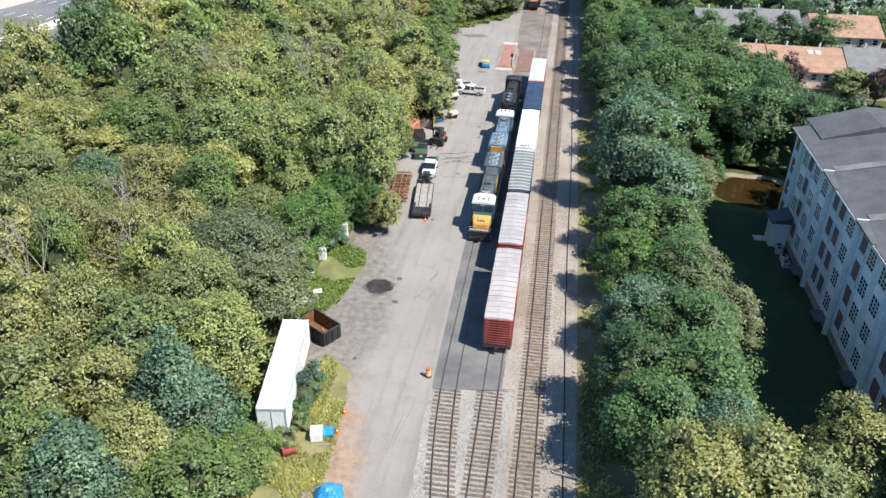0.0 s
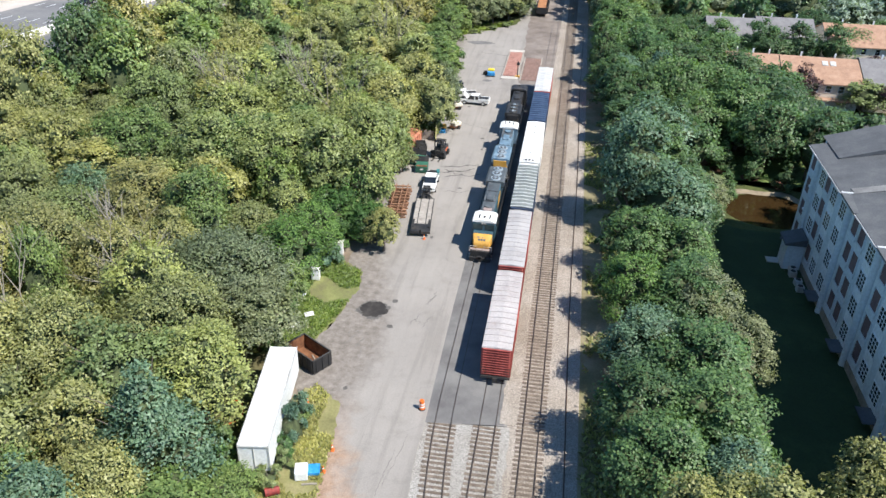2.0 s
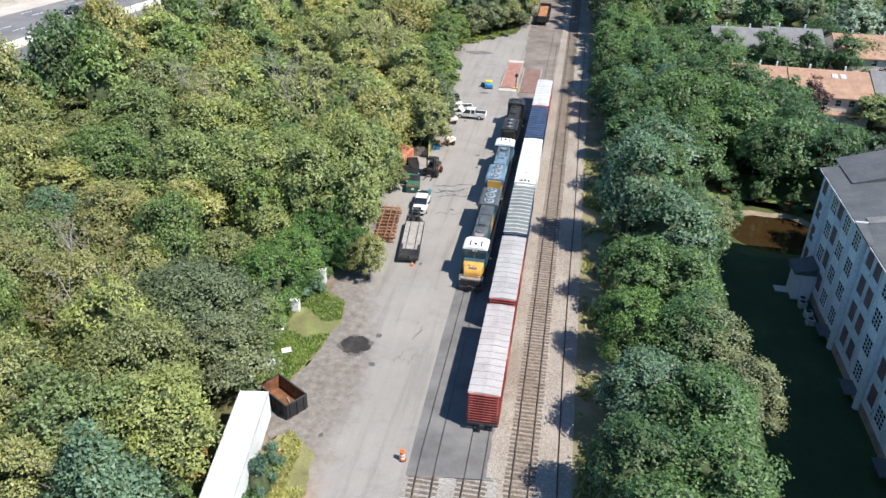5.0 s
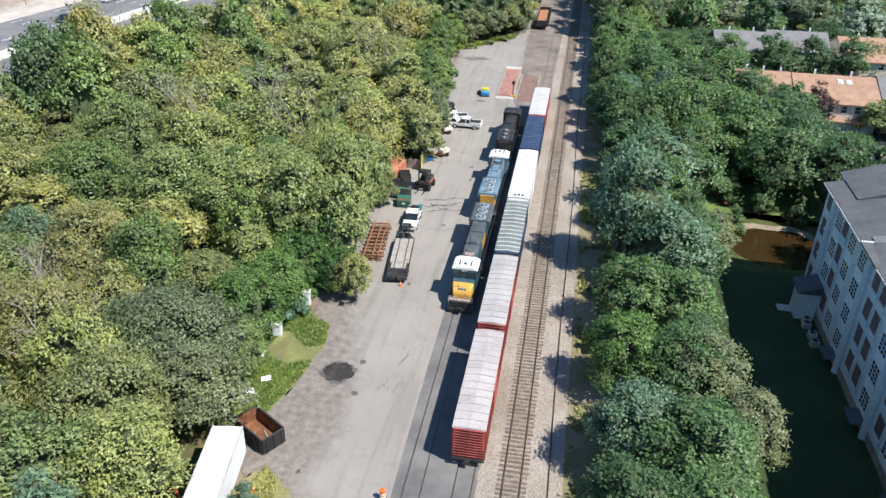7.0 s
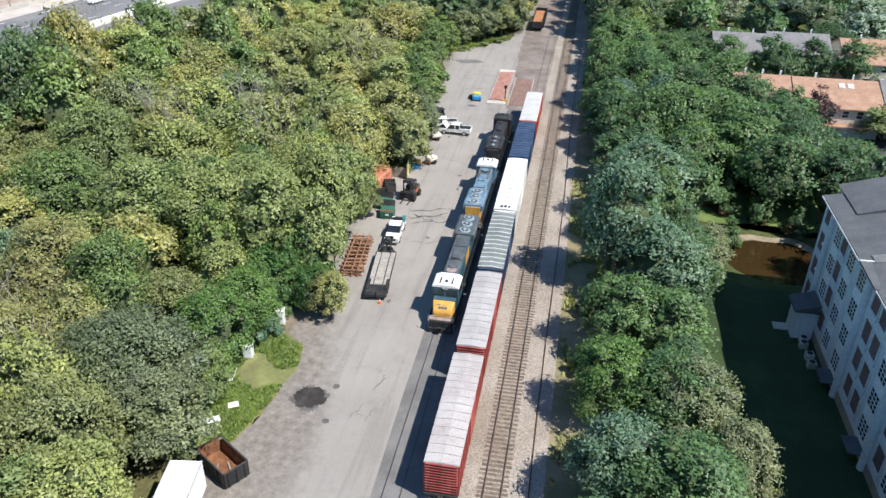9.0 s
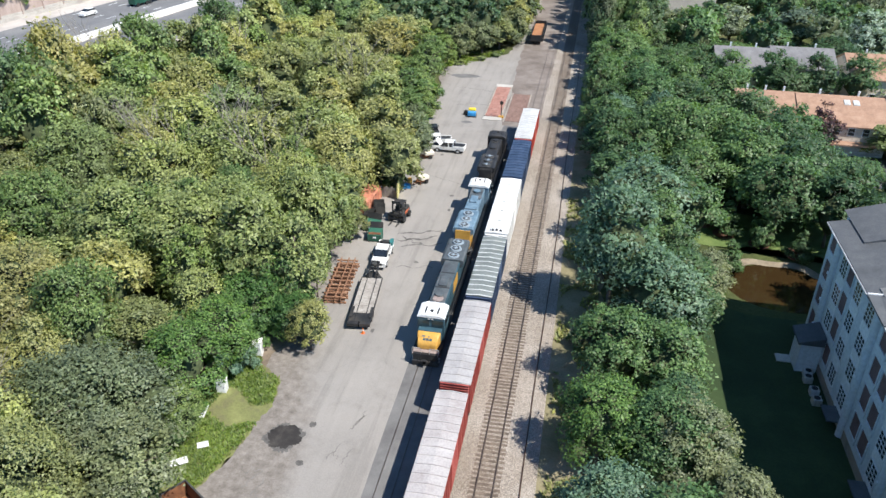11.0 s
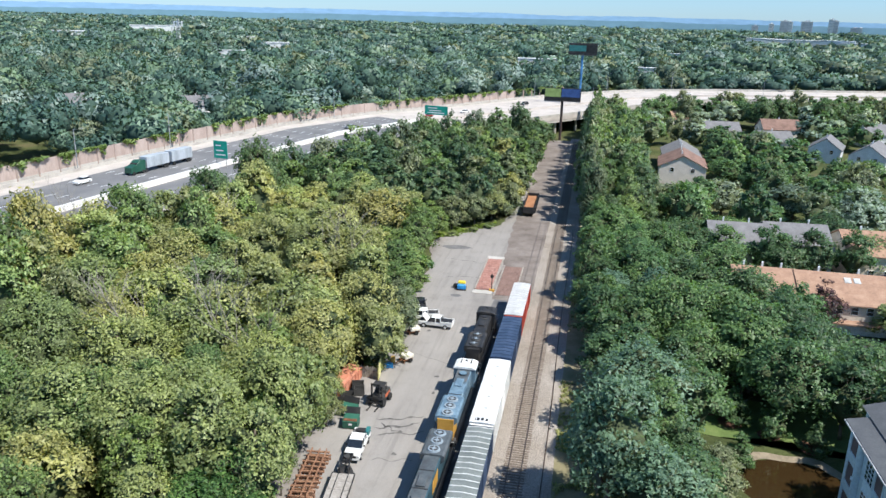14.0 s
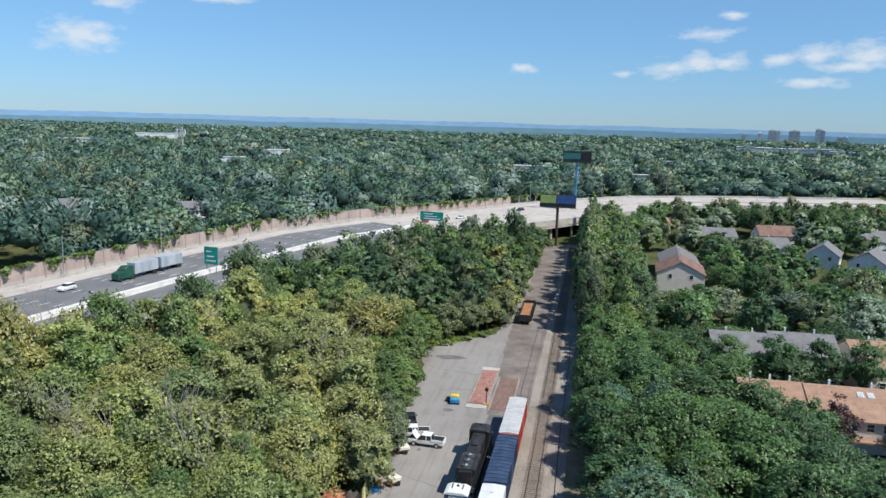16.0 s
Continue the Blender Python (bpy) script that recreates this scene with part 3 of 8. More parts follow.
def trunk_mesh(seed, height, r, spread):
    rng = random.Random(seed)
    bm = bmesh.new()
    p, rad = Vector((0, 0, -0.3)), r
    for k in range(4):
        q = p + Vector((rng.uniform(-0.25, 0.25), rng.uniform(-0.25, 0.25), height * 0.22))
        tube(bm, p, q, rad, rad * 0.78, 7)
        if k > 0:
            for _ in range(2):
                a = rng.uniform(0, 6.28)
                e = p + Vector((math.cos(a) * spread * 0.75, math.sin(a) * spread * 0.75, height * rng.uniform(0.18, 0.32)))
                tube(bm, p, e, rad * 0.5, rad * 0.14, 5)
        p, rad = q, rad * 0.78
    return mesh_of("trunk", bm, BARK, smooth=True)


KINDS = {}
TREE_WORDS = {"olive": "olive-green", "green": "mid-green", "lime": "yellow-green", "yellow": "yellowing", "blue": "blue-green", "dark": "dark green", "cool": "cool mid-green", "deep": "deep blue-tinged green",
              "vine": "vine-covered deep green", "grey": "grey-green", "silver": "silvery green", "plum": "dark purple-leaved"}


def tree_kind(colour, shape, lod, n, wide):
    """One mesh of a kind of tree; leaves are smaller and more of them where the camera passes near."""
    key = (colour, shape, lod, n, wide)
    if key not in KINDS:
        seed = sum(ord(c) for c in colour + shape) * 7 + n * 131 + wide * 17
        leaves, size, lumps = {-1: (7600, 0.23, 46), 0: (5200, 0.28, 38), 1: (2800, 0.375, 30), 2: (1050, 0.59, 18), 3: (460, 0.88, 10)}[lod]
        hi, rad, low = {"round": (12, 4.4, 1.8), "tall": (15, 4.0, 2.2), "cone": (12, 3.6, 1.0), "bush": (4.2, 2.6, 0.0)}[shape]
        if wide:
            leaves, lumps, rad, hi = int(leaves * 1.9), int(lumps * 1.4), rad * 1.45, hi * 1.08
        if shape == "bush":
            leaves, lumps = leaves // 3, 9
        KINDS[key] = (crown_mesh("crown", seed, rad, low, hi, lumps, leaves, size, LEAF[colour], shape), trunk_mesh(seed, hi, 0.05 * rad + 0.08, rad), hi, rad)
    return KINDS[key]


tree_count = [0]
TREES = []
JOINED = {}


def plant(colour, x, y, height, radius, shape="round", lod=None, single=True):
    """One tree of its own, or, far off, one more in the joined woods of its colour."""
    if lod is None:
        lod = -1 if y < 82 else 0 if y < 116 else 1 if y < 230 else 2
    if y < 29 or x < -18 - 0.8 * y or x > 18 + 0.5 * y:
        lod = 3
    if x > 5 and not (y > 205 and x < 24):
        colour = {"green": "cool", "dark": "deep", "grey": "cool" if 120 < y < 215 else "grey"}.get(colour, colour)
    tree_count[0] += 1
    n = tree_count[0] % (3 if lod < 1 else 2)
    crown, trunk, hi, rad = tree_kind(colour, shape, lod, n, radius > 5.2)
    rng = random.Random(tree_count[0])
    m = pose(x, y, low(x, y), 0, 0, rng.uniform(0, 360)) @ Matrix.Diagonal((radius / rad, radius / rad, height / hi, 1))
    TREES.append((x, y, radius))
    if not single:
        JOINED.setdefault(colour, []).append((crown, m))
        return None
    size = "shrub" if shape == "bush" else "tree"
    words = {"round": "broad-crowned", "tall": "tall narrow", "cone": "layered cone-shaped", "bush": "low leafy"}[shape]
    t = thing(size, f"{words} {TREE_WORDS[colour]} {size} in full summer leaf", size, group="trees beside the railway")
    for name, me in (("trunk", trunk), ("crown", crown)):
        o = new(name, me)
        o.parent = t
    t.matrix_basis = m
    return t


def join_woods():
    rng = random.Random(5)
    for colour, rows in JOINED.items():
        vs_, fs_, ns_, ms_, own, base = [], [], [], [], [], 0
        for me, m in rows:
            V, F, N, index = SOFT[me.name]
            M = np.array(m.to_3x3())
            vs_.append(V @ M.T + np.array(m.translation))
            ns_.append(unit(N @ np.linalg.inv(M)))
            fs_.append(F + base)
            ms_.append(index)
            own.append(np.full(len(V), rng.random()))
            base += len(V)
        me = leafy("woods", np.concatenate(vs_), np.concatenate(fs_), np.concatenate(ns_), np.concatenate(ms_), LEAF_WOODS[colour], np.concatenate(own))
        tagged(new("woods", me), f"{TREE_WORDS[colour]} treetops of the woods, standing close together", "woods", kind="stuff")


# ---- woods ----
def inside(x, y, poly):
    hit = False
    for i in range(len(poly)):
        (x0, y0), (x1, y1) = poly[i - 1], poly[i]
        if (y0 > y) != (y1 > y) and x < (x1 - x0) * (y - y0) / (y1 - y0) + x0:
            hit = not hit
    return hit


def wood(poly, spacing, colours, heights, radii, seed, tall=0.3, lod=None, clear=0.55, single=True, keep=None):
    """Fills a stretch of woodland with trees of several kinds, keeping clear of those that stand already."""
    rng = random.Random(seed)
    xs, ys = [p[0] for p in poly], [p[1] for p in poly]
    y = min(ys)
    row = 0
    while y < max(ys):
        x = min(xs) + (spacing / 2 if row % 2 else 0)
        while x < max(xs):
            px, py = x + rng.uniform(-0.36, 0.36) * spacing, y + rng.uniform(-0.36, 0.36) * spacing
            c, h, r, s = rng.choice(colours), rng.uniform(*heights), rng.uniform(*radii), rng.random()
            if inside(px, py, poly) and (keep is None or keep(px, py)) and all((px - a) ** 2 + (py - b) ** 2 > (clear * (q + r)) ** 2 for a, b, q in TREES):
                plant(c, px, py, h, r, "tall" if s < tall else "round", lod, single)
            x += spacing
        y += spacing * 0.87
        row += 1


WOOD_NEAR = [
    ("lime", -78.7, 123.3, 15, 6.5, "tall"), ("lime", -67.4, 125.8, 14, 6.5, "tall"), ("lime", -55.2, 124.8, 13, 6.5, "round"), ("olive", -81.9, 106.3, 12, 6.5, "round"),
    ("olive", -84.3, 105.5, 19, 6.5, "round"), ("dark", -82.6, 120.6, 19.5, 6.5, "round"), ("yellow", -81.2, 133.7, 17, 6.3, "round"), ("olive", -64.9, 146.4, 12, 6.0, "round"),
    ("olive", -52.4, 156.5, 13, 6.5, "round"), ("olive", -42.3, 156.3, 13, 6.5, "round"), ("olive", -34.2, 155.8, 12, 6.5, "round"), ("olive", -41.5, 121.1, 13, 6.5, "round"),
    ("lime", -33.7, 126.1, 13, 6.5, "round"), ("lime", -26.0, 103.3, 13.5831, 4.6, "round"), ("lime", -38.2, 94.2, 13, 6.5, "round"), ("lime", -29.6, 91.9, 14.5, 4.9, "round"),
    ("green", -44.9, 93.9, 13, 5.3, "round"), ("green", -61.2, 96.5, 12, 6.5, "round"), ("olive", -69.9, 93.3, 12, 6.5, "round"), ("olive", -79.2, 93.7, 12, 6.0, "round"),
]
WOOD_EDGE = [
    ("olive", -64.8, 76.2, 12, 5.9, "round"), ("blue", -58.7, 80.9, 10, 3.7, "round"), ("yellow", -49.2, 79.3, 12, 6.5, "round"), ("yellow", -54.1, 65.9, 12, 5.9, "round"),
    ("olive", -57.7, 62.6, 12, 4.4, "round"), ("yellow", -45.3, 64.3, 12, 5.4, "round"), ("grey", -34.2, 67.1, 10.5, 6.5, "round"), ("grey", -28.9, 62.1, 8.5, 4.4, "round"),
    ("vine", -30.4, 75.2, 9, 3.9, "round"), ("vine", -29.1, 80.7, 8.12321, 3.8, "round"), ("vine", -26.0, 90.0, 9.5, 3.2, "round"), ("olive", -34.7, 56.1, 11.5, 5.4, "round"),
    ("olive", -42.4, 50.4, 12, 5.3, "round"), ("olive", -47.8, 49.0, 12, 4.8, "round"), ("lime", -35.3, 47.7, 12, 5.1, "round"), ("lime", -29.6, 51.0, 10.5, 4.4, "round"),
    ("olive", -40.4, 39.7, 12, 4.5, "round"), ("blue", -29.5, 42.2, 13, 5.3, "cone"), ("olive", -35.6, 41.7, 11, 3.4, "round"), ("blue", -33.2, 33.1, 12, 5.3, "cone"),
]
WOOD_LOW = [
    ("green", -38.3, 34.0, 11, 3.8, "round"), ("green", -26.7, 37.1, 6.5, 4.7, "round"), ("green", -23.7, 41.1, 4.5, 3.1, "round"), ("olive", -31.2, 37.5, 9, 3.5, "round"),
    ("green", -28.3, 70.4, 6, 2.3, "round"), ("olive", -24.0, 88.4, 4.63608, 3.0, "bush"), ("vine", -29.8, 86.6, 7.5, 3.2, "round"), ("green", -24.4, 88.9, 5.73403, 3.0, "bush"),
]
ROW_NEAR = [
    ("green", 14.7, 177.7, 10, 6.5, "round"), ("dark", 23.7, 168.3, 11, 6.5, "round"), ("dark", 34.1, 159.5, 12, 6.5, "round"), ("green", 32.1, 177.7, 11, 6.5, "round"),
    ("blue", 14.1, 117.0, 11.5, 6.5, "round"), ("blue", 10.4, 100.0, 16.0, 5.1, "round"), ("blue", 14.4, 94.1, 11, 5.2, "round"), ("green", 10.7, 85.4, 9.5, 4.3, "round"),
    ("dark", 17.8, 98.6, 11, 4.6, "round"), ("green", 15.6, 85.0, 9, 4.3, "round"), ("vine", 9.5, 74.8, 9, 3.9, "round"), ("green", 14.8, 73.9, 9, 4.1, "round"),
    ("grey", 16.8, 73.0, 9.55672, 3.9, "round"), ("grey", 20.2, 68.3, 8.865, 3.5, "round"), ("blue", 10.1, 64.0, 9, 4.2, "round"), ("green", 15.0, 61.4, 10, 5.0, "round"),
    ("dark", 9.1, 53.7, 10, 4.3, "round"), ("green", 14.8, 53.0, 10.3425, 4.9, "round"), ("green", 10.3, 47.2, 10, 4.5, "round"), ("green", 15.8, 50.0, 9.85, 3.9, "round"),
]
ROW_LAWN = [
    ("olive", 12.1, 39.0, 12, 4.0, "round"), ("olive", 17.2, 41.3, 12, 4.7, "round"), ("olive", 20.6, 40.5, 12, 4.0, "round"),
    ("olive", 27.3, 49.1, 10.5, 4.1, "round"), ("dark", 37.7, 146.7, 12, 6.5, "round"), ("green", 22.8, 134.9, 11, 6.0, "round"), ("green", 34.4, 129.6, 12, 6.4, "round"),
    ("dark", 17.3, 94.4, 9, 3.9, "round"), ("green", 41.7, 137.0, 9, 6.5, "round"),
]
WOOD_MIDDLE = [
    ("yellow", -82.3, 133.5, 20.5, 6.5, "round"), ("olive", -79.8, 145.7, 16, 6.5, "round"), ("green", -79.0, 155.1, 18, 6.5, "round"), ("dark", -81.9, 127.1, 18.5, 6.4, "round"),
    ("olive", -71.0, 150.7, 12, 6.5, "round"), ("olive", -61.3, 159.1, 13, 6.5, "round"), ("lime", -52.2, 165.6, 13, 6.5, "round"), ("olive", -39.3, 155.1, 13, 6.5, "round"),
    ("yellow", -38.7, 187.1, 12.5, 6.5, "round"), ("green", -27.2, 165.5, 7, 4.7, "round"), ("green", -33.4, 174.0, 8, 5.3, "round"), ("dark", -67.5, 221.2, 12.5, 6.5, "round"),
    ("blue", -59.4, 241.7, 13, 6.5, "round"), ("grey", -48.6, 273.2, 13, 6.5, "round"), ("grey", -33.8, 286.6, 13, 6.5, "round"), ("olive", -20.2, 269.3, 12, 6.5, "round"),
    ("dark", -14.3, 325.8, 12, 6.5, "round"), ("dark", -71.7, 198.3, 20, 6.5, "round"), ("dark", -74.7, 178.7, 16.5, 6.5, "round"), ("grey", -26.0, 222.8, 7, 6.5, "round"),
]
WOOD_RAIL = [
    ("grey", -17.5, 220.8, 6, 5.7, "round"), ("dark", -33.7, 239.3, 10, 6.5, "round"), ("dark", -51.0, 208.2, 11, 6.5, "round"), ("dark", -46.8, 238.6, 12, 6.5, "round"),
    ("green", 10.3, 380.9, 11, 6.5, "round"), ("green", 9.1, 291.1, 11, 6.5, "round"), ("green", 11.1, 229.7, 11, 6.5, "round"), ("grey", 12.7, 192.7, 11, 6.5, "round"),
    ("grey", 16.3, 165.4, 12, 6.5, "round"), ("grey", 20.0, 147.9, 13, 6.5, "round"), ("dark", 27.2, 159.9, 12, 6.5, "round"), ("grey", 31.1, 140.4, 13, 6.5, "round"),
    ("dark", 37.4, 140.9, 12, 5.8, "round"), ("plum", 46.9, 162.3, 8.5, 4.0, "round"), ("silver", 28.2, 236.8, 10.5, 6.8, "round"), ("silver", 42.3, 244.2, 10.5, 7.0, "round"),
    ("silver", 61.5, 246.0, 10.5, 7.2, "round"), ("dark", 46.9, 193.4, 9, 6.5, "round"), ("green", 76.5, 253.8, 10, 6.5, "round"), ("green", 66.4, 202.8, 9, 6.5, "round"),
]
WOOD_HOUSES = [
    ("dark", 29.6, 205.3, 9, 5.8, "round"), ("dark", 53.3, 339.8, 10, 6.5, "round"), ("green", 69.1, 330.9, 10, 6.5, "round"), ("green", 39.5, 213.2, 8, 5.8, "round"),
    ("dark", 62.3, 219.2, 9, 6.5, "round"), ("dark", 22.9, 198.6, 9, 6.0, "round"),
]
WOOD_OVERHANG = [
    ("olive", -22.6, 127.5, 10, 4.1, "round"), ("grey", -22.2, 138.9, 8, 3.0, "round"), ("olive", -27.2, 137.3, 11, 5.5, "round"), ("olive", -28.0, 115.1, 10.503, 3.4, "round"),
    ("olive", -29.0, 121.1, 12, 5.6, "round"), ("lime", -26.5, 101.0, 13.5831, 3.9, "round"), ("lime", -31.2, 107.0, 12.5, 5.6, "round"), ("lime", -24.0, 95.4, 8.86115, 1.6, "round"),
    ("lime", -24.9, 90.9, 12.805, 4.0, "round"), ("green", -28.8, 160.1, 9, 5.2, "round"), ("green", -25.1, 159.0, 6.5, 3.5, "round"), ("olive", -36.0, 158.8, 11.5, 6.5, "round"),
    ("lime", -44.0, 117.4, 13, 6.5, "round"), ("olive", -60.9, 131.0, 12.5, 6.5, "round"), ("lime", -71.6, 128.2, 12.5, 6.5, "round"), ("lime", -63.5, 110.6, 13, 6.5, "round"),
    ("lime", -49.8, 107.1, 13, 6.5, "round"), ("lime", -34.8, 98.0, 13, 6.0, "round"), ("lime", -46.7, 92.7, 13.5, 6.5, "tall"),
]
WOOD_CLEARING = [
    
    ("green", 31.3, 137.8, 12, 5.7, "round"), ("dark", 40.4, 142.2, 11, 5.3, "round"), ("green", 45.7, 140.4, 6.5, 3.3, "round"),
    ("grey", 23.6, 146.2, 12.5, 6.0, "round"), ("green", 19.6, 103.3, 8, 3.4, "round"), ("dark", 18.2, 107.5, 9, 2.8, "round"), ("plum", 49.4, 170.3, 7.5, 3.5, "round"),
    ("green", 50.2, 146.8, 6, 4.1, "round"), ("grey", 29.0, 147.5, 12.5, 5.9, "round"), ("green", 40.5, 155.5, 11, 4.7, "round"),
]
WOOD_TOWN = [
    ("lime", 60.4, 164.1, 7, 4.9, "round"), ("plum", 67.5, 182.8, 7, 3.3, "round"), ("plum", 65.1, 161.6, 7.5, 3.5, "round"), ("green", 81.0, 217.2, 8, 6.5, "round"),
    ("dark", 65.7, 210.5, 8, 6.5, "round"), ("green", 53.1, 210.6, 8, 6.5, "round"), ("green", 43.1, 202.2, 7, 5.1, "round"), ("dark", 29.9, 197.8, 9, 6.2, "round"),
    ("grey", 26.2, 149.3, 12, 6.0, "round"),
]
WOOD_YARD = [
    ("olive", -21.2, 85.2, 6.2, 2.2, "round"), ("vine", -23.4, 86.4, 6.0, 2.6, "round"), ("vine", -27.5, 99.5, 9.5, 3.4, "round"), ("vine", -28.2, 95.0, 9.0, 3.5, "round"), ("lime", -25.6, 113.6, 8.0, 2.4, "round"), ("grey", -23.6, 146.4, 7.0, 2.6, "round"), ("green", -36.0, 88.5, 11.0, 3.6, "round"), ("lime", -33.0, 84.5, 9.0, 3.2, "round"), ("vine", -26.4, 87.4, 6.4, 3.0, "round"), ("vine", -27.6, 86.8, 7.5, 3.6, "round"),
    ("yellow", -24.2, 110.2, 4.8, 2.1, "round"), ("lime", -25.6, 109.0, 6.0, 2.4, "round"), ("green", -22.3, 129.8, 3.4, 1.9, "bush"), ("lime", -22.6, 126.9, 2.2, 1.0, "bush"),
    ("grey", -24.6, 127.6, 7.0, 3.0, "round"), ("grey", -22.9, 133.4, 7.0, 3.2, "round"), ("grey", -22.0, 140.8, 6.0, 2.6, "round"), ("green", -26.0, 161.0, 6.0, 3.0, "round"),
    ("green", -25.9, 152.0, 8.0, 3.6, "round"), ("green", -29.5, 171.0, 8.0, 4.2, "round"), ("green", -29.5, 181.0, 9.0, 4.2, "round"), ("green", -32.0, 192.0, 9.5, 4.4, "round"),
    ("lime", -24.6, 199.5, 1.2, 1.6, "bush"), ("lime", -20.5, 204.5, 1.2, 1.6, "bush"), ("lime", -17.2, 208.6, 1.2, 1.5, "bush"),
    ("green", -29.5, 186.5, 9.0, 4.0, "round"), ("green", -28.6, 196.0, 8.5, 4.0, "round"), ("grey", -25.6, 204.4, 8.0, 3.8, "round"), ("grey", -21.0, 209.8, 8.0, 3.8, "round"), ("olive", -17.4, 215.4, 8.0, 3.6, "round"),
    ("grey", -14.8, 223.0, 9.0, 3.8, "round"), ("olive", -14.6, 231.0, 9.5, 4.0, "round"), ("grey", -14.4, 241.0, 9.5, 4.0, "round"), ("green", -14.2, 254.0, 10.0, 4.2, "round"), ("dark", -14.0, 268.0, 10.5, 4.2, "round"),
    ("dark", -13.8, 284.0, 11.0, 4.4, "round"), ("green", -13.6, 300.0, 11.0, 4.4, "round"), ("green", 35.5, 193.5, 10.8, 4.3, "round"), ("green", 44.5, 194.0, 10.8, 4.3, "round"), ("dark", 53.5, 194.0, 10.8, 4.5, "round"), ("green", 61.5, 195.0, 10.8, 4.0, "round"), ("dark", 34.0, 163.5, 9.0, 4.6, "round"), ("dark", 82.0, 408.0, 17.0, 7.5, "round"), ("dark", 92.0, 414.0, 16.0, 7.0, "round"), ("dark", 108.0, 400.0, 17.0, 7.5, "round"), ("dark", 118.0, 405.0, 15.0, 7.0, "round"),
    # The tree at 41.5, 110.8 is added behind the block to shade the pond.
    ("green", 29.8, 135.5, 12.0, 5.0, "round"), ("dark", 37.1, 134.5, 12.0, 4.8, "round"), ("dark", 42.5, 131.0, 11.0, 4.6, "round"), ("dark", 44.0, 119.0, 11.0, 4.2, "round"), ("dark", 41.5, 110.8, 11.5, 4.0, "round"), ("dark", 47.5, 125.0, 12.0, 4.8, "round"), ("dark", 40.8, 126.5, 11.0, 3.8, "tall"), ("green", 27.3, 127.8, 5.6, 2.3, "cone"),
    ("green", 26.6, 117.6, 5.2, 1.9, "cone"), ("green", 31.8, 124.2, 4.2, 2.3, "bush"), ("dark", 36.6, 122.4, 4.6, 1.9, "cone"), ("grey", 21.0, 103.5, 8.0, 3.4, "round"),
    ("grey", 22.2, 108.6, 7.0, 2.8, "round"), ("grey", 23.2, 112.8, 4.2, 1.9, "bush"), ("green", 21.5, 122.5, 10.0, 4.2, "round"),
]
for rows in (WOOD_YARD, WOOD_NEAR, WOOD_EDGE, WOOD_LOW, ROW_NEAR, ROW_LAWN, WOOD_MIDDLE, WOOD_RAIL, WOOD_HOUSES, WOOD_OVERHANG, WOOD_CLEARING, WOOD_TOWN):
    for c, x, y, h, r, s in rows:
        plant(c, x, y, h, r, s)
LEFT_NEAR = [(-30, 14), (-30, 60), (-32, 72), (-31, 90), (-29, 95), (-29, 106), (-29.5, 118), (-26.5, 128), (-27, 133), (-82, 133), (-72, 60), (-52, 14)]
LEFT_BACK = [(-26.5, 133), (-26.5, 165), (-28.5, 180), (-31, 198), (-60, 205), (-68, 200), (-72, 182), (-78, 150), (-80, 133)]
LEFT_FAR = [(-31, 196), (-28.5, 205), (-19, 212), (-15.5, 225), (-14, 340), (-32, 324), (-52, 284), (-63, 235), (-70, 204), (-60, 205)]
RIGHT_ROW = [(13.0, 20), (13.0, 47), (9.6, 50), (9.6, 60), (9.4, 100), (8.8, 200), (9, 215), (22, 215), (25, 180), (26, 150), (44, 150), (44, 134), (24, 134), (20, 118), (18, 100), (16, 70), (17, 20)]
RIGHT_BACK = [(6.4, 215), (6.4, 385), (20, 385), (21, 240), (22, 215)]
RIGHT_FAR = [(22, 215), (22, 380), (60, 440), (200, 470), (230, 330), (110, 130), (64, 110), (64, 160), (70, 215)]
wood(LEFT_NEAR, 6.0, ["olive", "olive", "lime", "green", "yellow", "grey", "dark"], (6, 14), (2.8, 4.8), 11, clear=0.6)
LEFT_ROADSIDE = [(-62, 110), (-64, 200), (-72, 200), (-79, 150), (-84, 110)]
wood(LEFT_ROADSIDE, 6.5, ["olive", "yellow", "lime", "olive", "green"], (14, 18), (4.0, 5.4), 19, lod=1, clear=0.45, single=False)
wood(LEFT_BACK, 6.6, ["olive", "olive", "yellow", "lime", "olive", "green"], (9, 14), (3.8, 5.2), 15, lod=1, clear=0.5, single=False)
wood(LEFT_FAR, 7.4, ["dark", "green", "grey", "dark", "dark"], (10, 15), (3.8, 5.4), 12, lod=2, clear=0.48, single=False)
wood(RIGHT_ROW, 5.8, ["blue", "dark", "green", "green", "dark"], (8, 11), (3.2, 4.4), 13, clear=0.45, keep=lambda x, y: x > 13.5 or not (55.5 < y < 60.5 or 76.5 < y < 83.5))
wood(RIGHT_BACK, 5.4, ["green", "dark", "green", "grey", "dark"], (14.5, 18), (3.8, 5.4), 16, clear=0.42, single=False)
HOUSES = [(34, 77, 158, 180), (30, 78, 188, 212), (27, 45, 254, 334), (40, 72, 375, 410), (84, 122, 300, 350), (88, 106, 436, 462), (43, 66, 145, 164), (76, 96, 378, 398), (116, 136, 376, 394), (67, 85, 345, 360)]


def near_house(x, y, gap=3.0):
    return any(a - gap < x < b + gap and c - gap < y < d + gap for a, b, c, d in HOUSES)


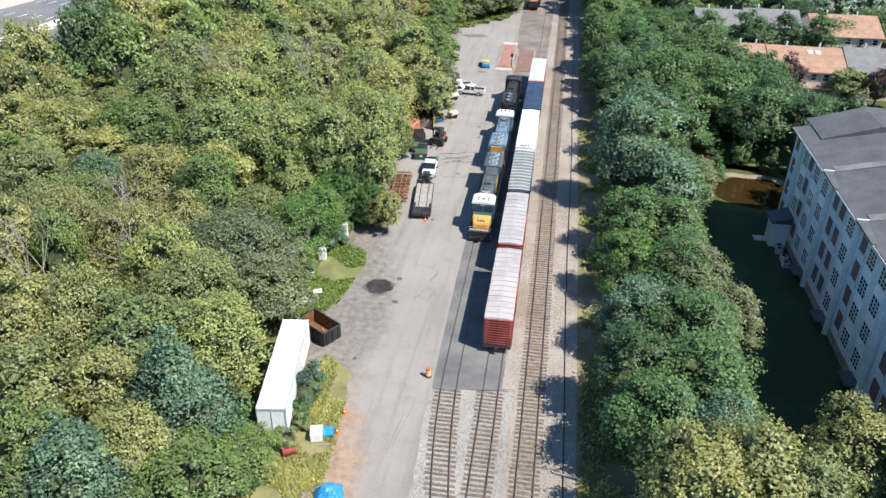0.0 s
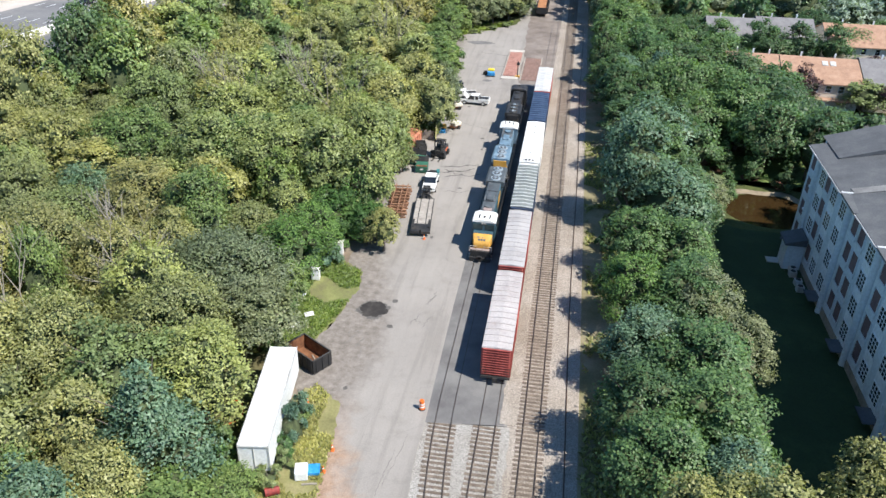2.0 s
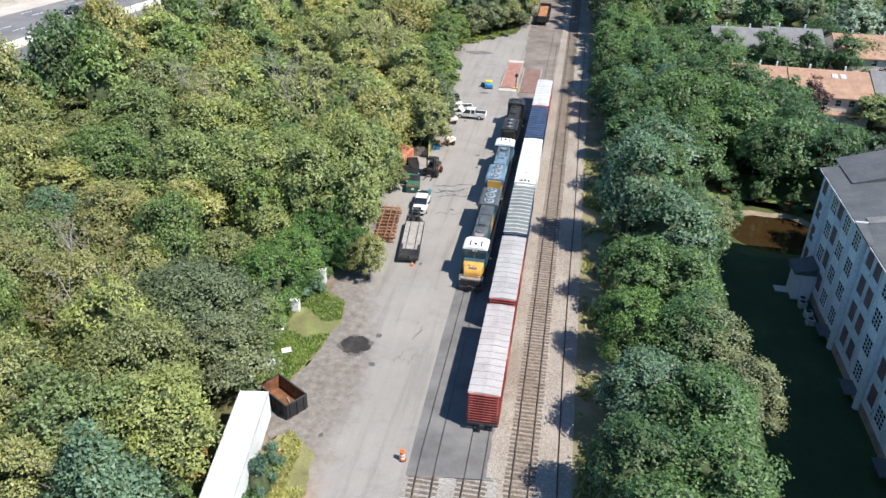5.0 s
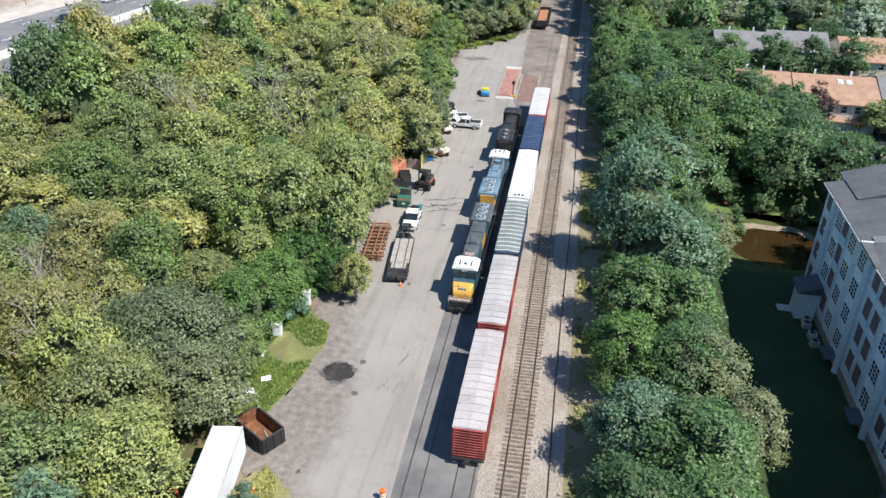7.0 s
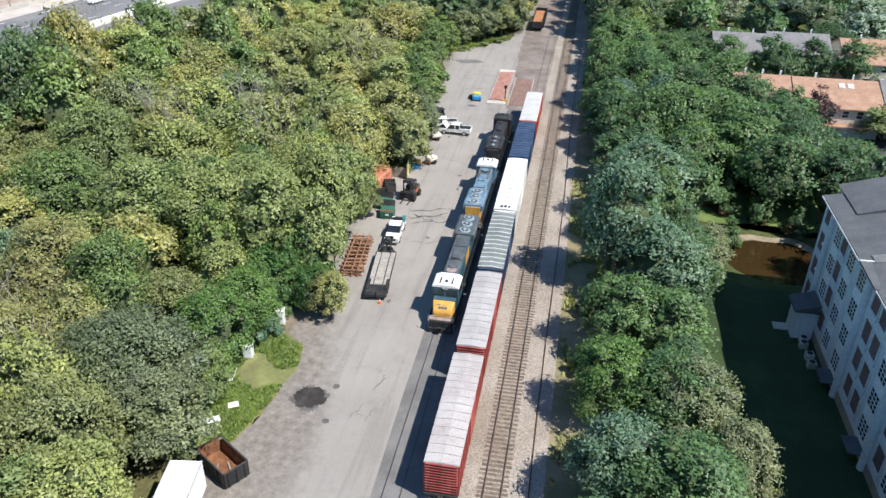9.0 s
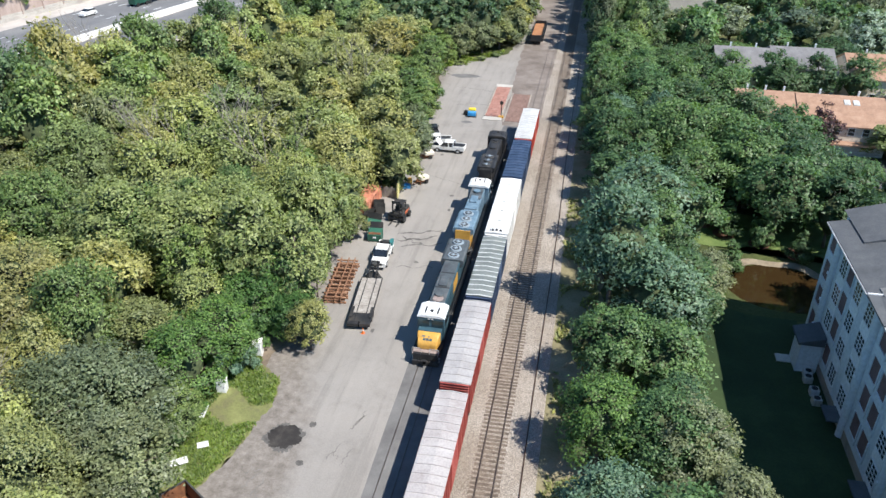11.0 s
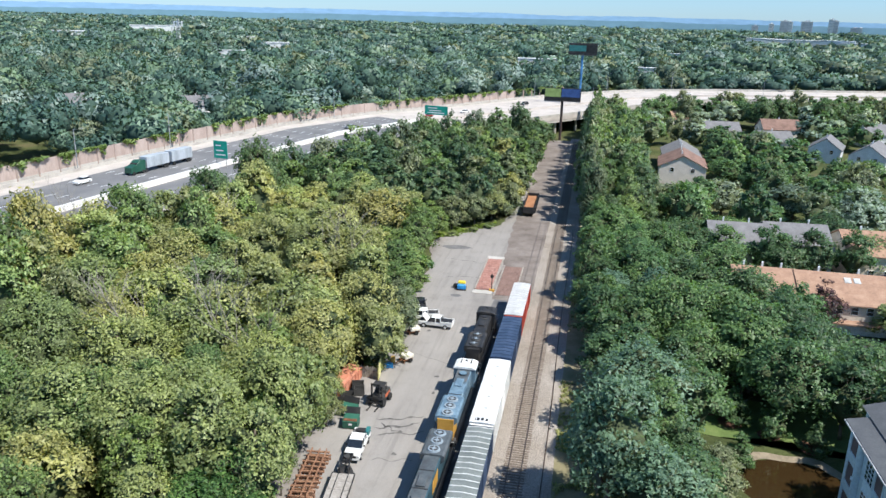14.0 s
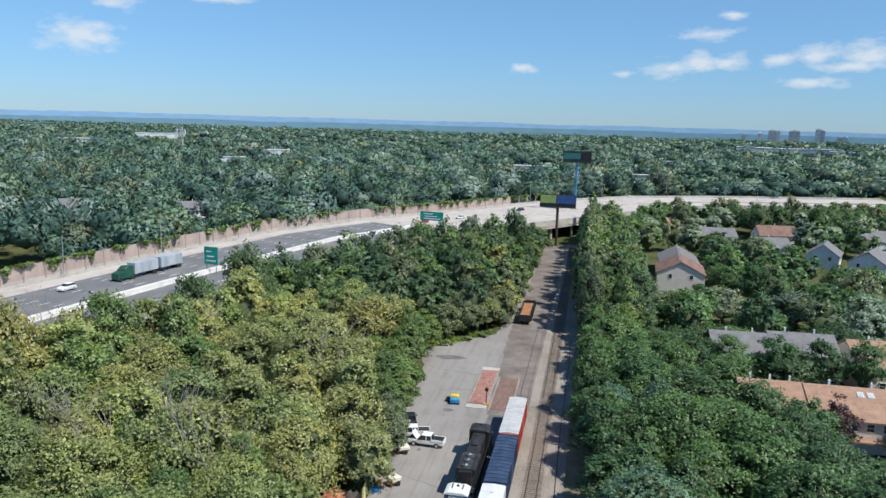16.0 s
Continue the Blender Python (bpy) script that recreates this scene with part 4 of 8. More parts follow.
for a_, b_, lod_ in ((100, 285, 2), (285, 480, 3)):
    wood(RIGHT_FAR, 10.5, ["silver", "green", "dark", "silver", "green", "dark", "grey"], (7.5, 14.5), (4.4, 7.4), 14, lod=lod_, clear=0.56, single=False,
         keep=lambda x, y: a_ <= y < b_ and not near_house(x, y, 4.5) and not near_house(x, y + 12, 2))
wood([(20, 385), (45, 436), (110, 466), (200, 486), (200, 462), (70, 420), (26, 372)], 8.0, ["green", "dark", "grey"], (10, 15.5), (4.0, 6.0), 23, lod=2, clear=0.5, single=False, keep=lambda x, y: not near_house(x, y, 5))
rng_e = random.Random(88)
y = 138.0
while y < 384:
    far_off = y > 215
    plant(rng_e.choice(["dark", "green", "green", "grey"]), rng_e.uniform(6.2, 7.6) if far_off else rng_e.uniform(7.2, 9.6), y, rng_e.uniform(16.5, 20.5) if far_off else rng_e.uniform(7, 12), rng_e.uniform(2.6, 4.2), "round", None, not far_off)
    y += rng_e.uniform(4.4, 8.0)
for k, (x, y) in enumerate(((-70, 214), (-66, 228), (-62, 241), (-58, 254), (-54, 267), (-49, 280), (-43, 292), (-36, 304), (-29, 316), (-22, 328))):
    plant(("dark", "grey", "green")[k % 3], x, y, 15.5 + 2.5 * rng_e.random(), 5.0 + rng_e.random(), "round", 2, False)
join_woods()


def snag(x, y, h, seed):
    """A bare or half-dead tree: forked pale limbs rising out of the leaves."""
    rng = random.Random(seed)
    bm = bmesh.new()

    def grow(p, d, length, r, depth):
        q = p + d * length
        tube(bm, p, q, r, r * 0.7, 5, False)
        if depth:
            for _ in range(3 if depth > 1 else 2):
                e = (d + Vector((rng.uniform(-0.7, 0.7), rng.uniform(-0.7, 0.7), rng.uniform(-0.1, 0.4)))).normalized()
                grow(q, e, length * rng.uniform(0.6, 0.85), r * 0.62, depth - 1)

    grow(Vector((0, 0, -0.2)), Vector((0, 0, 1)), h * 0.42, 0.13, 4)
    t = thing("bare_tree", "pale bare-limbed tree rising out of the woods", "tree", pose(x, y, 0), "bare trees")
    part("limb", bm, BARE, t)


for k, (x, y, h) in enumerate(((-50.5, 112, 14), (-40, 116, 15), (-33, 112, 14.5), (-45, 66, 12.5), (-40, 60, 12), (-56, 118, 14), (-88, 150, 15), (-36, 152, 14), (-62, 160, 14), (-49, 55, 12.5))):
    snag(x, y, h, 40 + k)


# ---- rolling stock ----
def truck(parent, y, wheel_me=None):
    """A two-axle truck of a freight car."""
    t = part("truck", boxes((-1.05, -0.85, y - 1.15, y + 1.15, 0.42, 0.72), (0.85, 1.05, y - 1.15, y + 1.15, 0.42, 0.72), (-1.0, 1.0, y - 0.2, y + 0.2, 0.5, 0.85)), BLACK, parent, "black cast side frames")
    for dy in (-0.88, 0.88):
        bm = bmesh.new()
        for s in (-0.75, 0.75):
            tube(bm, (s - 0.06, y + dy, 0.63), (s + 0.06, y + dy, 0.63), 0.43, seg=16)
        tube(bm, (-0.8, y + dy, 0.63), (0.8, y + dy, 0.63), 0.08)
        part("wheelset", bm, DARK_STEEL, t)
    return t


def boxcar(y0, y1, side, roof, end, label, top=4.55, ribs=True, rib_mat=None):
    """A boxcar with ribbed ends and sides, sliding doors, a seamed low-pitched roof, ladders, couplers and trucks."""
    yc, half = (y0 + y1) / 2, (y1 - y0) / 2
    xa, xb = siding_two(y0), siding_two(y1)
    car = thing("boxcar", label, "boxcar", pose((xa + xb) / 2, yc, 0, 0, 0, math.degrees(math.atan2(xa - xb, y1 - y0))), group="boxcars on the siding")
    w, eave, floor = 1.46, top - 0.16, 1.15
    bm = boxes((-w, w, -half, half, floor, eave), (-w - 0.03, w + 0.03, -half, half, floor - 0.2, floor + 0.05))
    body = part("body", bm, side, car)
    k = int(2 * half / 0.95)
    for sx in (-1, 1):
        post = mesh_of("side_post", boxes((-0.035, 0.035, -0.06, 0.06, floor, eave - 0.03)), side)
        for i in range(k + 1):
            yy = -half + 0.1 + (2 * half - 0.2) * i / k
            if abs(yy) > 1.7:
                piece("side_post", post, body, pose(sx * (w + 0.035), yy, 0))
        bm = boxes((sx * (w + 0.05) - 0.05, sx * (w + 0.05) + 0.05, -1.55, 1.55, floor + 0.05, eave - 0.12))
        for z in (1.7, 2.4, 3.1, 3.8):
            box(bm, sx * (w + 0.11) - 0.02, sx * (w + 0.11) + 0.02, -1.5, 1.5, z - 0.05, z + 0.05)
        part("sliding_door", bm, side, car)
    for sy in (-1, 1):
        bm = bmesh.new()
        z = floor + 0.12
        while z < eave - 0.05:
            prism(bm, [(sy * half, z - 0.07), (sy * (half + 0.14), z - 0.03), (sy * (half + 0.14), z + 0.03), (sy * half, z + 0.1)], -w + 0.08, w - 0.08, "x")
            z += 0.3
        part("end_ribs", bm, end, car)
        bm = boxes((-0.14, 0.14, sy * half - 0.1, sy * (half + 0.65), 0.78, 1.02), (-0.22, 0.22, sy * (half + 0.5) - 0.14, sy * (half + 0.5) + 0.14, 0.72, 1.1))
        part("coupler", bm, BLACK, car)
        bm = boxes((-w, w, sy * half - 0.3, sy * (half + 0.12), floor - 0.28, floor - 0.06))
        for s in (-1, 1):
            for z in (1.3, 1.68, 2.06):
                box(bm, s * 1.2 - 0.22, s * 1.2 + 0.22, sy * (half + 0.1) - 0.02, sy * (half + 0.1) + 0.02, z, z + 0.035)
            box(bm, s * 1.42 - 0.02, s * 1.42 + 0.02, sy * (half + 0.1) - 0.02, sy * (half + 0.1) + 0.02, 0.7, 2.2)
            box(bm, s * 0.98 - 0.02, s * 0.98 + 0.02, sy * (half + 0.1) - 0.02, sy * (half + 0.1) + 0.02, 0.7, 2.2)
        part("end_ladder", bm, BLACK, car)
        truck(car, sy * (half - 2.2))
    bm = bmesh.new()
    prism(bm, [(-w - 0.03, eave), (w + 0.03, eave), (w + 0.03, eave + 0.03), (0, top), (-w - 0.03, eave + 0.03)], -half - 0.02, half + 0.02)
    r = part("roof", bm, roof, car)
    bm = bmesh.new()
    e = eave + 0.032
    prism(bm, [(-w - 0.02, e), (0, top), (w + 0.02, e), (w + 0.02, e + 0.055), (0, top + 0.055), (-w - 0.02, e + 0.055)], -0.05, 0.05)
    seam = mesh_of("roof_seam", bm, rib_mat or roof)
    nr = int(2 * half / 1.05)
    for i in range(nr + 1 if ribs else 0):
        piece("roof_seam", seam, r, pose(0, -half + 0.08 + (2 * half - 0.16) * i / nr, 0))
    return car


RED = worn("boxcar_red", (0.30, 0.055, 0.045), (0.17, 0.03, 0.028), (0.42, 0.12, 0.10), 0.6, broad=0.7, streak=True)
ROOF_PINK = worn("roof_weathered_white", (0.43, 0.395, 0.385), (0.34, 0.30, 0.29), (0.50, 0.47, 0.46), 0.5, broad=0.35)
ROOF_GREY = worn("roof_weathered_grey", (0.40, 0.38, 0.375), (0.33, 0.31, 0.305), (0.45, 0.43, 0.425), 0.5, broad=0.35)
ROOF_DARK = worn("roof_dark_panels", (0.18, 0.20, 0.19), (0.13, 0.145, 0.14), (0.24, 0.255, 0.245), 0.55)
NAVY = worn("boxcar_navy", (0.035, 0.06, 0.115), (0.02, 0.035, 0.065), (0.07, 0.098, 0.165), 0.55, streak=True)
CREAM = worn("boxcar_white", (0.70, 0.70, 0.69), (0.55, 0.53, 0.50), (0.76, 0.76, 0.75), 0.5, streak=True)
BRIGHT_RED = worn("boxcar_bright_red", (0.42, 0.07, 0.045), (0.28, 0.04, 0.03), rough=0.55, streak=True)
boxcar(61.7, 76.4, RED, ROOF_PINK, RED, "weathered red boxcar with a pale faded roof and ribbed end", 4.5)
boxcar(77.7, 92.0, RED, ROOF_GREY, RED, "weathered red boxcar with a grey-white seamed roof", 4.5)
boxcar(92.9, 107.0, NAVY, ROOF_DARK, NAVY, "dark blue boxcar with dark roof panels and white roof ribs", 4.6, rib_mat=CREAM)
white_car = boxcar(107.9, 125.4, CREAM, CREAM, CREAM, "long white boxcar with a smooth white roof", 4.7, ribs=False)
boxcar(126.2, 141.6, NAVY, NAVY, NAVY, "navy blue boxcar with a dark blue roof", 4.6)
ROOF_PALE = worn("roof_dull_white", (0.50, 0.495, 0.485), (0.40, 0.39, 0.38), (0.57, 0.565, 0.56), 0.55, broad=0.5)
boxcar(142.6, 158.0, BRIGHT_RED, ROOF_PALE, BRIGHT_RED, "bright red boxcar with a dull white seamed roof", 4.55, rib_mat=CREAM)

for k, (dx, w_) in enumerate(((-0.85, 0.1), (-0.5, 0.34), (0.0, 0.34), (0.5, 0.3))):
    part("roof_mark", boxes((dx - w_ / 2, dx + w_ / 2, -8.35, -7.75, 4.6 - abs(dx) * 0.08, 4.72 - abs(dx) * 0.1)), BLACK, white_car, "dark painted roof mark")
for k in range(5):
    part("roof_hatch", boxes((-0.2, 0.2, -5.4 + 2.9 * k, -5.1 + 2.9 * k, 4.66, 4.78)), GALV, white_car, "small grey roof fitting", bevel=0.02)

LOCO_BLUE = worn("loco_dark_blue", (0.045, 0.10, 0.13), (0.03, 0.06, 0.08), (0.09, 0.15, 0.18), 0.5)
LOCO_PALE = worn("loco_pale_blue", (0.13, 0.205, 0.27), (0.07, 0.115, 0.16), (0.24, 0.33, 0.40), 0.5)
LOCO_ROOF = worn("loco_dark_roof", (0.08, 0.095, 0.105), (0.05, 0.05, 0.055), (0.15, 0.15, 0.15), 0.6)
CAB_GLASS = worn("cab_glass", (0.035, 0.055, 0.06), (0.02, 0.035, 0.04), (0.09, 0.13, 0.135), 0.15, bumps=0.0, spec=0.3)
FAN_RING = worn("fan_ring_paint", (0.26, 0.31, 0.35), (0.16, 0.19, 0.22), rough=0.5)
FADED_HATCH = worn("faded_hatch", (0.30, 0.24, 0.22), (0.18, 0.13, 0.12), rough=0.7, broad=2.0)
HOOD_DOORS = {}
YELLOW = worn("loco_yellow", (0.60, 0.33, 0.07), (0.44, 0.23, 0.045), (0.66, 0.40, 0.11), 0.5)


def locomotive(y_front, length, turn, hood, roof, nose, cab_roof, label, end=None, mark=None, dark_hatch=False):
    """A six-axle road diesel: low nose, cab, long hood with fans and a flared radiator, walkways with railings, fuel tank and trucks.
    Built with its front at local -y."""
    s = -1 if turn else 1
    yc = y_front + length / 2
    x = siding_one(yc)
    eng = thing("locomotive", label, "locomotive", pose(x, yc, 0, 0, 0, 180 if turn else 0), group="locomotives on the siding")
    h = length / 2
    part("underframe", boxes((-1.5, 1.5, -h + 0.3, h - 0.3, 1.25, 1.55), (-1.3, 1.3, -h, -h + 0.35, 0.45, 1.6), (-1.3, 1.3, h - 0.35, h, 0.45, 1.6)), BLACK, eng)
    part("fuel_tank", boxes((-1.35, 1.35, -2.3, 2.3, 0.5, 1.25)), BLACK, eng, bevel=0.12)
    for yy in (-h + 4.2, h - 4.2):
        t = part("truck", boxes((-1.15, -0.95, yy - 2.4, yy + 2.4, 0.5, 0.95), (0.95, 1.15, yy - 2.4, yy + 2.4, 0.5, 0.95)), BLACK, eng)
        for dy in (-1.75, 0, 1.75):
            bm = bmesh.new()
            for sx in (-0.75, 0.75):
                tube(bm, (sx - 0.07, yy + dy, 0.71), (sx + 0.07, yy + dy, 0.71), 0.51, seg=16)
            part("wheelset", bm, DARK_STEEL, t)
    bm = bmesh.new()
    prism(bm, [(-h + 0.9, 1.55), (-h + 0.92, 2.15), (-h + 1.12, 2.5), (-h + 1.6, 2.92), (-h + 2.2, 3.1), (-h + 2.2, 1.55)], -1.27, 1.27, "x")
    for v in bm.verts:
        v.co.x *= 0.80 if v.co.y < -h + 1.0 else 0.87 if v.co.y < -h + 1.7 else 1.0
    nose_ob = part("nose", bm, nose, eng, "rounded sloping nose with a dark mark", bevel=0.1)
    part("nose_rear", boxes((-1.27, 1.27, -h + 2.2, -h + 2.92, 1.55, 3.12)), hood, eng, bevel=0.06)

    def on_slope(x0, x1, f0, f1):
        """A flat mark on the sloping face of the nose, between fractions of the slope."""
        bm = bmesh.new()
        a, c = Vector((-h + 1.12, 2.5)), Vector((-h + 1.6, 2.92))
        p, q, n_ = a.lerp(c, f0), a.lerp(c, f1), Vector((-0.66, 0.75))
        prism(bm, [tuple(p - n_ * 0.05), tuple(q - n_ * 0.05), tuple(q + n_ * 0.014), tuple(p + n_ * 0.014)], x0, x1, "x")
        return bm

    if nose == YELLOW:
        for x0, x1, f0, f1 in ((-0.48, -0.2, 0.12, 0.5), (-0.14, 0.14, 0.12, 0.5), (0.2, 0.48, 0.12, 0.5), (-0.62, -0.3, 0.72, 0.95), (0.0, 0.14, 0.75, 0.92)):
            part("nose_mark", on_slope(x0, x1, f0, f1), LOCO_BLUE, nose_ob)
    for sx in (-1, 1):
        for k in range(4):
            part("step", boxes((sx * 1.28 - 0.22, sx * 1.28 + 0.22, -h + 0.25 + 0.12 * k, -h + 0.62 + 0.12 * k, 0.5 + 0.32 * k, 0.54 + 0.32 * k)), GALV, eng)
    part("front_platform", boxes((-1.4, 1.4, -h + 0.05, -h + 0.95, 1.5, 1.58)), FADED_HATCH, eng, "rust-brown front platform")
    for k, xx in enumerate((-0.7, -0.5, 0.45, 0.62, 0.8)):
        bm = bmesh.new()
        tube(bm, (xx, -h + 0.02, 1.3), (xx + 0.08 * (k % 2), -h - 0.12, 0.7), 0.04, seg=6)
        part("air_hose", bm, RUBBER, eng)
    cab = part("cab", boxes((-1.5, 1.5, -h + 2.9, -h + 5.4, 1.55, 4.25)), hood, eng, bevel=0.05)
    for sx in (-1, 1):
        part("windscreen", boxes((sx * 0.74 - 0.6, sx * 0.74 + 0.6, -h + 2.86, -h + 2.95, 3.22, 4.02)), CAB_GLASS, cab)
    part("headlight", boxes((-0.3, -0.06, -h + 2.8, -h + 2.9, 4.08, 4.2), (0.06, 0.3, -h + 2.8, -h + 2.9, 4.08, 4.2)), GALV, cab)
    for sx in (-1, 1):
        part("side_window", boxes((sx * 1.51 - 0.02, sx * 1.51 + 0.02, -h + 3.2, -h + 5.0, 3.2, 3.95)), GLASS_DARK, cab)
    bm = bmesh.new()
    prism(bm, [(-1.55, 4.25), (1.55, 4.25), (1.5, 4.42), (0.95, 4.66), (-0.95, 4.66), (-1.5, 4.42)], -h + 2.85, -h + 5.5)
    cr = part("cab_roof", bm, cab_roof, cab, "roof of the cab", bevel=0.05)
    part("roof_vents", boxes((-0.75, -0.6, -h + 3.2, -h + 4.4, 4.66, 4.72), (0.6, 0.75, -h + 3.2, -h + 4.4, 4.66, 4.72), (-0.15, 0.15, -h + 3.5, -h + 3.8, 4.66, 4.8)), BLACK, cr)
    hood_ob = part("long_hood", boxes((-0.95, 0.95, -h + 5.4, h - 0.9, 1.55, 4.1)), hood, eng, bevel=0.06)
    part("hood_top", boxes((-0.85, 0.85, -h + 5.6, h - 1.0, 4.1, 4.2)), roof, hood_ob, bevel=0.03)
    bm = bmesh.new()
    prism(bm, [(-0.95, 3.3), (0.95, 3.3), (1.35, 3.7), (1.35, 4.25), (1.1, 4.4), (-1.1, 4.4), (-1.35, 4.25), (-1.35, 3.7)], h - 6.4, h - 1.1)
    rad = part("radiator", bm, roof, hood_ob, "flared radiator section")
    for k in range(3):
        bm = bmesh.new()
        tube(bm, (0, h - 5.4 + 1.7 * k, 4.38), (0, h - 5.4 + 1.7 * k, 4.56), 0.74, 0.66, 20)
        f = part("fan", bm, DARK_STEEL if hood == BLACK else FAN_RING, rad, "round cooling fan")
        bm = bmesh.new()
        tube(bm, (0, h - 5.4 + 1.7 * k, 4.5), (0, h - 5.4 + 1.7 * k, 4.575), 0.5, 0.5, 14)
        part("fan_grille", bm, BLACK, f)
        bm = bmesh.new()
        tube(bm, (0, h - 5.4 + 1.7 * k, 4.57), (0, h - 5.4 + 1.7 * k, 4.62), 0.26, 0.2, 12)
        part("fan_hub", bm, FAN_RING, f)
        part("fan_spoke", boxes((-0.5, 0.5, h - 5.44 + 1.7 * k, h - 5.36 + 1.7 * k, 4.575, 4.6), (-0.04, 0.04, h - 5.9 + 1.7 * k, h - 4.9 + 1.7 * k, 4.601, 4.615)), FAN_RING, f)
    if dark_hatch:
        part("dark_hatch", boxes((-0.88, 0.88, -h + 5.7, -h + 9.0, 4.2, 4.26)), LOCO_ROOF, hood_ob, "dark grey hatch panels behind the cab", bevel=0.02)
    bm = boxes((-0.5, 0.5, -1.4, 0.6, 4.2, 4.42))
    part("exhaust_housing", bm, roof, hood_ob, bevel=0.05)
    bm = bmesh.new()
    tube(bm, (0, -3.2, 4.18), (0, -3.2, 4.4), 0.55, 0.5, 16)
    part("brake_blister_fan", bm, roof, hood_ob)
    bm = bmesh.new()
    tube(bm, (0, -h + 6.9, 4.19), (0, -h + 6.9, 4.26), 0.62, 0.6, 18)
    part("round_hatch", bm, DARK_STEEL if hood == BLACK else FADED_HATCH, hood_ob, "faded round hatch cover")
    for yy in (-h + 9.3, -h + 12.6):
        part("top_seam", boxes((-0.86, 0.86, yy - 0.08, yy + 0.08, 4.19, 4.225)), BLACK, hood_ob)
    for sx in (-1, 1):
        k = 0
        while -h + 6.2 + 0.85 * k < h - 7:
            piece("hood_door", HOOD_DOORS.setdefault(hood.name, mesh_of("hood_door", boxes((-0.02, 0.02, -0.37, 0.37, 1.75, 3.6)), hood)), hood_ob, pose(sx * 0.96, -h + 6.2 + 0.85 * k, 0))
            k += 1
        if mark:
            part("side_panel", boxes((sx * 0.99 - 0.02, sx * 0.99 + 0.02, 0.2, 2.9, 2.3, 3.75)), mark, hood_ob, "yellow painted side panel")
    if end:
        part("hood_end", boxes((-0.97, 0.97, h - 3.4, h - 0.86, 1.56, 4.13)), end, hood_ob, "yellow rear end of the hood")
    for sx in (-1, 1):
        bm = boxes((sx * 1.25 - 0.25, sx * 1.25 + 0.25, -h + 5.4, h - 0.4, 1.55, 1.62))
        y = -h + 5.6
        while y < h - 0.5:
            box(bm, sx * 1.46 - 0.02, sx * 1.46 + 0.02, y - 0.02, y + 0.02, 1.55, 2.6)
            y += 1.8
        box(bm, sx * 1.46 - 0.02, sx * 1.46 + 0.02, -h + 5.5, h - 0.5, 2.57, 2.61)
        part("walkway_railing", bm, DARK_STEEL, eng)
    for sy in (-1, 1):
        part("coupler", boxes((-0.15, 0.15, sy * h - 0.1, sy * (h + 0.55), 0.78, 1.05), (-0.24, 0.24, sy * (h + 0.4) - 0.15, sy * (h + 0.4) + 0.15, 0.72, 1.12)), BLACK, eng)
        bm = boxes((-1.4, -0.45, sy * (h - 0.12) - 0.02, sy * (h - 0.12) + 0.02, 2.26, 2.3), (0.45, 1.4, sy * (h - 0.12) - 0.02, sy * (h - 0.12) + 0.02, 2.26, 2.3))
        for xx in (-1.4, -0.45, 0.45, 1.4):
            box(bm, xx - 0.02, xx + 0.02, sy * (h - 0.12) - 0.02, sy * (h - 0.12) + 0.02, 1.5, 2.3)
        part("end_railing", bm, GALV, eng)
        bm = bmesh.new()
        prism(bm, [(sy * h, 0.4), (sy * (h + 0.12), 0.25), (sy * (h + 0.12), 0.75), (sy * h, 0.85)], -1.35, 1.35, "x")
        part("plow", bm, BLACK, eng)
    return eng


locomotive(85.0, 21.8, False, LOCO_BLUE, LOCO_ROOF, YELLOW, WHITE, "dark blue road diesel with a yellow nose and white cab roof", mark=YELLOW)
locomotive(107.6, 19.8, True, LOCO_PALE, LOCO_PALE, LOCO_BLUE, WHITE, "pale blue road diesel with yellow hood end, white cab roof", YELLOW, dark_hatch=True)
locomotive(128.2, 19.5, True, BLACK, BLACK, BLACK, BLACK, "black road diesel with a dark rounded cab")


# ---- apartment block ----
SIDING = worn("pale_siding", (0.62, 0.665, 0.70), (0.57, 0.61, 0.645), (0.66, 0.705, 0.735), 0.7, grain=3, broad=0.3)
TRIM = worn("white_trim", (0.77, 0.785, 0.80), (0.70, 0.715, 0.73), rough=0.6, grain=3)
SHINGLE = worn("grey_shingles", (0.095, 0.10, 0.11), (0.075, 0.08, 0.085), (0.125, 0.13, 0.135), 0.9, grain=7, broad=0.4, bumps=0.5)
SHINGLE_PALE = worn("pale_shingles", (0.20, 0.20, 0.20), rough=0.9, grain=7, bumps=0.5)
BRICK_BASE = worn("tan_stone_base", (0.32, 0.27, 0.22), grain=5, rough=0.9)
BALCONY_DARK = worn("balcony_shade", (0.16, 0.10, 0.10), rough=0.8)
FX = 33.3     # face of the block
FLOORS = (0.6, 3.9, 7.15, 10.45)


GUTTER = worn("gutter_paint", (0.42, 0.43, 0.45), rough=0.5)


def ring_frame(half, z0, z1, t, xa, xb):
    """A rectangular frame in one closed piece, standing across x."""
    bm = bmesh.new()
    loops = [[bm.verts.new((x, y, z)) for y, z in ((-h_, a), (h_, a), (h_, c), (-h_, c))] for x in (xa, xb) for h_, a, c in ((half, z0, z1), (half - t, z0 + t, z1 - t))]
    for a, b in ((0, 1), (1, 3), (3, 2), (2, 0)):
        for k in range(4):
            bm.faces.new((loops[a][k], loops[a][(k + 1) % 4], loops[b][(k + 1) % 4], loops[b][k]))
    bmesh.ops.recalc_face_normals(bm, faces=bm.faces)
    return bm


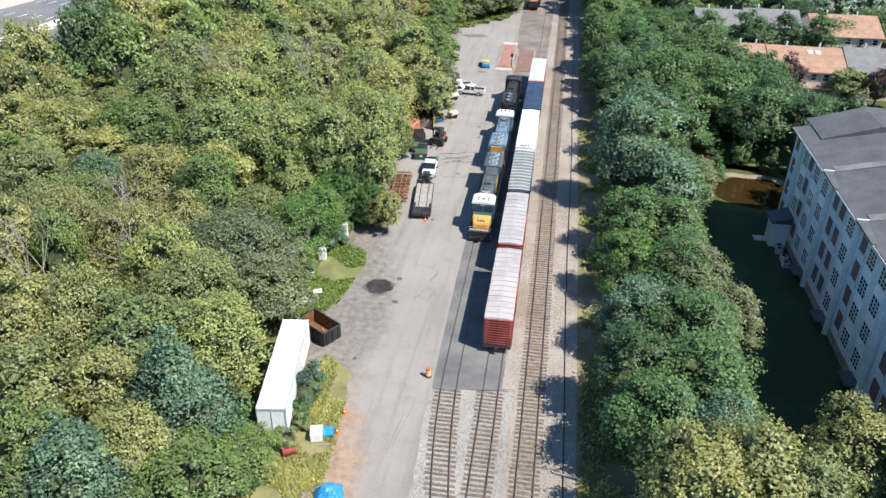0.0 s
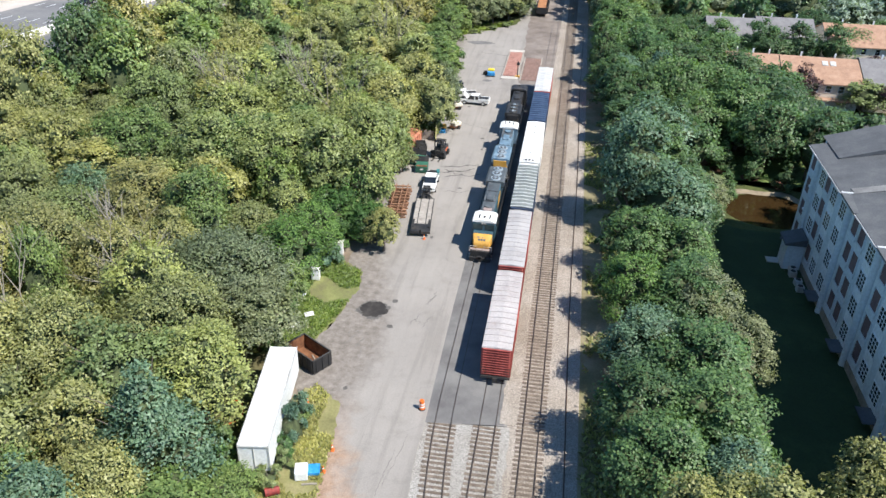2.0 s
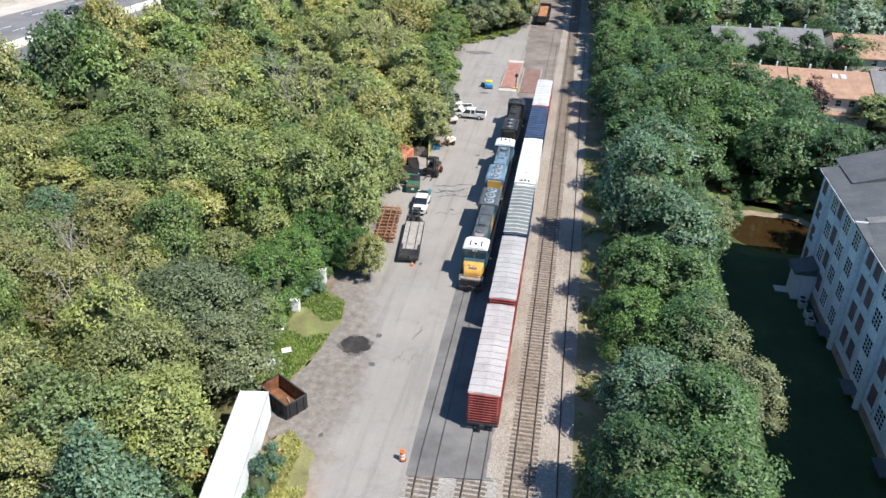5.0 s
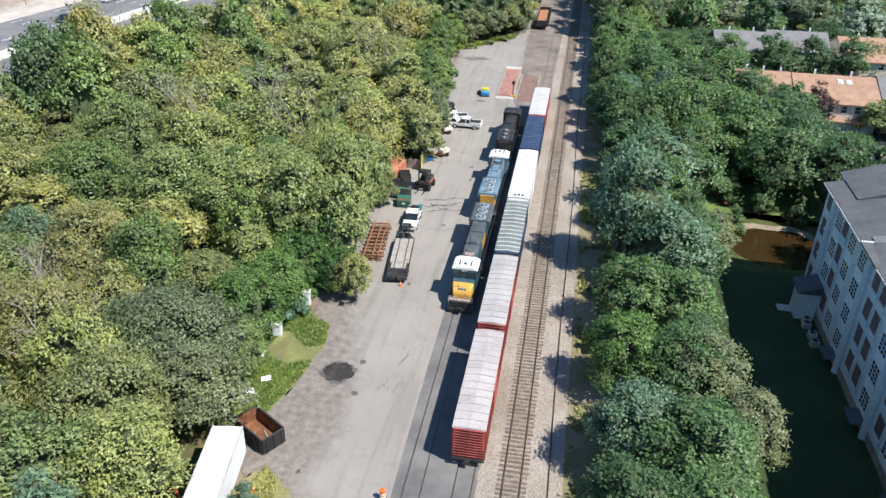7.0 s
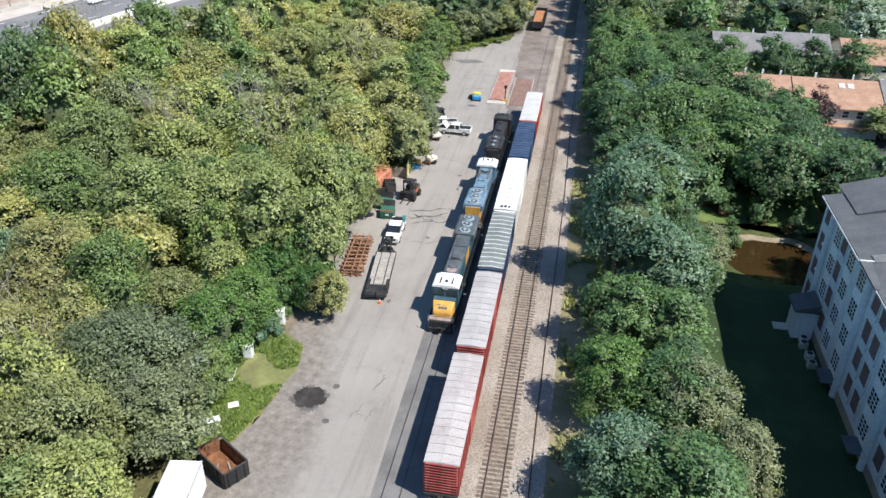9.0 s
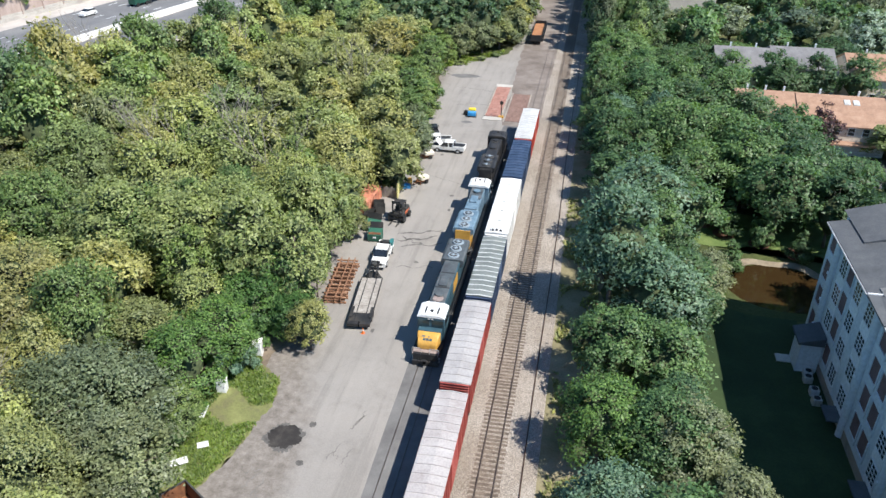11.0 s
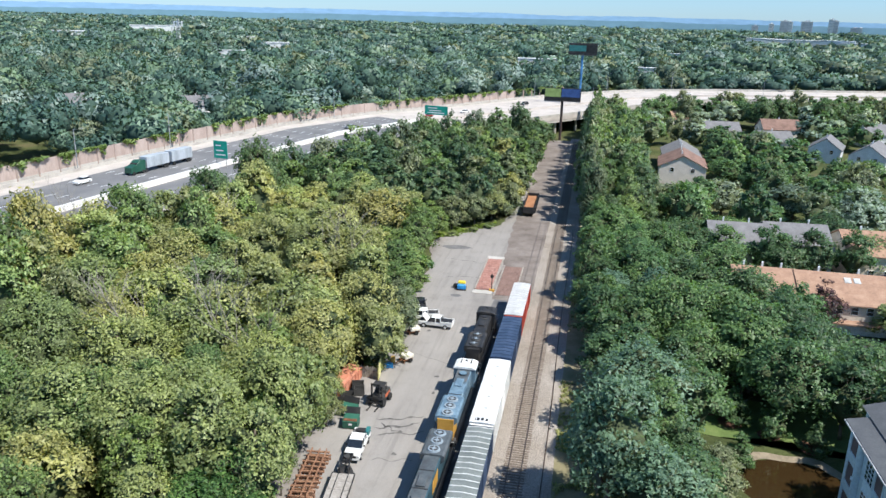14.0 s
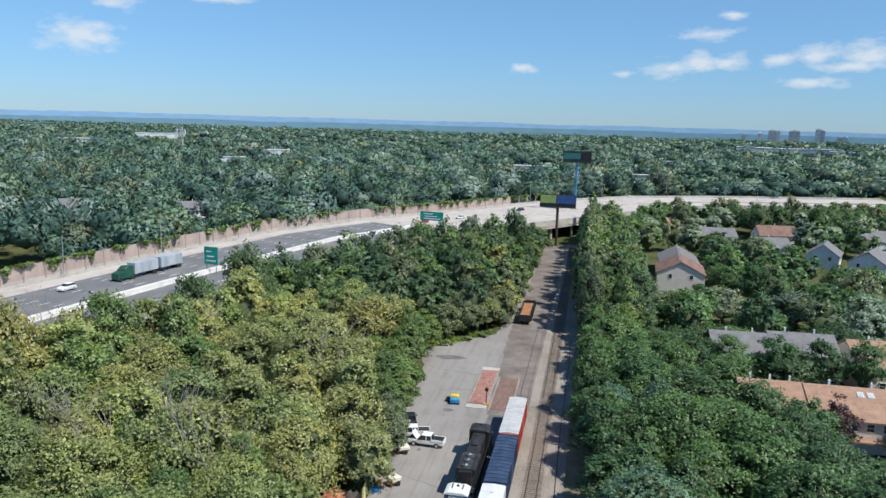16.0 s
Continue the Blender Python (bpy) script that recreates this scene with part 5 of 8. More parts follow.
def apartment():
    b = thing("apartment_block", "four-storey pale blue-grey apartment block with white trim", "building")
    x0, x1, y0, y1, eave, base = FX, 66.0, 8.0, 103.2, 12.25, -2.4
    part("wall", boxes((x0, x1, y0, y1, base - 1, eave)), SIDING, b)
    part("stone_base", boxes((x0 - 0.06, x0 + 0.05, y0, 99.2, base - 1, -1.2)), BRICK_BASE, b, "tan stone footing")
    mid = x0 + 9.5
    bm = bmesh.new()
    prism(bm, [(x0 - 0.55, eave), (x1, eave), (x1, eave + 2.2), (mid, eave + 2.4), (x0 - 0.55, eave + 0.22)], y0, y1 + 0.4)
    roof = part("roof", bm, SHINGLE, b, "dark grey shingle roof")
    bm = bmesh.new()
    prism(bm, [(x0 + 1.5, eave + 0.8), (x1, eave + 0.8), (x1, eave + 2.8), (x0 + 8.5, eave + 3.0)], y1 - 5.2, y1 + 2.6)
    part("upper_roof", bm, SHINGLE, roof)
    part("end_wall", boxes((x0 + 1.9, x1, y1, y1 + 2.2, base, eave + 0.8)), SIDING, b)
    for yy in (88.2, 75.2, 63.4, 52.6, 41.6, 30.6):
        bm = bmesh.new()
        prism(bm, [(yy - 5.2, eave + 0.15), (yy, eave + 0.2), (yy, eave + 0.42), (yy - 5.2, eave + 0.3)], x0 - 0.75, x0 + 2.4, "x")
        part("bay_roof", bm, SHINGLE, roof)
        bm = bmesh.new()
        prism(bm, [(x0 + 0.6, eave + 0.46), (x0 + 9.0, eave + 2.38), (x0 + 9.0, eave + 2.48), (x0 + 0.6, eave + 0.56)], yy - 0.4, yy + 1.0)
        part("pale_roof_strip", bm, SHINGLE_PALE, roof, "paler strip of new shingles")
        part("gutter_end", boxes((x0 - 0.72, x0 + 1.4, yy - 0.16, yy, eave + 0.1, eave + 0.52)), TRIM, roof)
    part("gutter", boxes((x0 - 0.68, x0 - 0.58, y0, y1 + 0.4, eave + 0.02, eave + 0.16)), GUTTER, roof)
    # windows: three sashes in a white frame
    frame_me = mesh_of("window_frame", ring_frame(1.1, -1.08, 1.1, 0.12, -0.10, 0.06), TRIM)
    bars = [mesh_of("glazing_bar", boxes(r), TRIM) for r in ((-0.08, 0.06, -0.37, -0.29, -0.96, 0.98), (-0.08, 0.06, 0.29, 0.37, -0.96, 0.98), (-0.07, 0.05, -0.98, 0.98, -0.5, -0.45), (-0.07, 0.05, -0.98, 0.98, -0.04, 0.04), (-0.07, 0.05, -0.98, 0.98, 0.45, 0.5))]
    pane_me = mesh_of("pane", boxes((-0.035, 0.05, -0.99, 0.99, -0.97, 0.99)), GLASS_DARK)
    for y in (97.0, 91.8, 88.0, 77.6, 70.4, 66.7, 55.4, 48.4, 44.7, 34.0):
        for z in FLOORS:
            w = piece("window", frame_me, b, pose(x0, y, z))
            for bar in bars:
                piece("glazing_bar", bar, w, pose(0, 0, 0))
            piece("pane", pane_me, w, pose(0, 0, 0))
        part("spandrel", boxes((x0 - 0.03, x0 + 0.05, y - 1.15, y + 1.15, -1.2, eave)), TRIM, b)
    # balconies: a flat dark panel painting the shade of the recess, with a low white parapet
    shade_panel_me = mesh_of("balcony_opening", boxes((-0.03, 0.05, -0.92, 0.92, -1.05, 1.2)), BALCONY_DARK)
    bm = boxes((-0.14, 0.05, -1.05, 1.05, -1.35, -0.85), (-0.12, 0.05, -1.1, -0.9, -0.85, 1.3), (-0.12, 0.05, 0.9, 1.1, -0.85, 1.3))
    parapet_me = mesh_of("parapet", bm, SIDING)
    for y in (101.4, 94.6, 83.3, 80.8, 73.1, 61.0, 58.5, 51.0, 39.5):
        for z in FLOORS:
            w = piece("balcony", parapet_me, b, pose(x0, y, z + 0.2))
            piece("balcony_opening", shade_panel_me, w, pose(0, 0, 0))
    for y in (99.4, 85.6, 75.2, 63.6, 53.2, 42.2):
        bm = bmesh.new()
        tube(bm, (x0 - 0.12, y, base - 0.5), (x0 - 0.12, y, eave + 0.05), 0.42, seg=12)
        col = part("column", bm, SIDING, b, "rounded full-height column")
        for z in (1.6, 4.9, 8.2):
            part("lamp_box", boxes((x0 - 0.66, x0 - 0.5, y - 0.12, y + 0.12, z, z + 0.3)), TRIM, col)
        part("awning", boxes((x0 - 1.5, x0 + 0.05, y + 0.4, y + 2.9, -1.1, -0.95)), SHINGLE, b)
    return b


apartment()
shed = thing("garden_shed", "small pale lean-to shed with a dark roof beside the block", "shed")
part("wall", boxes((30.9, 33.1, 95.6, 98.4, -2.6, 1.4)), SIDING, shed)
bm = bmesh.new()
prism(bm, [(30.5, 1.4), (33.15, 1.4), (33.15, 2.5), (30.5, 1.65)], 95.3, 98.7)
part("roof", bm, SHINGLE, shed)
part("concrete_pad", boxes((29.3, 30.9, 97.0, 98.4, -2.6, -2.15)), CONCRETE, shed)
for x, y in ((31.9, 93.9), (32.1, 91.8), (32.0, 90.2), (32.1, 94.9)):
    ac = thing("cooling_unit", "grey outdoor air conditioning unit on the lawn", "air conditioner", pose(x, y, -2.35), group="cooling units")
    part("casing", boxes((-0.45, 0.45, -0.45, 0.45, 0.0, 0.85)), GALV, ac, bevel=0.04)
    bm = bmesh.new()
    tube(bm, (0, 0, 0.84), (0, 0, 0.89), 0.33, seg=14)
    part("fan_grille", bm, BLACK, ac)
bm = bmesh.new()
ring = []
for k in range(40):
    a = 2 * math.pi * k / 40
    ring.append(bm.verts.new((33 + 8.2 * math.cos(a), 114.8 + 7.0 * math.sin(a), -3.0)))
bm.faces.new(ring)
m_w, n_w, l_w, b_w = material("pond_water", 0.08, 0, 0.5)
b_w.inputs["Base Color"].default_value = (0.034, 0.02, 0.008, 1)
bump(n_w, l_w, b_w, noise_tex(n_w, l_w, coords(n_w, l_w), 1.2, 3), 0.12, 0.03)
solid("pond", bm, m_w, "brown still pond water", "pond", kind="structure")
SAND = worn("sandy_bank", (0.28, 0.23, 0.165), grain=5, broad=0.6, rough=0.95)
bm = bmesh.new()
prev = None
for k in range(41):
    a = radians(-20 + 210 * k / 40)
    wv = 1 + 0.04 * math.sin(7 * a)
    p = []
    for r in (0.80, 0.85, 0.90, 0.95, 0.99):
        bx_, by_ = 33 + 8.5 * r * wv * math.cos(a), 114.8 + 7.3 * r * wv * math.sin(a)
        p.append(bm.verts.new((bx_, by_, low(bx_, by_) + (0.09 if r < 0.98 else -0.15))))
    if prev:
        for i in range(4):
            bm.faces.new((prev[i], prev[i + 1], p[i + 1], p[i]))
    prev = p
solid("pond_bank", bm, SAND, "bare sandy rim of the pond", "bank", kind="structure")
sheet("block_lawn", [(20.2, 22), (33.2, 22), (33.2, 106.0), (27.5, 106.2), (23.5, 108), (20.2, 104)], -2.27, SHADED_LAWN, "mown lawn along the apartment block, its colour darkened as shade", 0.2, 0.2, 43, 3.0)
sheet("clearing_lawn", [(21.5, 124.0), (27, 123.6), (33, 124.2), (39, 123.4), (45, 121), (47, 134), (22, 136)], -2.24, CLEAR_LAWN, "green mown grass of the small clearing", 0.5, 0.2, 41, 1.5)
for x, y, r in ((27.3, 127.8, 1.7), (31.8, 125.4, 1.5), (36.6, 123.4, 1.9), (24.6, 130.8, 1.8)):
    sheet("mulch_bed", [(x + r * math.cos(k * 0.7), y + r * math.sin(k * 0.7), )[:2] for k in range(9)], -2.2, MULCH, "reddish mulch bed under a young tree", 0.2, 0.1, int(x), 1.0)


# ---- houses ----
TERRACOTTA = worn("tan_roof_shingles", (0.36, 0.22, 0.15), (0.28, 0.17, 0.12), (0.43, 0.28, 0.20), 0.9, grain=5, broad=0.7, bumps=0.4)
ROOF_SLATE = worn("slate_roof_shingles", (0.19, 0.185, 0.19), (0.15, 0.145, 0.15), (0.24, 0.235, 0.235), 0.9, grain=5, broad=0.6)
ROOF_BROWN = worn("brown_roof_shingles", (0.23, 0.14, 0.11), rough=0.9, grain=5)
STUCCO = worn("cream_siding", (0.66, 0.58, 0.49), (0.58, 0.50, 0.42), rough=0.8, grain=3)
PALE_WALL = worn("pale_house_siding", (0.68, 0.69, 0.70), (0.58, 0.60, 0.62), rough=0.8, grain=3)
PINK_WALL = worn("pale_pink_siding", (0.74, 0.66, 0.60), (0.68, 0.60, 0.54), rough=0.8, grain=3)
DRIVE = worn("driveway_asphalt", (0.07, 0.07, 0.075), rough=0.9, grain=8)


def house(label, x, y, turn, w, d, base, eave, ridge, wall, roof, storeys=2, rows=4, chimneys=1, skylights=0, garage=0):
    """A house with a gabled roof; its ridge runs along local x, its front looks to local -y."""
    h = thing("house", label, "house", pose(x, y, 0, 0, 0, turn), group="houses beyond the trees")
    bm = bmesh.new()
    prism(bm, [(-d / 2, base - 0.6), (d / 2, base - 0.6), (d / 2, eave), (0, ridge - 0.15), (-d / 2, eave)], -w / 2, w / 2, "x")
    part("wall", bm, wall, h)
    s = (ridge - eave) / (d / 2)
    o = 0.5
    bm = bmesh.new()
    prism(bm, [(-d / 2 - o, eave - s * o), (0, ridge), (d / 2 + o, eave - s * o), (d / 2 + o, eave - s * o + 0.2), (0, ridge + 0.22), (-d / 2 - o, eave - s * o + 0.2)], -w / 2 - 0.35, w / 2 + 0.35, "x")
    r = part("roof", bm, roof, h)
    for k in range(chimneys):
        cx = -w / 2 + w * (k + 0.6) / (chimneys + 0.2)
        part("vent_pipe", boxes((cx - 0.16, cx + 0.16, 0.3, 0.62, ridge - 0.7, ridge + 1.0)), TRIM, r)
    for k in range(skylights):
        cx = 1.6 * k + 0.5
        bm = bmesh.new()
        zz = lambda yy: ridge + yy * s + 0.21
        prism(bm, [(-2.6, zz(-2.6)), (-1.3, zz(-1.3)), (-1.3, zz(-1.3) + 0.12), (-2.6, zz(-2.6) + 0.12)], cx, cx + 1.1, "x")
        part("skylight", bm, GALV, r)
    wf = mesh_of("window_frame", boxes((-0.62, 0.62, -0.05, 0.05, -0.75, -0.65), (-0.62, 0.62, -0.05, 0.05, 0.65, 0.75), (-0.62, -0.54, -0.05, 0.05, -0.65, 0.65), (0.54, 0.62, -0.05, 0.05, -0.65, 0.65), (-0.54, 0.54, -0.04, 0.04, -0.03, 0.03)), TRIM)
    wp = mesh_of("pane", boxes((-0.56, 0.56, -0.015, 0.03, -0.67, 0.67)), GLASS_DARK)
    for st in range(storeys):
        z = eave - 1.15 - 2.75 * st
        for k in range(rows):
            if st > 0 and k < garage:
                continue
            for sy in (-1, 1):
                wob = piece("window", wf, h, pose(-w / 2 + w * (k + 0.5) / rows, sy * (d / 2 + 0.02), z, 0, 0, 0 if sy < 0 else 180))
                piece("pane", wp, wob, pose(0, 0, 0))
    for sx in (-1, 1):
        for k in (-0.22, 0.22):
            wob = piece("window", wf, h, pose(sx * (w / 2 + 0.02), k * d, eave - 1.0, 0, 0, 90 * sx))
            piece("pane", wp, wob, pose(0, 0, 0))
    for k in range(garage):
        gx = -w / 2 + w * (k + 0.5) / rows
        gd = part("garage_door", boxes((gx - 1.3, gx + 1.3, -d / 2 - 0.06, -d / 2 + 0.05, base, base + 2.2)), TRIM, h)
        for q in range(3):
            part("panel_groove", boxes((gx - 1.28, gx + 1.28, -d / 2 - 0.075, -d / 2 - 0.055, base + 0.5 + 0.55 * q, base + 0.54 + 0.55 * q)), GALV, gd)
    return h


house("long tan-roofed row of townhouses with cream walls", 51.9, 172.6, 0, 15.0, 15.2, -2.4, 3.3, 6.4, STUCCO, TERRACOTTA, 2, 6, 2, 2, 6)
house("tan-roofed townhouse with cream walls among trees", 38.8, 173.0, 0, 10.6, 15.2, -2.4, 3.1, 6.35, STUCCO, TERRACOTTA, 2, 4, 3)
house("grey-roofed townhouse behind purple trees", 68.5, 173.5, 0, 16.0, 15.2, -2.4, 3.3, 6.6, STUCCO, ROOF_SLATE, 2, 6, 2)
porch = boxes((44.6, 59.3, 162.9, 164.95, 0.15, 0.4))
solid("porch_roof", porch, TERRACOTTA, "tan shingled porch roof along the townhouses", "porch roof", kind="structure")
sheet("driveway", [(45.8, 149.5), (66, 151), (66, 163.8), (46.5, 163.8)], -2.2, DRIVE, "dark asphalt driveway in front of the garages", 0.1, 0.6, 31, 4, "driveway")
house("grey-roofed row of townhouses among trees", 39.0, 204.0, 1, 12.0, 15, -2.4, 3.4, 6.9, PALE_WALL, ROOF_SLATE, 2, 5, 2)
house("grey-roofed townhouse with vent pipes among trees", 51.5, 205.0, 1, 13.0, 15.5, -2.4, 3.7, 7.3, PALE_WALL, ROOF_SLATE, 2, 5, 2)
house("tan-roofed townhouse behind trees", 68.5, 204.0, 3, 16.0, 15, -2.4, 3.6, 7.0, STUCCO, TERRACOTTA, 2, 5, 2)
house("pink-cream gabled house with a brown roof", 36.0, 291.0, 86, 18.0, 14.6, -0.8, 4.6, 8.2, PINK_WALL, ROOF_BROWN, 2, 4, 2)
house("cream house with a tan and grey roof", 37.5, 311.0, 88, 20.0, 12.5, -0.8, 4.6, 7.8, STUCCO, ROOF_SLATE, 2, 5, 3)
house("low grey-roofed house behind trees", 57.5, 392.0, 4, 25.0, 14, -0.3, 3.4, 6.4, PALE_WALL, ROOF_SLATE, 1, 6, 1)
house("white gabled house with a grey roof", 104.5, 324.0, 62, 16.0, 12.0, -1.0, 5.6, 9.6, PALE_WALL, ROOF_SLATE, 2, 3, 1)
house("white house with a red porch and grey roof", 93.5, 340.0, 70, 14.0, 11.0, -1.0, 5.2, 9.0, PALE_WALL, ROOF_SLATE, 2, 3, 1)
house("white bungalow with a pale grey roof", 115.0, 312.0, 60, 14.0, 11.0, -1.0, 4.2, 7.4, PALE_WALL, ROOF_SLATE, 1, 3, 1)
house("cream house with a grey roof near the freeway", 96.0, 448.0, 5, 14.0, 10, 0, 4.6, 7.8, STUCCO, ROOF_SLATE, 2, 4, 1)
house("small tan-roofed house near the freeway", 47.0, 420.0, 20, 9.0, 8, 0, 4.0, 7.0, STUCCO, TERRACOTTA, 1, 3, 1)
house("brown-roofed brick-fronted house near the freeway", 86.0, 388.0, 8, 16.0, 11, -0.5, 5.4, 9.0, STUCCO, ROOF_BROWN, 2, 4, 1)
house("white house with a pale grey roof near the freeway", 126.0, 384.0, 12, 16.0, 11, -0.5, 5.6, 9.2, PALE_WALL, ROOF_SLATE, 2, 4, 1)
house("cream house with a slate roof on the suburban street", 76.0, 352.0, 10, 14.0, 10, -0.8, 5.0, 8.4, STUCCO, ROOF_SLATE, 2, 4, 1)
house("white house beyond the noise wall", -216.0, 330.0, 40, 15.0, 10, 0, 9.5, 13.0, PALE_WALL, ROOF_SLATE, 2, 4, 1)
house("white gabled house behind trees beyond the noise wall", -205.0, 316.0, 35, 10.0, 8, 0, 5.5, 8.5, PALE_WALL, ROOF_SLATE, 2, 3, 1)
house("grey-roofed house beyond the noise wall", -170.0, 350.0, 30, 14.0, 10, 0, 8.5, 12.0, PALE_WALL, ROOF_SLATE, 2, 4, 1)


# ---- freeway ----
FAR_EDGE = [(-146, 90), (-138, 150), (-131, 189), (-125, 228), (-111, 301), (-90, 345), (-60, 390), (-35, 432), (-8, 472), (30, 510), (80, 535), (190, 570)]
NEAR_EDGE = [(-92, 85), (-86, 145), (-80, 182), (-74, 218), (-62, 280), (-45, 320), (-17, 358), (10, 398), (47, 452), (80, 475), (115, 487), (190, 508)]
DECK_Z = 8.0
CONCRETE_PALE = worn("pale_concrete_road", (0.50, 0.45, 0.41), (0.40, 0.36, 0.33), (0.56, 0.51, 0.47), 0.85, broad=0.15)
ROAD = worn("freeway_asphalt", (0.17, 0.17, 0.175), (0.13, 0.13, 0.135), (0.23, 0.225, 0.22), 0.85, broad=0.1)
BARRIER_WHITE = worn("barrier_concrete", (0.74, 0.72, 0.69), (0.6, 0.58, 0.55), rough=0.8, broad=0.3)
WALL_PINK = worn("noise_wall_concrete", (0.42, 0.33, 0.29), (0.34, 0.26, 0.23), (0.48, 0.39, 0.35), 0.9, broad=0.3, streak=True)


def along(f):
    """A line between the freeway's near (0) and far (1) edge."""
    return [Vector((a[0] + (b[0] - a[0]) * f, a[1] + (b[1] - a[1]) * f)) for a, b in zip(NEAR_EDGE, FAR_EDGE)]


def band(bm, fa, fb, za, zb, upto=None, mat_index=0):
    """A ribbon along the freeway between two of its lines."""
    A, B = along(fa)[:upto], along(fb)[:upto]
    la, lb = [bm.verts.new((p.x, p.y, za)) for p in A], [bm.verts.new((p.x, p.y, zb)) for p in B]
    for i in range(len(A) - 1):
        bm.faces.new((la[i], la[i + 1], lb[i + 1], lb[i])).material_index = mat_index


def curb(fa, fb, z0, z1, upto=None):
    bm = bmesh.new()
    A, B = along(fa)[:upto], along(fb)[:upto]
    rows = [[bm.verts.new((p.x, p.y, z)) for p in L] for L, z in ((A, z0), (A, z1), (B, z1), (B, z0))]
    for r in range(4):
        for i in range(len(A) - 1):
            bm.faces.new((rows[r][i], rows[r][i + 1], rows[(r + 1) % 4][i + 1], rows[(r + 1) % 4][i]))
    for i in (0, -1):
        bm.faces.new([rows[r][i] for r in range(4)])
    return bm


fw = thing("freeway", "raised multi-lane freeway of asphalt and pale concrete", "freeway", kind="structure")
part("deck", curb(0.0, 1.0, DECK_Z - 1.6, DECK_Z), CONCRETE_PALE, fw)
bm = bmesh.new()
band(bm, 0.06, 0.39, DECK_Z + 0.01, DECK_Z + 0.01, 6)
band(bm, 0.43, 0.84, DECK_Z + 0.01, DECK_Z + 0.01, 6)
part("asphalt_lanes", bm, ROAD, fw)
part("median_barrier", curb(0.398, 0.422, DECK_Z, DECK_Z + 1.1, 6), BARRIER_WHITE, fw, "bright whitewashed concrete median barrier")
part("median_barrier", curb(0.405, 0.415, DECK_Z, DECK_Z + 0.85), CONCRETE_PALE, fw)
part("near_guard_rail", curb(0.955, 0.962, DECK_Z, DECK_Z + 0.8), CONCRETE, fw)
part("near_parapet", curb(0.0, 0.008, DECK_Z, DECK_Z + 1.1), CONCRETE, fw)
part("noise_wall", curb(0.995, 1.003, DECK_Z, DECK_Z + 4.6, 8), WALL_PINK, fw)
part("far_parapet", curb(0.992, 1.0, DECK_Z, DECK_Z + 1.1), CONCRETE, fw)
post_me = mesh_of("wall_post", boxes((-0.25, 0.25, -0.25, 0.25, 0, 4.75)), WALL_PINK)
far_line = along(0.995)
for i in range(1, 8):
    steps = int((far_line[i + 1] - far_line[i]).length / 6.5)
    for k in range(steps):
        q = far_line[i].lerp(far_line[i + 1], k / steps)
        piece("wall_post", post_me, fw, pose(q.x, q.y, DECK_Z, 0, 0, 20))
dash_me = mesh_of("lane_mark", boxes((-0.09, 0.09, -1.6, 1.6, 0, 0.012)), TRIM)
for f in (0.16, 0.23, 0.53, 0.60, 0.67, 0.74, 0.80):
    line = along(f)
    for i in range(1, 5):
        d = line[i + 1] - line[i]
        steps = int(d.length / 11)
        for k in range(steps):
            q = line[i].lerp(line[i + 1], (k + 0.5) / steps)
            piece("lane_mark", dash_me, fw, pose(q.x, q.y, DECK_Z + 0.013, 0, 0, math.degrees(math.atan2(-d.x, d.y))))
bm = bmesh.new()
A = along(0.0)
A2 = [p + Vector((14, -8)) for p in A]
for i in range(5):
    vsq = [bm.verts.new(q) for q in ((A[i].x, A[i].y, DECK_Z - 0.05), (A[i + 1].x, A[i + 1].y, DECK_Z - 0.05), (A2[i + 1].x, A2[i + 1].y, -0.1), (A2[i].x, A2[i].y, -0.1))]
    bm.faces.new(vsq)
solid("embankment", bm, GROUND, "weedy slope below the freeway", "embankment", kind="structure")

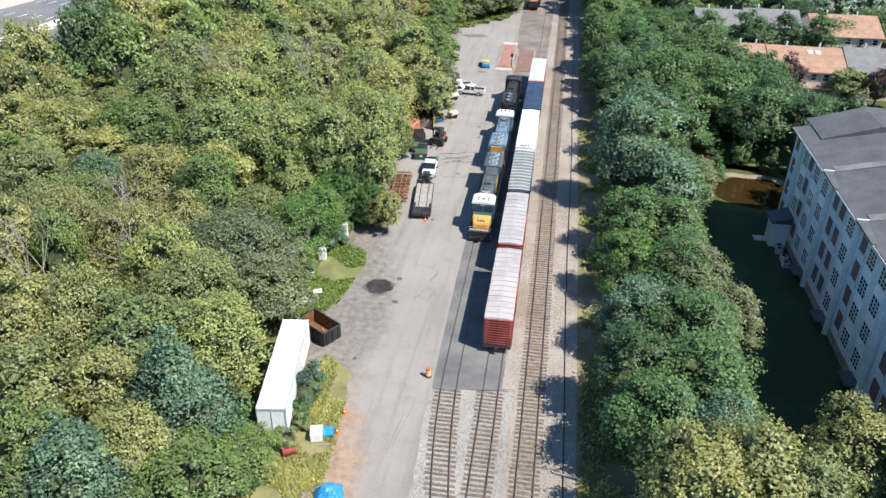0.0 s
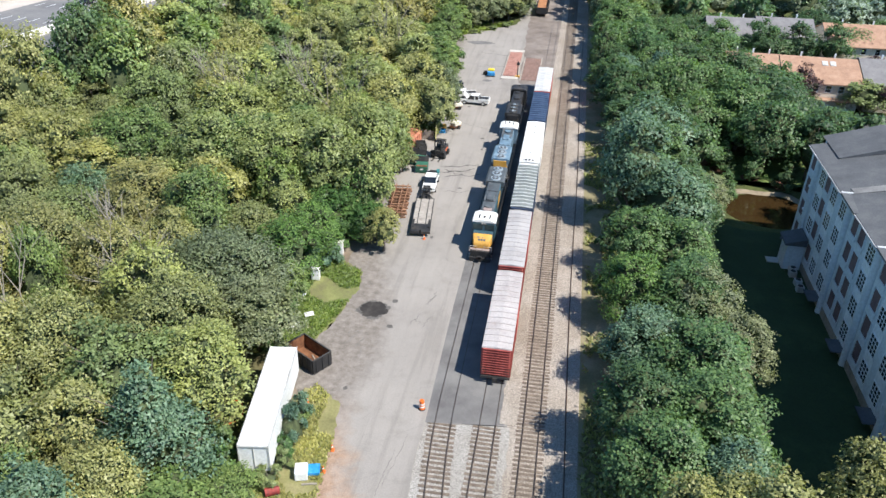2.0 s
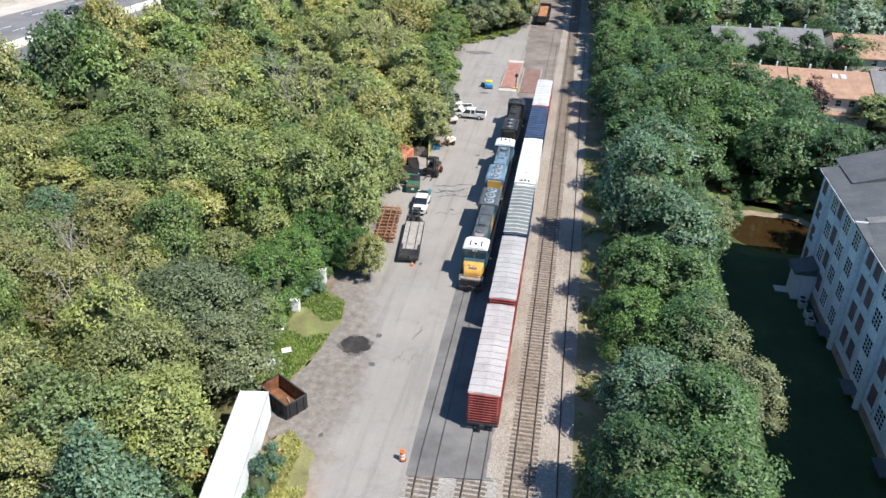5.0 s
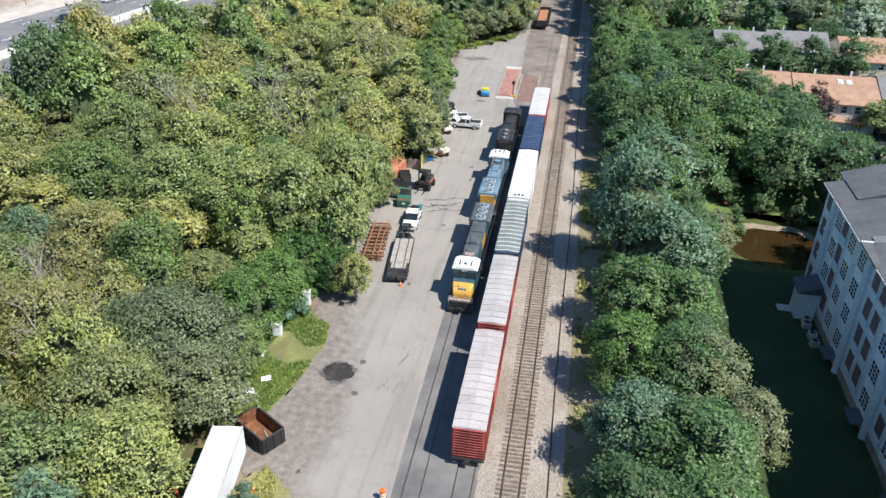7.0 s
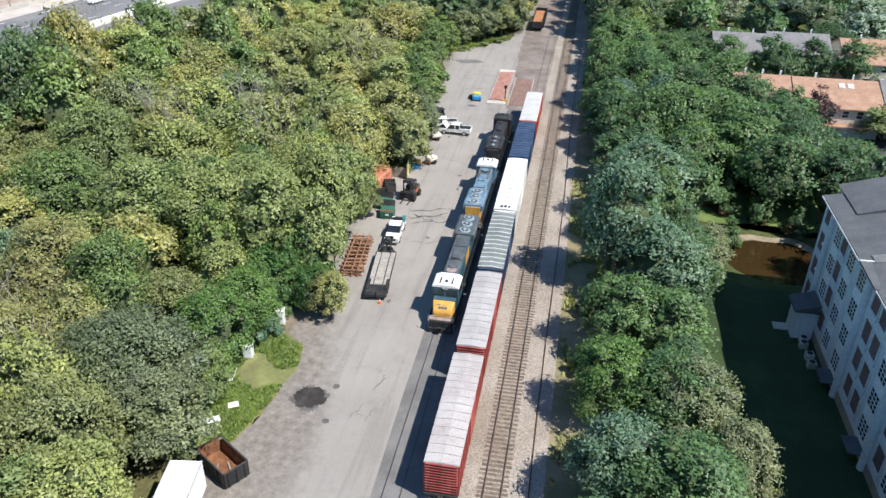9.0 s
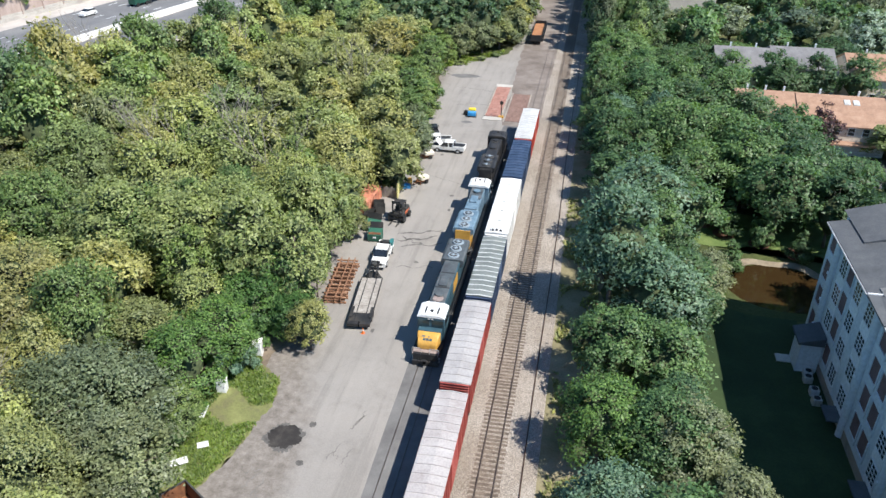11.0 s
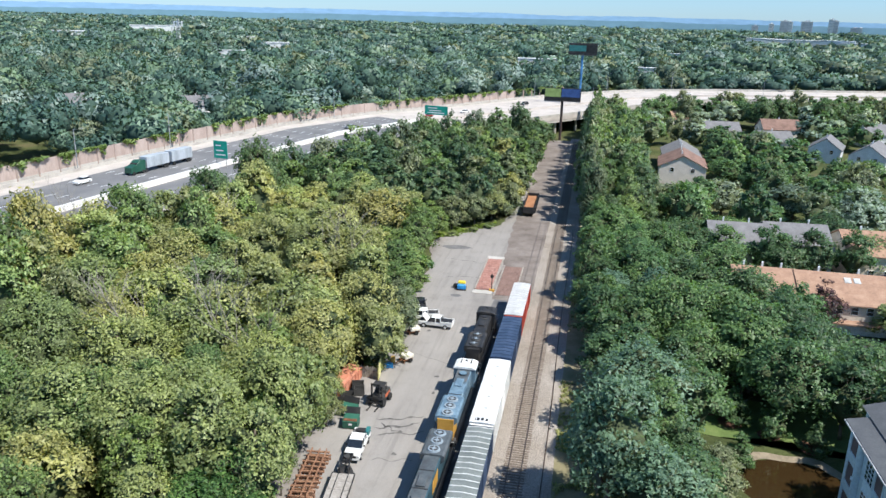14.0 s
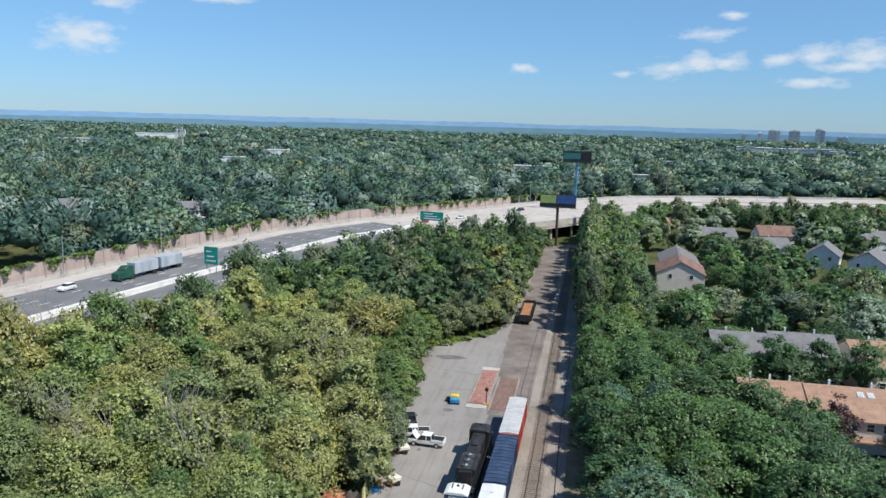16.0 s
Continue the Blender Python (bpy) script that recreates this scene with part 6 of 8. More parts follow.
# ---- far woods and hills ----
def far_tree(rng, radius, height, leaves, lobes, size):
    """One distant tree: an inside coloured dark as shade and rounded lobes of leaf sprays, with gaps between them."""
    bv, bf = LUMP
    low_ = 0.30 * height
    middle, reach = np.array([0, 0, 0.5 * (low_ + height)]), np.array([radius, radius, 0.5 * (height - low_)])
    V, F, N = [middle + bv * reach * rng.uniform(0.62, 0.8, (len(bv), 1))], [bf], [bv]
    base = len(bv)
    k = np.arange(lobes)
    up = 0.95 - 1.25 * (k + 0.5) / lobes
    a = k * 2.399963 + rng.uniform(-0.4, 0.4, lobes)
    ring = np.sqrt(1 - np.clip(up, -1, 1) ** 2)
    ld = np.stack([ring * np.cos(a), ring * np.sin(a), up], 1)
    lc, lr = middle + ld * reach * rng.uniform(0.58, 0.78, (lobes, 1)), radius * rng.uniform(0.30, 0.46, lobes)
    pick = rng.integers(0, lobes, leaves)
    d = unit(unit(rng.normal(size=(leaves, 3))) + 0.7 * ld[pick] + np.array([0, 0, 0.3]))
    pos = lc[pick] + d * np.array([1, 1, min(1.0, 1.1 * reach[2] / radius)]) * (lr[pick] * rng.uniform(0.75, 1.1, leaves))[:, None]
    nor = unit(d + 0.55 * rng.normal(size=(leaves, 3)))
    t1 = unit(np.cross(nor, rng.normal(size=(leaves, 3))))
    t2 = np.cross(nor, t1)
    s = (size * rng.uniform(0.6, 1.35, leaves))[:, None]
    V.append(np.stack([pos - t1 * s * 0.55 - t2 * s * 0.4, pos + t1 * s * 0.55 - t2 * s * 0.4, pos + t2 * s * 0.8], 1).reshape(-1, 3))
    F.append(np.arange(3 * leaves).reshape(-1, 3) + base)
    N.append(np.repeat(unit(0.25 * nor + 0.5 * d + 0.7 * ld[pick]), 3, 0))
    return np.concatenate(V), np.concatenate(F), np.concatenate(N), np.where(np.arange(len(bf) + leaves) < len(bf), 1, 0)


def far_woods(name, y0, y1, spacing, radius, height, seed, leaves, size, mats, label, lobes=4, near=None):
    """Treetops as far as the hills: trees of several greens, large and small, with noise gaps for streets and gaps
    fitted to the camera's view.
    """
    rng = np.random.default_rng(seed)
    kinds = [far_tree(rng, radius, height, leaves, lobes, size) for _ in range(8)]
    vs_, fs_, ms_, ns_, own, base = [], [], [], [], [], 0
    y = y0
    while y < y1:
        x = -0.88 * y - 40
        while x < 0.46 * y + 60:
            px, py = x + rng.uniform(-0.48, 0.48) * spacing, y + rng.uniform(-0.48, 0.48) * spacing
            x += spacing
            broad = noise.noise((px / (9 * spacing), py / (9 * spacing), seed))
            if (near and near(px, py)) or rng.random() < 0.08 + max(0, 0.7 * broad - 0.1):
                continue
            V, F, N, index = kinds[rng.integers(8)]
            big = rng.uniform(0.6, 1.35)
            sx, sz, a = big * rng.uniform(0.85, 1.2), big * rng.uniform(0.75, 1.15), rng.uniform(0, 6.28)
            c, s = math.cos(a), math.sin(a)
            R = np.array([[c, s, 0], [-s, c, 0], [0, 0, 1]])
            vs_.append((V * np.array([sx, sx, sz])) @ R + np.array([px, py, 0]))
            ns_.append(unit(N / np.array([sx, sx, sz])) @ R)
            fs_.append(F + base)
            kind_ = min(len(mats) - 1, int(len(mats) * rng.random() ** 1.5))
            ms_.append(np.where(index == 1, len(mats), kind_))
            own.append(np.full(len(V), rng.random()))
            base += len(V)
        y += spacing * 0.85
    me = bpy.data.meshes.new(name)
    me.from_pydata(np.concatenate(vs_).tolist(), [], np.concatenate(fs_).tolist())
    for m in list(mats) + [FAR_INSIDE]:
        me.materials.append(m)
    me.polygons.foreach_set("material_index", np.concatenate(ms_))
    me.polygons.foreach_set("use_smooth", np.ones(len(me.polygons), bool))
    me.attributes.new("tree", 'FLOAT', 'POINT').data.foreach_set("value", np.concatenate(own))
    me.normals_split_custom_set_from_vertices(np.concatenate(ns_).tolist())
    return tagged(new(name, me), label, "woods", kind="stuff")


def freeway_near(x, y):
    poly = NEAR_EDGE + FAR_EDGE[::-1]
    if inside(x, y, [(p[0], p[1]) for p in poly]):
        return True
    for (ax, ay), (bx, by) in zip(FAR_EDGE, FAR_EDGE[1:]):
        t = max(0, min(1, ((x - ax) * (bx - ax) + (y - ay) * (by - ay)) / ((bx - ax) ** 2 + (by - ay) ** 2)))
        if math.hypot(x - ax - t * (bx - ax), y - ay - t * (by - ay)) < 5:
            return True
    nx = np.interp(x, [p[0] for p in NEAR_EDGE], [p[1] for p in NEAR_EDGE])
    return y < nx + 8


# Far leaf colours lifted towards blue, so that they carry the distance haze.
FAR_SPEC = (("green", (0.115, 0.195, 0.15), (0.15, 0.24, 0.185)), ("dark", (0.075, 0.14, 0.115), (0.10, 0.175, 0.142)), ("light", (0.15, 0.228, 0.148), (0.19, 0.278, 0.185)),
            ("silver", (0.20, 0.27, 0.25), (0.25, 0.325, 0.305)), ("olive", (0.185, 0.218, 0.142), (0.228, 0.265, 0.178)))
# Shade inside the far crowns, put into a darker leaf colour.
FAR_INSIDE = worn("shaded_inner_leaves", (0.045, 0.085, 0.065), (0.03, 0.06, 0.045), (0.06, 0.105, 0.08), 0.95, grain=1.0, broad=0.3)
FARLEAF = [leaf_material("far_hazed_leaves_" + k, a, c, 0.2, 0.03, (0.8, 0.84, 0.86), (1.16, 1.12, 1.05), True, 0.5) for k, a, c in FAR_SPEC]
FAR_FLAT = ((-31.4, 1500, 70, 16, "long white"), (-29.9, 1500, 24, 17, "white"), (14.2, 1650, 60, 15, "white"), (12.6, 1700, 90, 14, "pale"), (15.4, 1600, 60, 17, "white"), (11.0, 1750, 70, 14, "pale"), (16.6, 1580, 50, 14, "white"),
            (-4.6, 700, 26, 12, "white"), (-3.2, 705, 12, 12, "cream"), (-23.3, 900, 34, 13, "white"), (-26.3, 760, 26, 11, "pale"), (-36.5, 1200, 40, 14, "white"), (3.6, 640, 14, 11, "white"), (5.2, 900, 22, 12, "cream"), (-24.6, 1050, 20, 14, "cream"))
FAR_HOUSES = [(-216, 330, 15), (-205, 316, 12), (-170, 350, 14), (-46, 722, 26), (-30, 728, 16), (45, 672, 16)]


def not_wooded(x, y):
    # Clears trees on the camera's side of far buildings, to keep them in view.
    for az, dist, w, h, word in FAR_FLAT:
        a = radians(az)
        u, v = x - 5.6 - dist * math.sin(a), y - 34 - dist * math.cos(a)
        if abs(u * math.cos(a) - v * math.sin(a)) < w / 2 + 3 and -0.11 * dist < u * math.sin(a) + v * math.cos(a) < w * 0.3 + 6:
            return True
    if x > 25 and y < 480 or any(abs(x - a) < r and -2.2 * r < y - b < r for a, b, r in FAR_HOUSES):
        return True
    return y < 640 and freeway_near(x, y)


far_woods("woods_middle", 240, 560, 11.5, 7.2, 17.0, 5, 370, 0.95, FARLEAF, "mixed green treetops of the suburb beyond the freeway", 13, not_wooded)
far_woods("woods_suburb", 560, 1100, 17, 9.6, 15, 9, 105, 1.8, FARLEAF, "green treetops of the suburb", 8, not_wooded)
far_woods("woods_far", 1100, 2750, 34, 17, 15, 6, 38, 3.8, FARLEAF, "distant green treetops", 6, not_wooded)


def ridge(r, top, fall, rough, base, glow, label):
    """A backdrop strip for a low wooded ridge; the blue haze is put into its colour and glow."""
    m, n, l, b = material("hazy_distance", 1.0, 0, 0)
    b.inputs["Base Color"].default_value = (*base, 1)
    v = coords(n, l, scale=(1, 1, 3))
    # Emission paints the haze; the strip itself is no source of light.
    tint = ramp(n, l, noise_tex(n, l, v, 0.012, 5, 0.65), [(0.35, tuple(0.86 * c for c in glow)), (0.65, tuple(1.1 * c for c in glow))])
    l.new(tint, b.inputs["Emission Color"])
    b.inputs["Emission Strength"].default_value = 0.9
    bm = bmesh.new()
    prev = None
    for k in range(241):
        a = radians(-52 + 100 * k / 240)
        hh = top - fall * k / 240 + rough * (noise.noise((k * 0.08, 3, r)) + 0.5 * noise.noise((k * 0.5, 5, r)) + 0.35 * noise.noise((k * 1.7, 7, r)))
        lo, hi = bm.verts.new((r * math.sin(a), r * math.cos(a), -20)), bm.verts.new((r * math.sin(a), r * math.cos(a), hh))
        if prev:
            bm.faces.new((prev[0], lo, hi, prev[1]))
        prev = (lo, hi)
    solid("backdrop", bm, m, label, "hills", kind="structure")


ridge(2850, 17, 0, 5, (0.07, 0.12, 0.11), (0.07, 0.13, 0.155), "glowing dark blue-green backdrop strip for distant woods")
ridge(3700, 36, 4, 5, (0.08, 0.14, 0.16), (0.105, 0.19, 0.27), "glowing blue backdrop strip for hazy woods near the horizon")
ridge(4750, 62, 14, 6, (0.10, 0.16, 0.25), (0.18, 0.31, 0.47), "glowing blue backdrop strip for the hazy ridge on the horizon")


creep = np.random.default_rng(31)
cv, cn = [], []
wall_line = along(0.994)
for i in range(1, 8):
    d = wall_line[i + 1] - wall_line[i]
    out_ = Vector((d.y, -d.x)).normalized()
    for k in range(int(d.length / 5)):
        if noise.noise((i * 3.1 + k * 0.27, 1.5, 2)) < -0.08:
            continue
        c = wall_line[i].lerp(wall_line[i + 1], (k + creep.random()) / int(d.length / 5))
        drop, wide = creep.uniform(0.6, 3.4), creep.uniform(1.2, 3.2)
        for _ in range(70):
            u, v = creep.normal() * 0.5, creep.random() ** 1.6
            p = c + d.normalized() * (u * wide) + out_ * creep.uniform(0.1, 0.7)
            z, r = DECK_Z + 5.0 - v * drop * max(0.2, 1 - abs(u)), creep.uniform(0.2, 0.5)
            t = creep.normal(size=3) * r
            cv.append([(p.x + t[0], p.y + t[1], z + t[2]), (p.x - t[0], p.y - t[1], z - 0.4 * r), (p.x + t[1], p.y - t[0], z + r)])
            cn += [(out_.x * 0.6, out_.y * 0.6, 0.6)] * 3
me = leafy("wall_creeper", np.array(cv).reshape(-1, 3), np.arange(3 * len(cv)).reshape(-1, 3), np.array(cn) / 1.04, np.zeros(len(cv), int), LEAF["green"])
tagged(new("wall_creeper", me), "creepers and branches hanging over the noise wall", "creeper", kind="stuff")


# ---- freeway furniture ----
def deck_point(i, f, s):
    """A place on the freeway: stretch i, fraction s along it, f across from the near edge; and the bearing of the road there."""
    A = along(f)
    a, b = A[i], A[i + 1]
    p = a.lerp(b, s)
    return p, math.degrees(math.atan2(a.x - b.x, b.y - a.y))


POLE = worn("galvanised_pole", (0.40, 0.41, 0.42), rough=0.5, metal=0.4)
SIGN_GREEN = worn("sign_green", (0.0, 0.28, 0.21), (0.0, 0.22, 0.165), rough=0.5)
for i, f, s in ((2, 0.97, 0.45), (3, 0.97, 0.2), (4, 0.97, 0.6), (5, 0.97, 0.35), (7, 0.97, 0.3), (8, 0.97, 0.5), (9, 0.97, 0.4), (9, 0.02, 0.5), (6, 0.02, 0.85)):
    p, brg = deck_point(i, f, s)
    lamp = thing("street_lamp", "tall galvanised street lamp with a single arm beside the freeway", "street lamp", pose(p.x, p.y, DECK_Z, 0, 0, brg), group="lamps along the freeway")
    bm = bmesh.new()
    tube(bm, (0, 0, -0.2), (0, 0, 11), 0.16, 0.09, 8)
    part("pole", bm, POLE, lamp)
    bm = bmesh.new()
    tube(bm, (0, 0, 10.8), (2.6, 0, 11.4), 0.06, 0.05, 6)
    part("arm", bm, POLE, lamp)
    part("lamp_head", boxes((2.4, 3.2, -0.15, 0.15, 11.32, 11.5)), POLE, lamp, bevel=0.03)


def road_sign(x, y, z, turn, w, h, leg, label, tab=False):
    s = thing("road_sign", label, "road sign", pose(x, y, z, 0, 0, turn), group="green signs over the freeway")
    panel = part("panel", boxes((-w / 2, w / 2, -0.06, 0.06, leg, leg + h)), SIGN_GREEN, s, bevel=0.04)
    rows = [(-0.34, 0.05, 0.70), (-0.30, 0.22, 0.42), (-0.36, 0.36, 0.17)]
    for a, b, q in rows:
        part("lettering_bar", boxes((a * w, b * w, -0.085, -0.055, leg + h * q, leg + h * q + 0.32)), TRIM, panel)
    for sx in (-0.36, 0.36):
        bm = bmesh.new()
        tube(bm, (sx * w, 0.15, -0.5), (sx * w, 0.15, leg + h), 0.12, seg=8)
        part("post", bm, POLE, s)
    return s


road_sign(-93.5, 221.5, DECK_Z, -8, 4.3, 4.8, 2.6, "green freeway exit sign with white lettering on two posts")
road_sign(-57.0, 337.0, DECK_Z, -12, 10.2, 3.6, 2.4, "wide green overhead freeway sign with white lettering")


def vehicle(name, label, x, y, z, turn, paint, kind="car", group="cars on the freeway"):
    """A saloon or sports utility car; its front looks to local -y."""
    c = thing(name, label, "car", pose(x, y, z, 0, 0, turn), group=group)
    tall = 0.25 if kind == "suv" else 0.0
    bm = bmesh.new()
    prism(bm, [(-2.25, 0.35), (2.25, 0.35), (2.28, 0.8 + tall * 0.6), (1.5, 0.95 + tall), (-1.1, 0.95 + tall), (-2.2, 0.72 + tall * 0.6)], -0.9, 0.9, "x")
    body = part("body", bm, paint, c, bevel=0.06)
    bm = bmesh.new()
    back = 2.0 if kind == "suv" else 1.6
    prism(bm, [(-1.05, 0.93 + tall), (back, 0.93 + tall), (back - 0.5, 1.4 + tall), (-0.35, 1.42 + tall)], -0.78, 0.78, "x")
    part("glasshouse", bm, GLASS_DARK, body, bevel=0.05)
    part("roof", boxes((-0.72, 0.72, -0.35, back - 0.5, 1.40 + tall, 1.46 + tall)), paint, body, bevel=0.02)
    for sx in (-0.82, 0.82):
        for yy in (-1.4, 1.4):
            bm = bmesh.new()
            tube(bm, (sx - 0.11, yy, 0.34), (sx + 0.11, yy, 0.34), 0.34, seg=14)
            wheel = part("tyre", bm, RUBBER, c)
            bm = bmesh.new()
            tube(bm, (sx - 0.125, yy, 0.34), (sx + 0.125, yy, 0.34), 0.2, seg=10)
            part("rim", bm, GALV, wheel)
    for sx in (-0.6, 0.6):
        part("headlight", boxes((sx - 0.18, sx + 0.18, -2.24, -2.16, 0.6 + tall * 0.5, 0.75 + tall * 0.5)), TRIM, body)
        part("tail_light", boxes((sx - 0.18, sx + 0.18, 2.2, 2.29, 0.65 + tall * 0.5, 0.8 + tall * 0.5)), RED, body)
    return c


PAINT_RED = worn("car_red", (0.35, 0.03, 0.03), rough=0.3, bumps=0.0)
PAINT_SILVER = worn("car_silver", (0.45, 0.46, 0.47), rough=0.3, metal=0.4, bumps=0.0)
PAINT_BLACK = worn("car_black", (0.02, 0.02, 0.022), rough=0.25, bumps=0.0)
CARS = (("white", WHITE, 2, 0.72, 0.15), ("red", PAINT_RED, 5, 0.58, 0.3), ("white", WHITE, 5, 0.6, 0.75), ("black", PAINT_BLACK, 6, 0.66, 0.7), ("red", PAINT_RED, 7, 0.7, 0.5),
        ("silver", PAINT_SILVER, 4, 0.55, 0.3), ("white", WHITE, 9, 0.6, 0.2), ("black", PAINT_BLACK, 2, 0.62, -0.4), ("black", PAINT_BLACK, 8, 0.3, 0.6))
for word, paint, i, f, s in CARS:
    p, brg = deck_point(i, f, s)
    vehicle("car", f"{word} car on the freeway lanes", p.x, p.y, DECK_Z + 0.02, brg, paint, "suv" if f > 0.65 else "car")

# the tractor with two trailers
p, brg = deck_point(2, 0.66, 0.55)
lorry = thing("lorry", "dark green tractor pulling two grey box trailers", "lorry", pose(p.x, p.y, DECK_Z + 0.02, 0, 0, brg))
LORRY_GREEN = worn("lorry_green", (0.02, 0.09, 0.06), rough=0.35, bumps=0.0)
SILVER_BOX = worn("silver_box_trailer", (0.50, 0.54, 0.58), rough=0.45, metal=0.2, streak=True)
bm = bmesh.new()
prism(bm, [(-3.2, 0.6), (2.2, 0.6), (2.2, 3.4), (0.2, 3.6), (-1.2, 2.5), (-3.1, 2.1)], -1.15, 1.15, "x")
cab = part("cab", bm, LORRY_GREEN, lorry, bevel=0.08)
part("windscreen", boxes((-1.0, 1.0, -1.05, -0.6, 2.55, 3.0)), GLASS_DARK, cab)
for y0_, y1_ in ((2.6, 11.4), (12.6, 21.2)):
    tr = part("trailer_box", boxes((-1.28, 1.28, y0_, y1_, 1.15, 4.0)), SILVER_BOX, lorry, bevel=0.04)
    part("trailer_frame", boxes((-0.6, 0.6, y0_ + 0.3, y1_ - 0.2, 0.85, 1.15)), BLACK, tr)
for yy in (-2.3, 1.2, 2.4, 9.6, 10.6, 13.6, 19.4, 20.4):
    for sx in (-1.0, 1.0):
        bm = bmesh.new()
        tube(bm, (sx - 0.2, yy, 0.5), (sx + 0.2, yy, 0.5), 0.5, seg=14)
        part("tyre", bm, RUBBER, lorry)
# bridge over the railway: abutments, piers, girders
for f0, f1 in ((0.015, 0.05), (0.30, 0.33), (0.62, 0.65), (0.93, 0.96)):
    pass
A0 = along(0.0)
dirx = (A0[7] - A0[6]).normalized()
side = Vector((-dirx.y, dirx.x))
for k, (s, ww) in enumerate(((-6.0, 1.2), (15.5, 1.2), (31.0, 1.0))):
    q = A0[6] + dirx * s
    bm = bmesh.new()
    for d in (2.5, 11.0, 19.5, 28.0, 36.5, 45.0):
        c = q + side * d
        tube(bm, (c.x, c.y, -0.3), (c.x, c.y, DECK_Z - 2.3), 0.55, seg=12)
    a, b = q + side * 1.2, q + side * 47
    n = Vector((-(b - a).y, (b - a).x)).normalized() * 0.65
    quad = [a - n, b - n, b + n, a + n]
    prism(bm, [(v.x, v.y) for v in quad], DECK_Z - 2.4, DECK_Z - 1.62, "z")
    solid("bridge_pier", bm, CONCRETE, "row of concrete columns with a cap beam under the bridge", "bridge pier", kind="structure")
for d in (0.4, 5, 10, 16, 22, 28, 34, 40, 46):
    a, b = A0[5] + side * d, A0[8] + side * d
    a, b = A0[6] - dirx * 7 + side * d, A0[6] + dirx * 60 + side * d
    n = side * 0.22
    bm = bmesh.new()
    prism(bm, [(v.x, v.y) for v in (a - n, b - n, b + n, a + n)], DECK_Z - 2.6, DECK_Z - 1.55, "z")
    solid("bridge_girder", bm, DARK_STEEL if d > 1 else CONCRETE, "long girder under the bridge deck", "girder", kind="structure")


def billboard(x, y, turn, pole_h, w, h, pole, label, bands):
    """A signboard on a single pole, with a catwalk under the panel."""
    bb = thing("billboard", label, "billboard", pose(x, y, 0, 0, 0, turn))
    bm = bmesh.new()
    tube(bm, (0, 0, -0.3), (0, 0, pole_h), 0.55, seg=14)
    part("pole", bm, pole, bb)
    panel = part("panel", boxes((-w / 2, w / 2, -0.35, 0.35, pole_h, pole_h + h)), BLACK, bb, bevel=0.05)
    x0_ = -w / 2 + 0.25
    for frac, z0_, z1_, mat in bands:
        x1_ = x0_ + frac * (w - 0.5)
        part("picture_field", boxes((x0_, x1_, -0.40, -0.33, pole_h + z0_ * h, pole_h + z1_ * h)), mat, panel)
        x0_ = x1_
    part("catwalk", boxes((-w / 2, w / 2, -1.1, 0.9, pole_h - 0.25, pole_h - 0.12)), DARK_STEEL, bb)
    return bb


AD_GREEN = worn("advert_green", (0.32, 0.42, 0.14), rough=0.5, bumps=0.0)
AD_BLUE = worn("advert_blue", (0.05, 0.10, 0.28), rough=0.5, bumps=0.0)
AD_TEAL = worn("advert_teal", (0.03, 0.16, 0.16), rough=0.5, bumps=0.0)
POLE_BLUE = worn("pole_blue", (0.06, 0.20, 0.42), rough=0.5)
POLE_BROWN = worn("pole_brown", (0.07, 0.05, 0.045), rough=0.6)
billboard(-7.2, 355.0, -3, 16.4, 15.0, 5.2, POLE_BROWN, "wide two-part billboard on a single brown pole", ((0.45, 0.3, 0.95, AD_GREEN), (0.02, 0.1, 0.9, BLACK), (0.53, 0.3, 0.95, AD_BLUE)))
billboard(-1.5, 424.0, -3, 32.0, 14.0, 5.6, POLE_BLUE, "dark billboard high on a blue pole", ((0.62, 0.3, 0.8, AD_TEAL), (0.38, 0.2, 0.85, PAINT_BLACK)))

# ---- far buildings ----
# Wall and window colours paled to paint haze onto the distant towers.
TOWER_A = worn("tower_hazed_pale", (0.82, 0.81, 0.80), rough=0.8, broad=0.05)
TOWER_B = worn("tower_hazed_grey", (0.60, 0.60, 0.62), rough=0.8, broad=0.05)
TOWER_GLASS = worn("tower_windows_hazed", (0.34, 0.38, 0.43), rough=0.4, bumps=0.0)


def tower(az, dist, w, h, mat, label):
    a = radians(az)
    t = thing("tower_block", label, "tower block", pose(5.6 + dist * math.sin(a), 34 + dist * math.cos(a), 0, 0, 0, -az), group="towers on the horizon")
    body = part("wall", boxes((-w / 2, w / 2, 0, 18, 0, h)), mat, t)
    part("roof_plant", boxes((-w / 5, w / 5, 4, 12, h, h + 4)), mat, t)
    floors = int(h / 6)
    for k in range(floors):
        part("window_band", boxes((-w / 2 + 1, w / 2 - 1, -0.3, 0.1, 4 + k * 6, 6.5 + k * 6)), TOWER_GLASS, body)
    return t


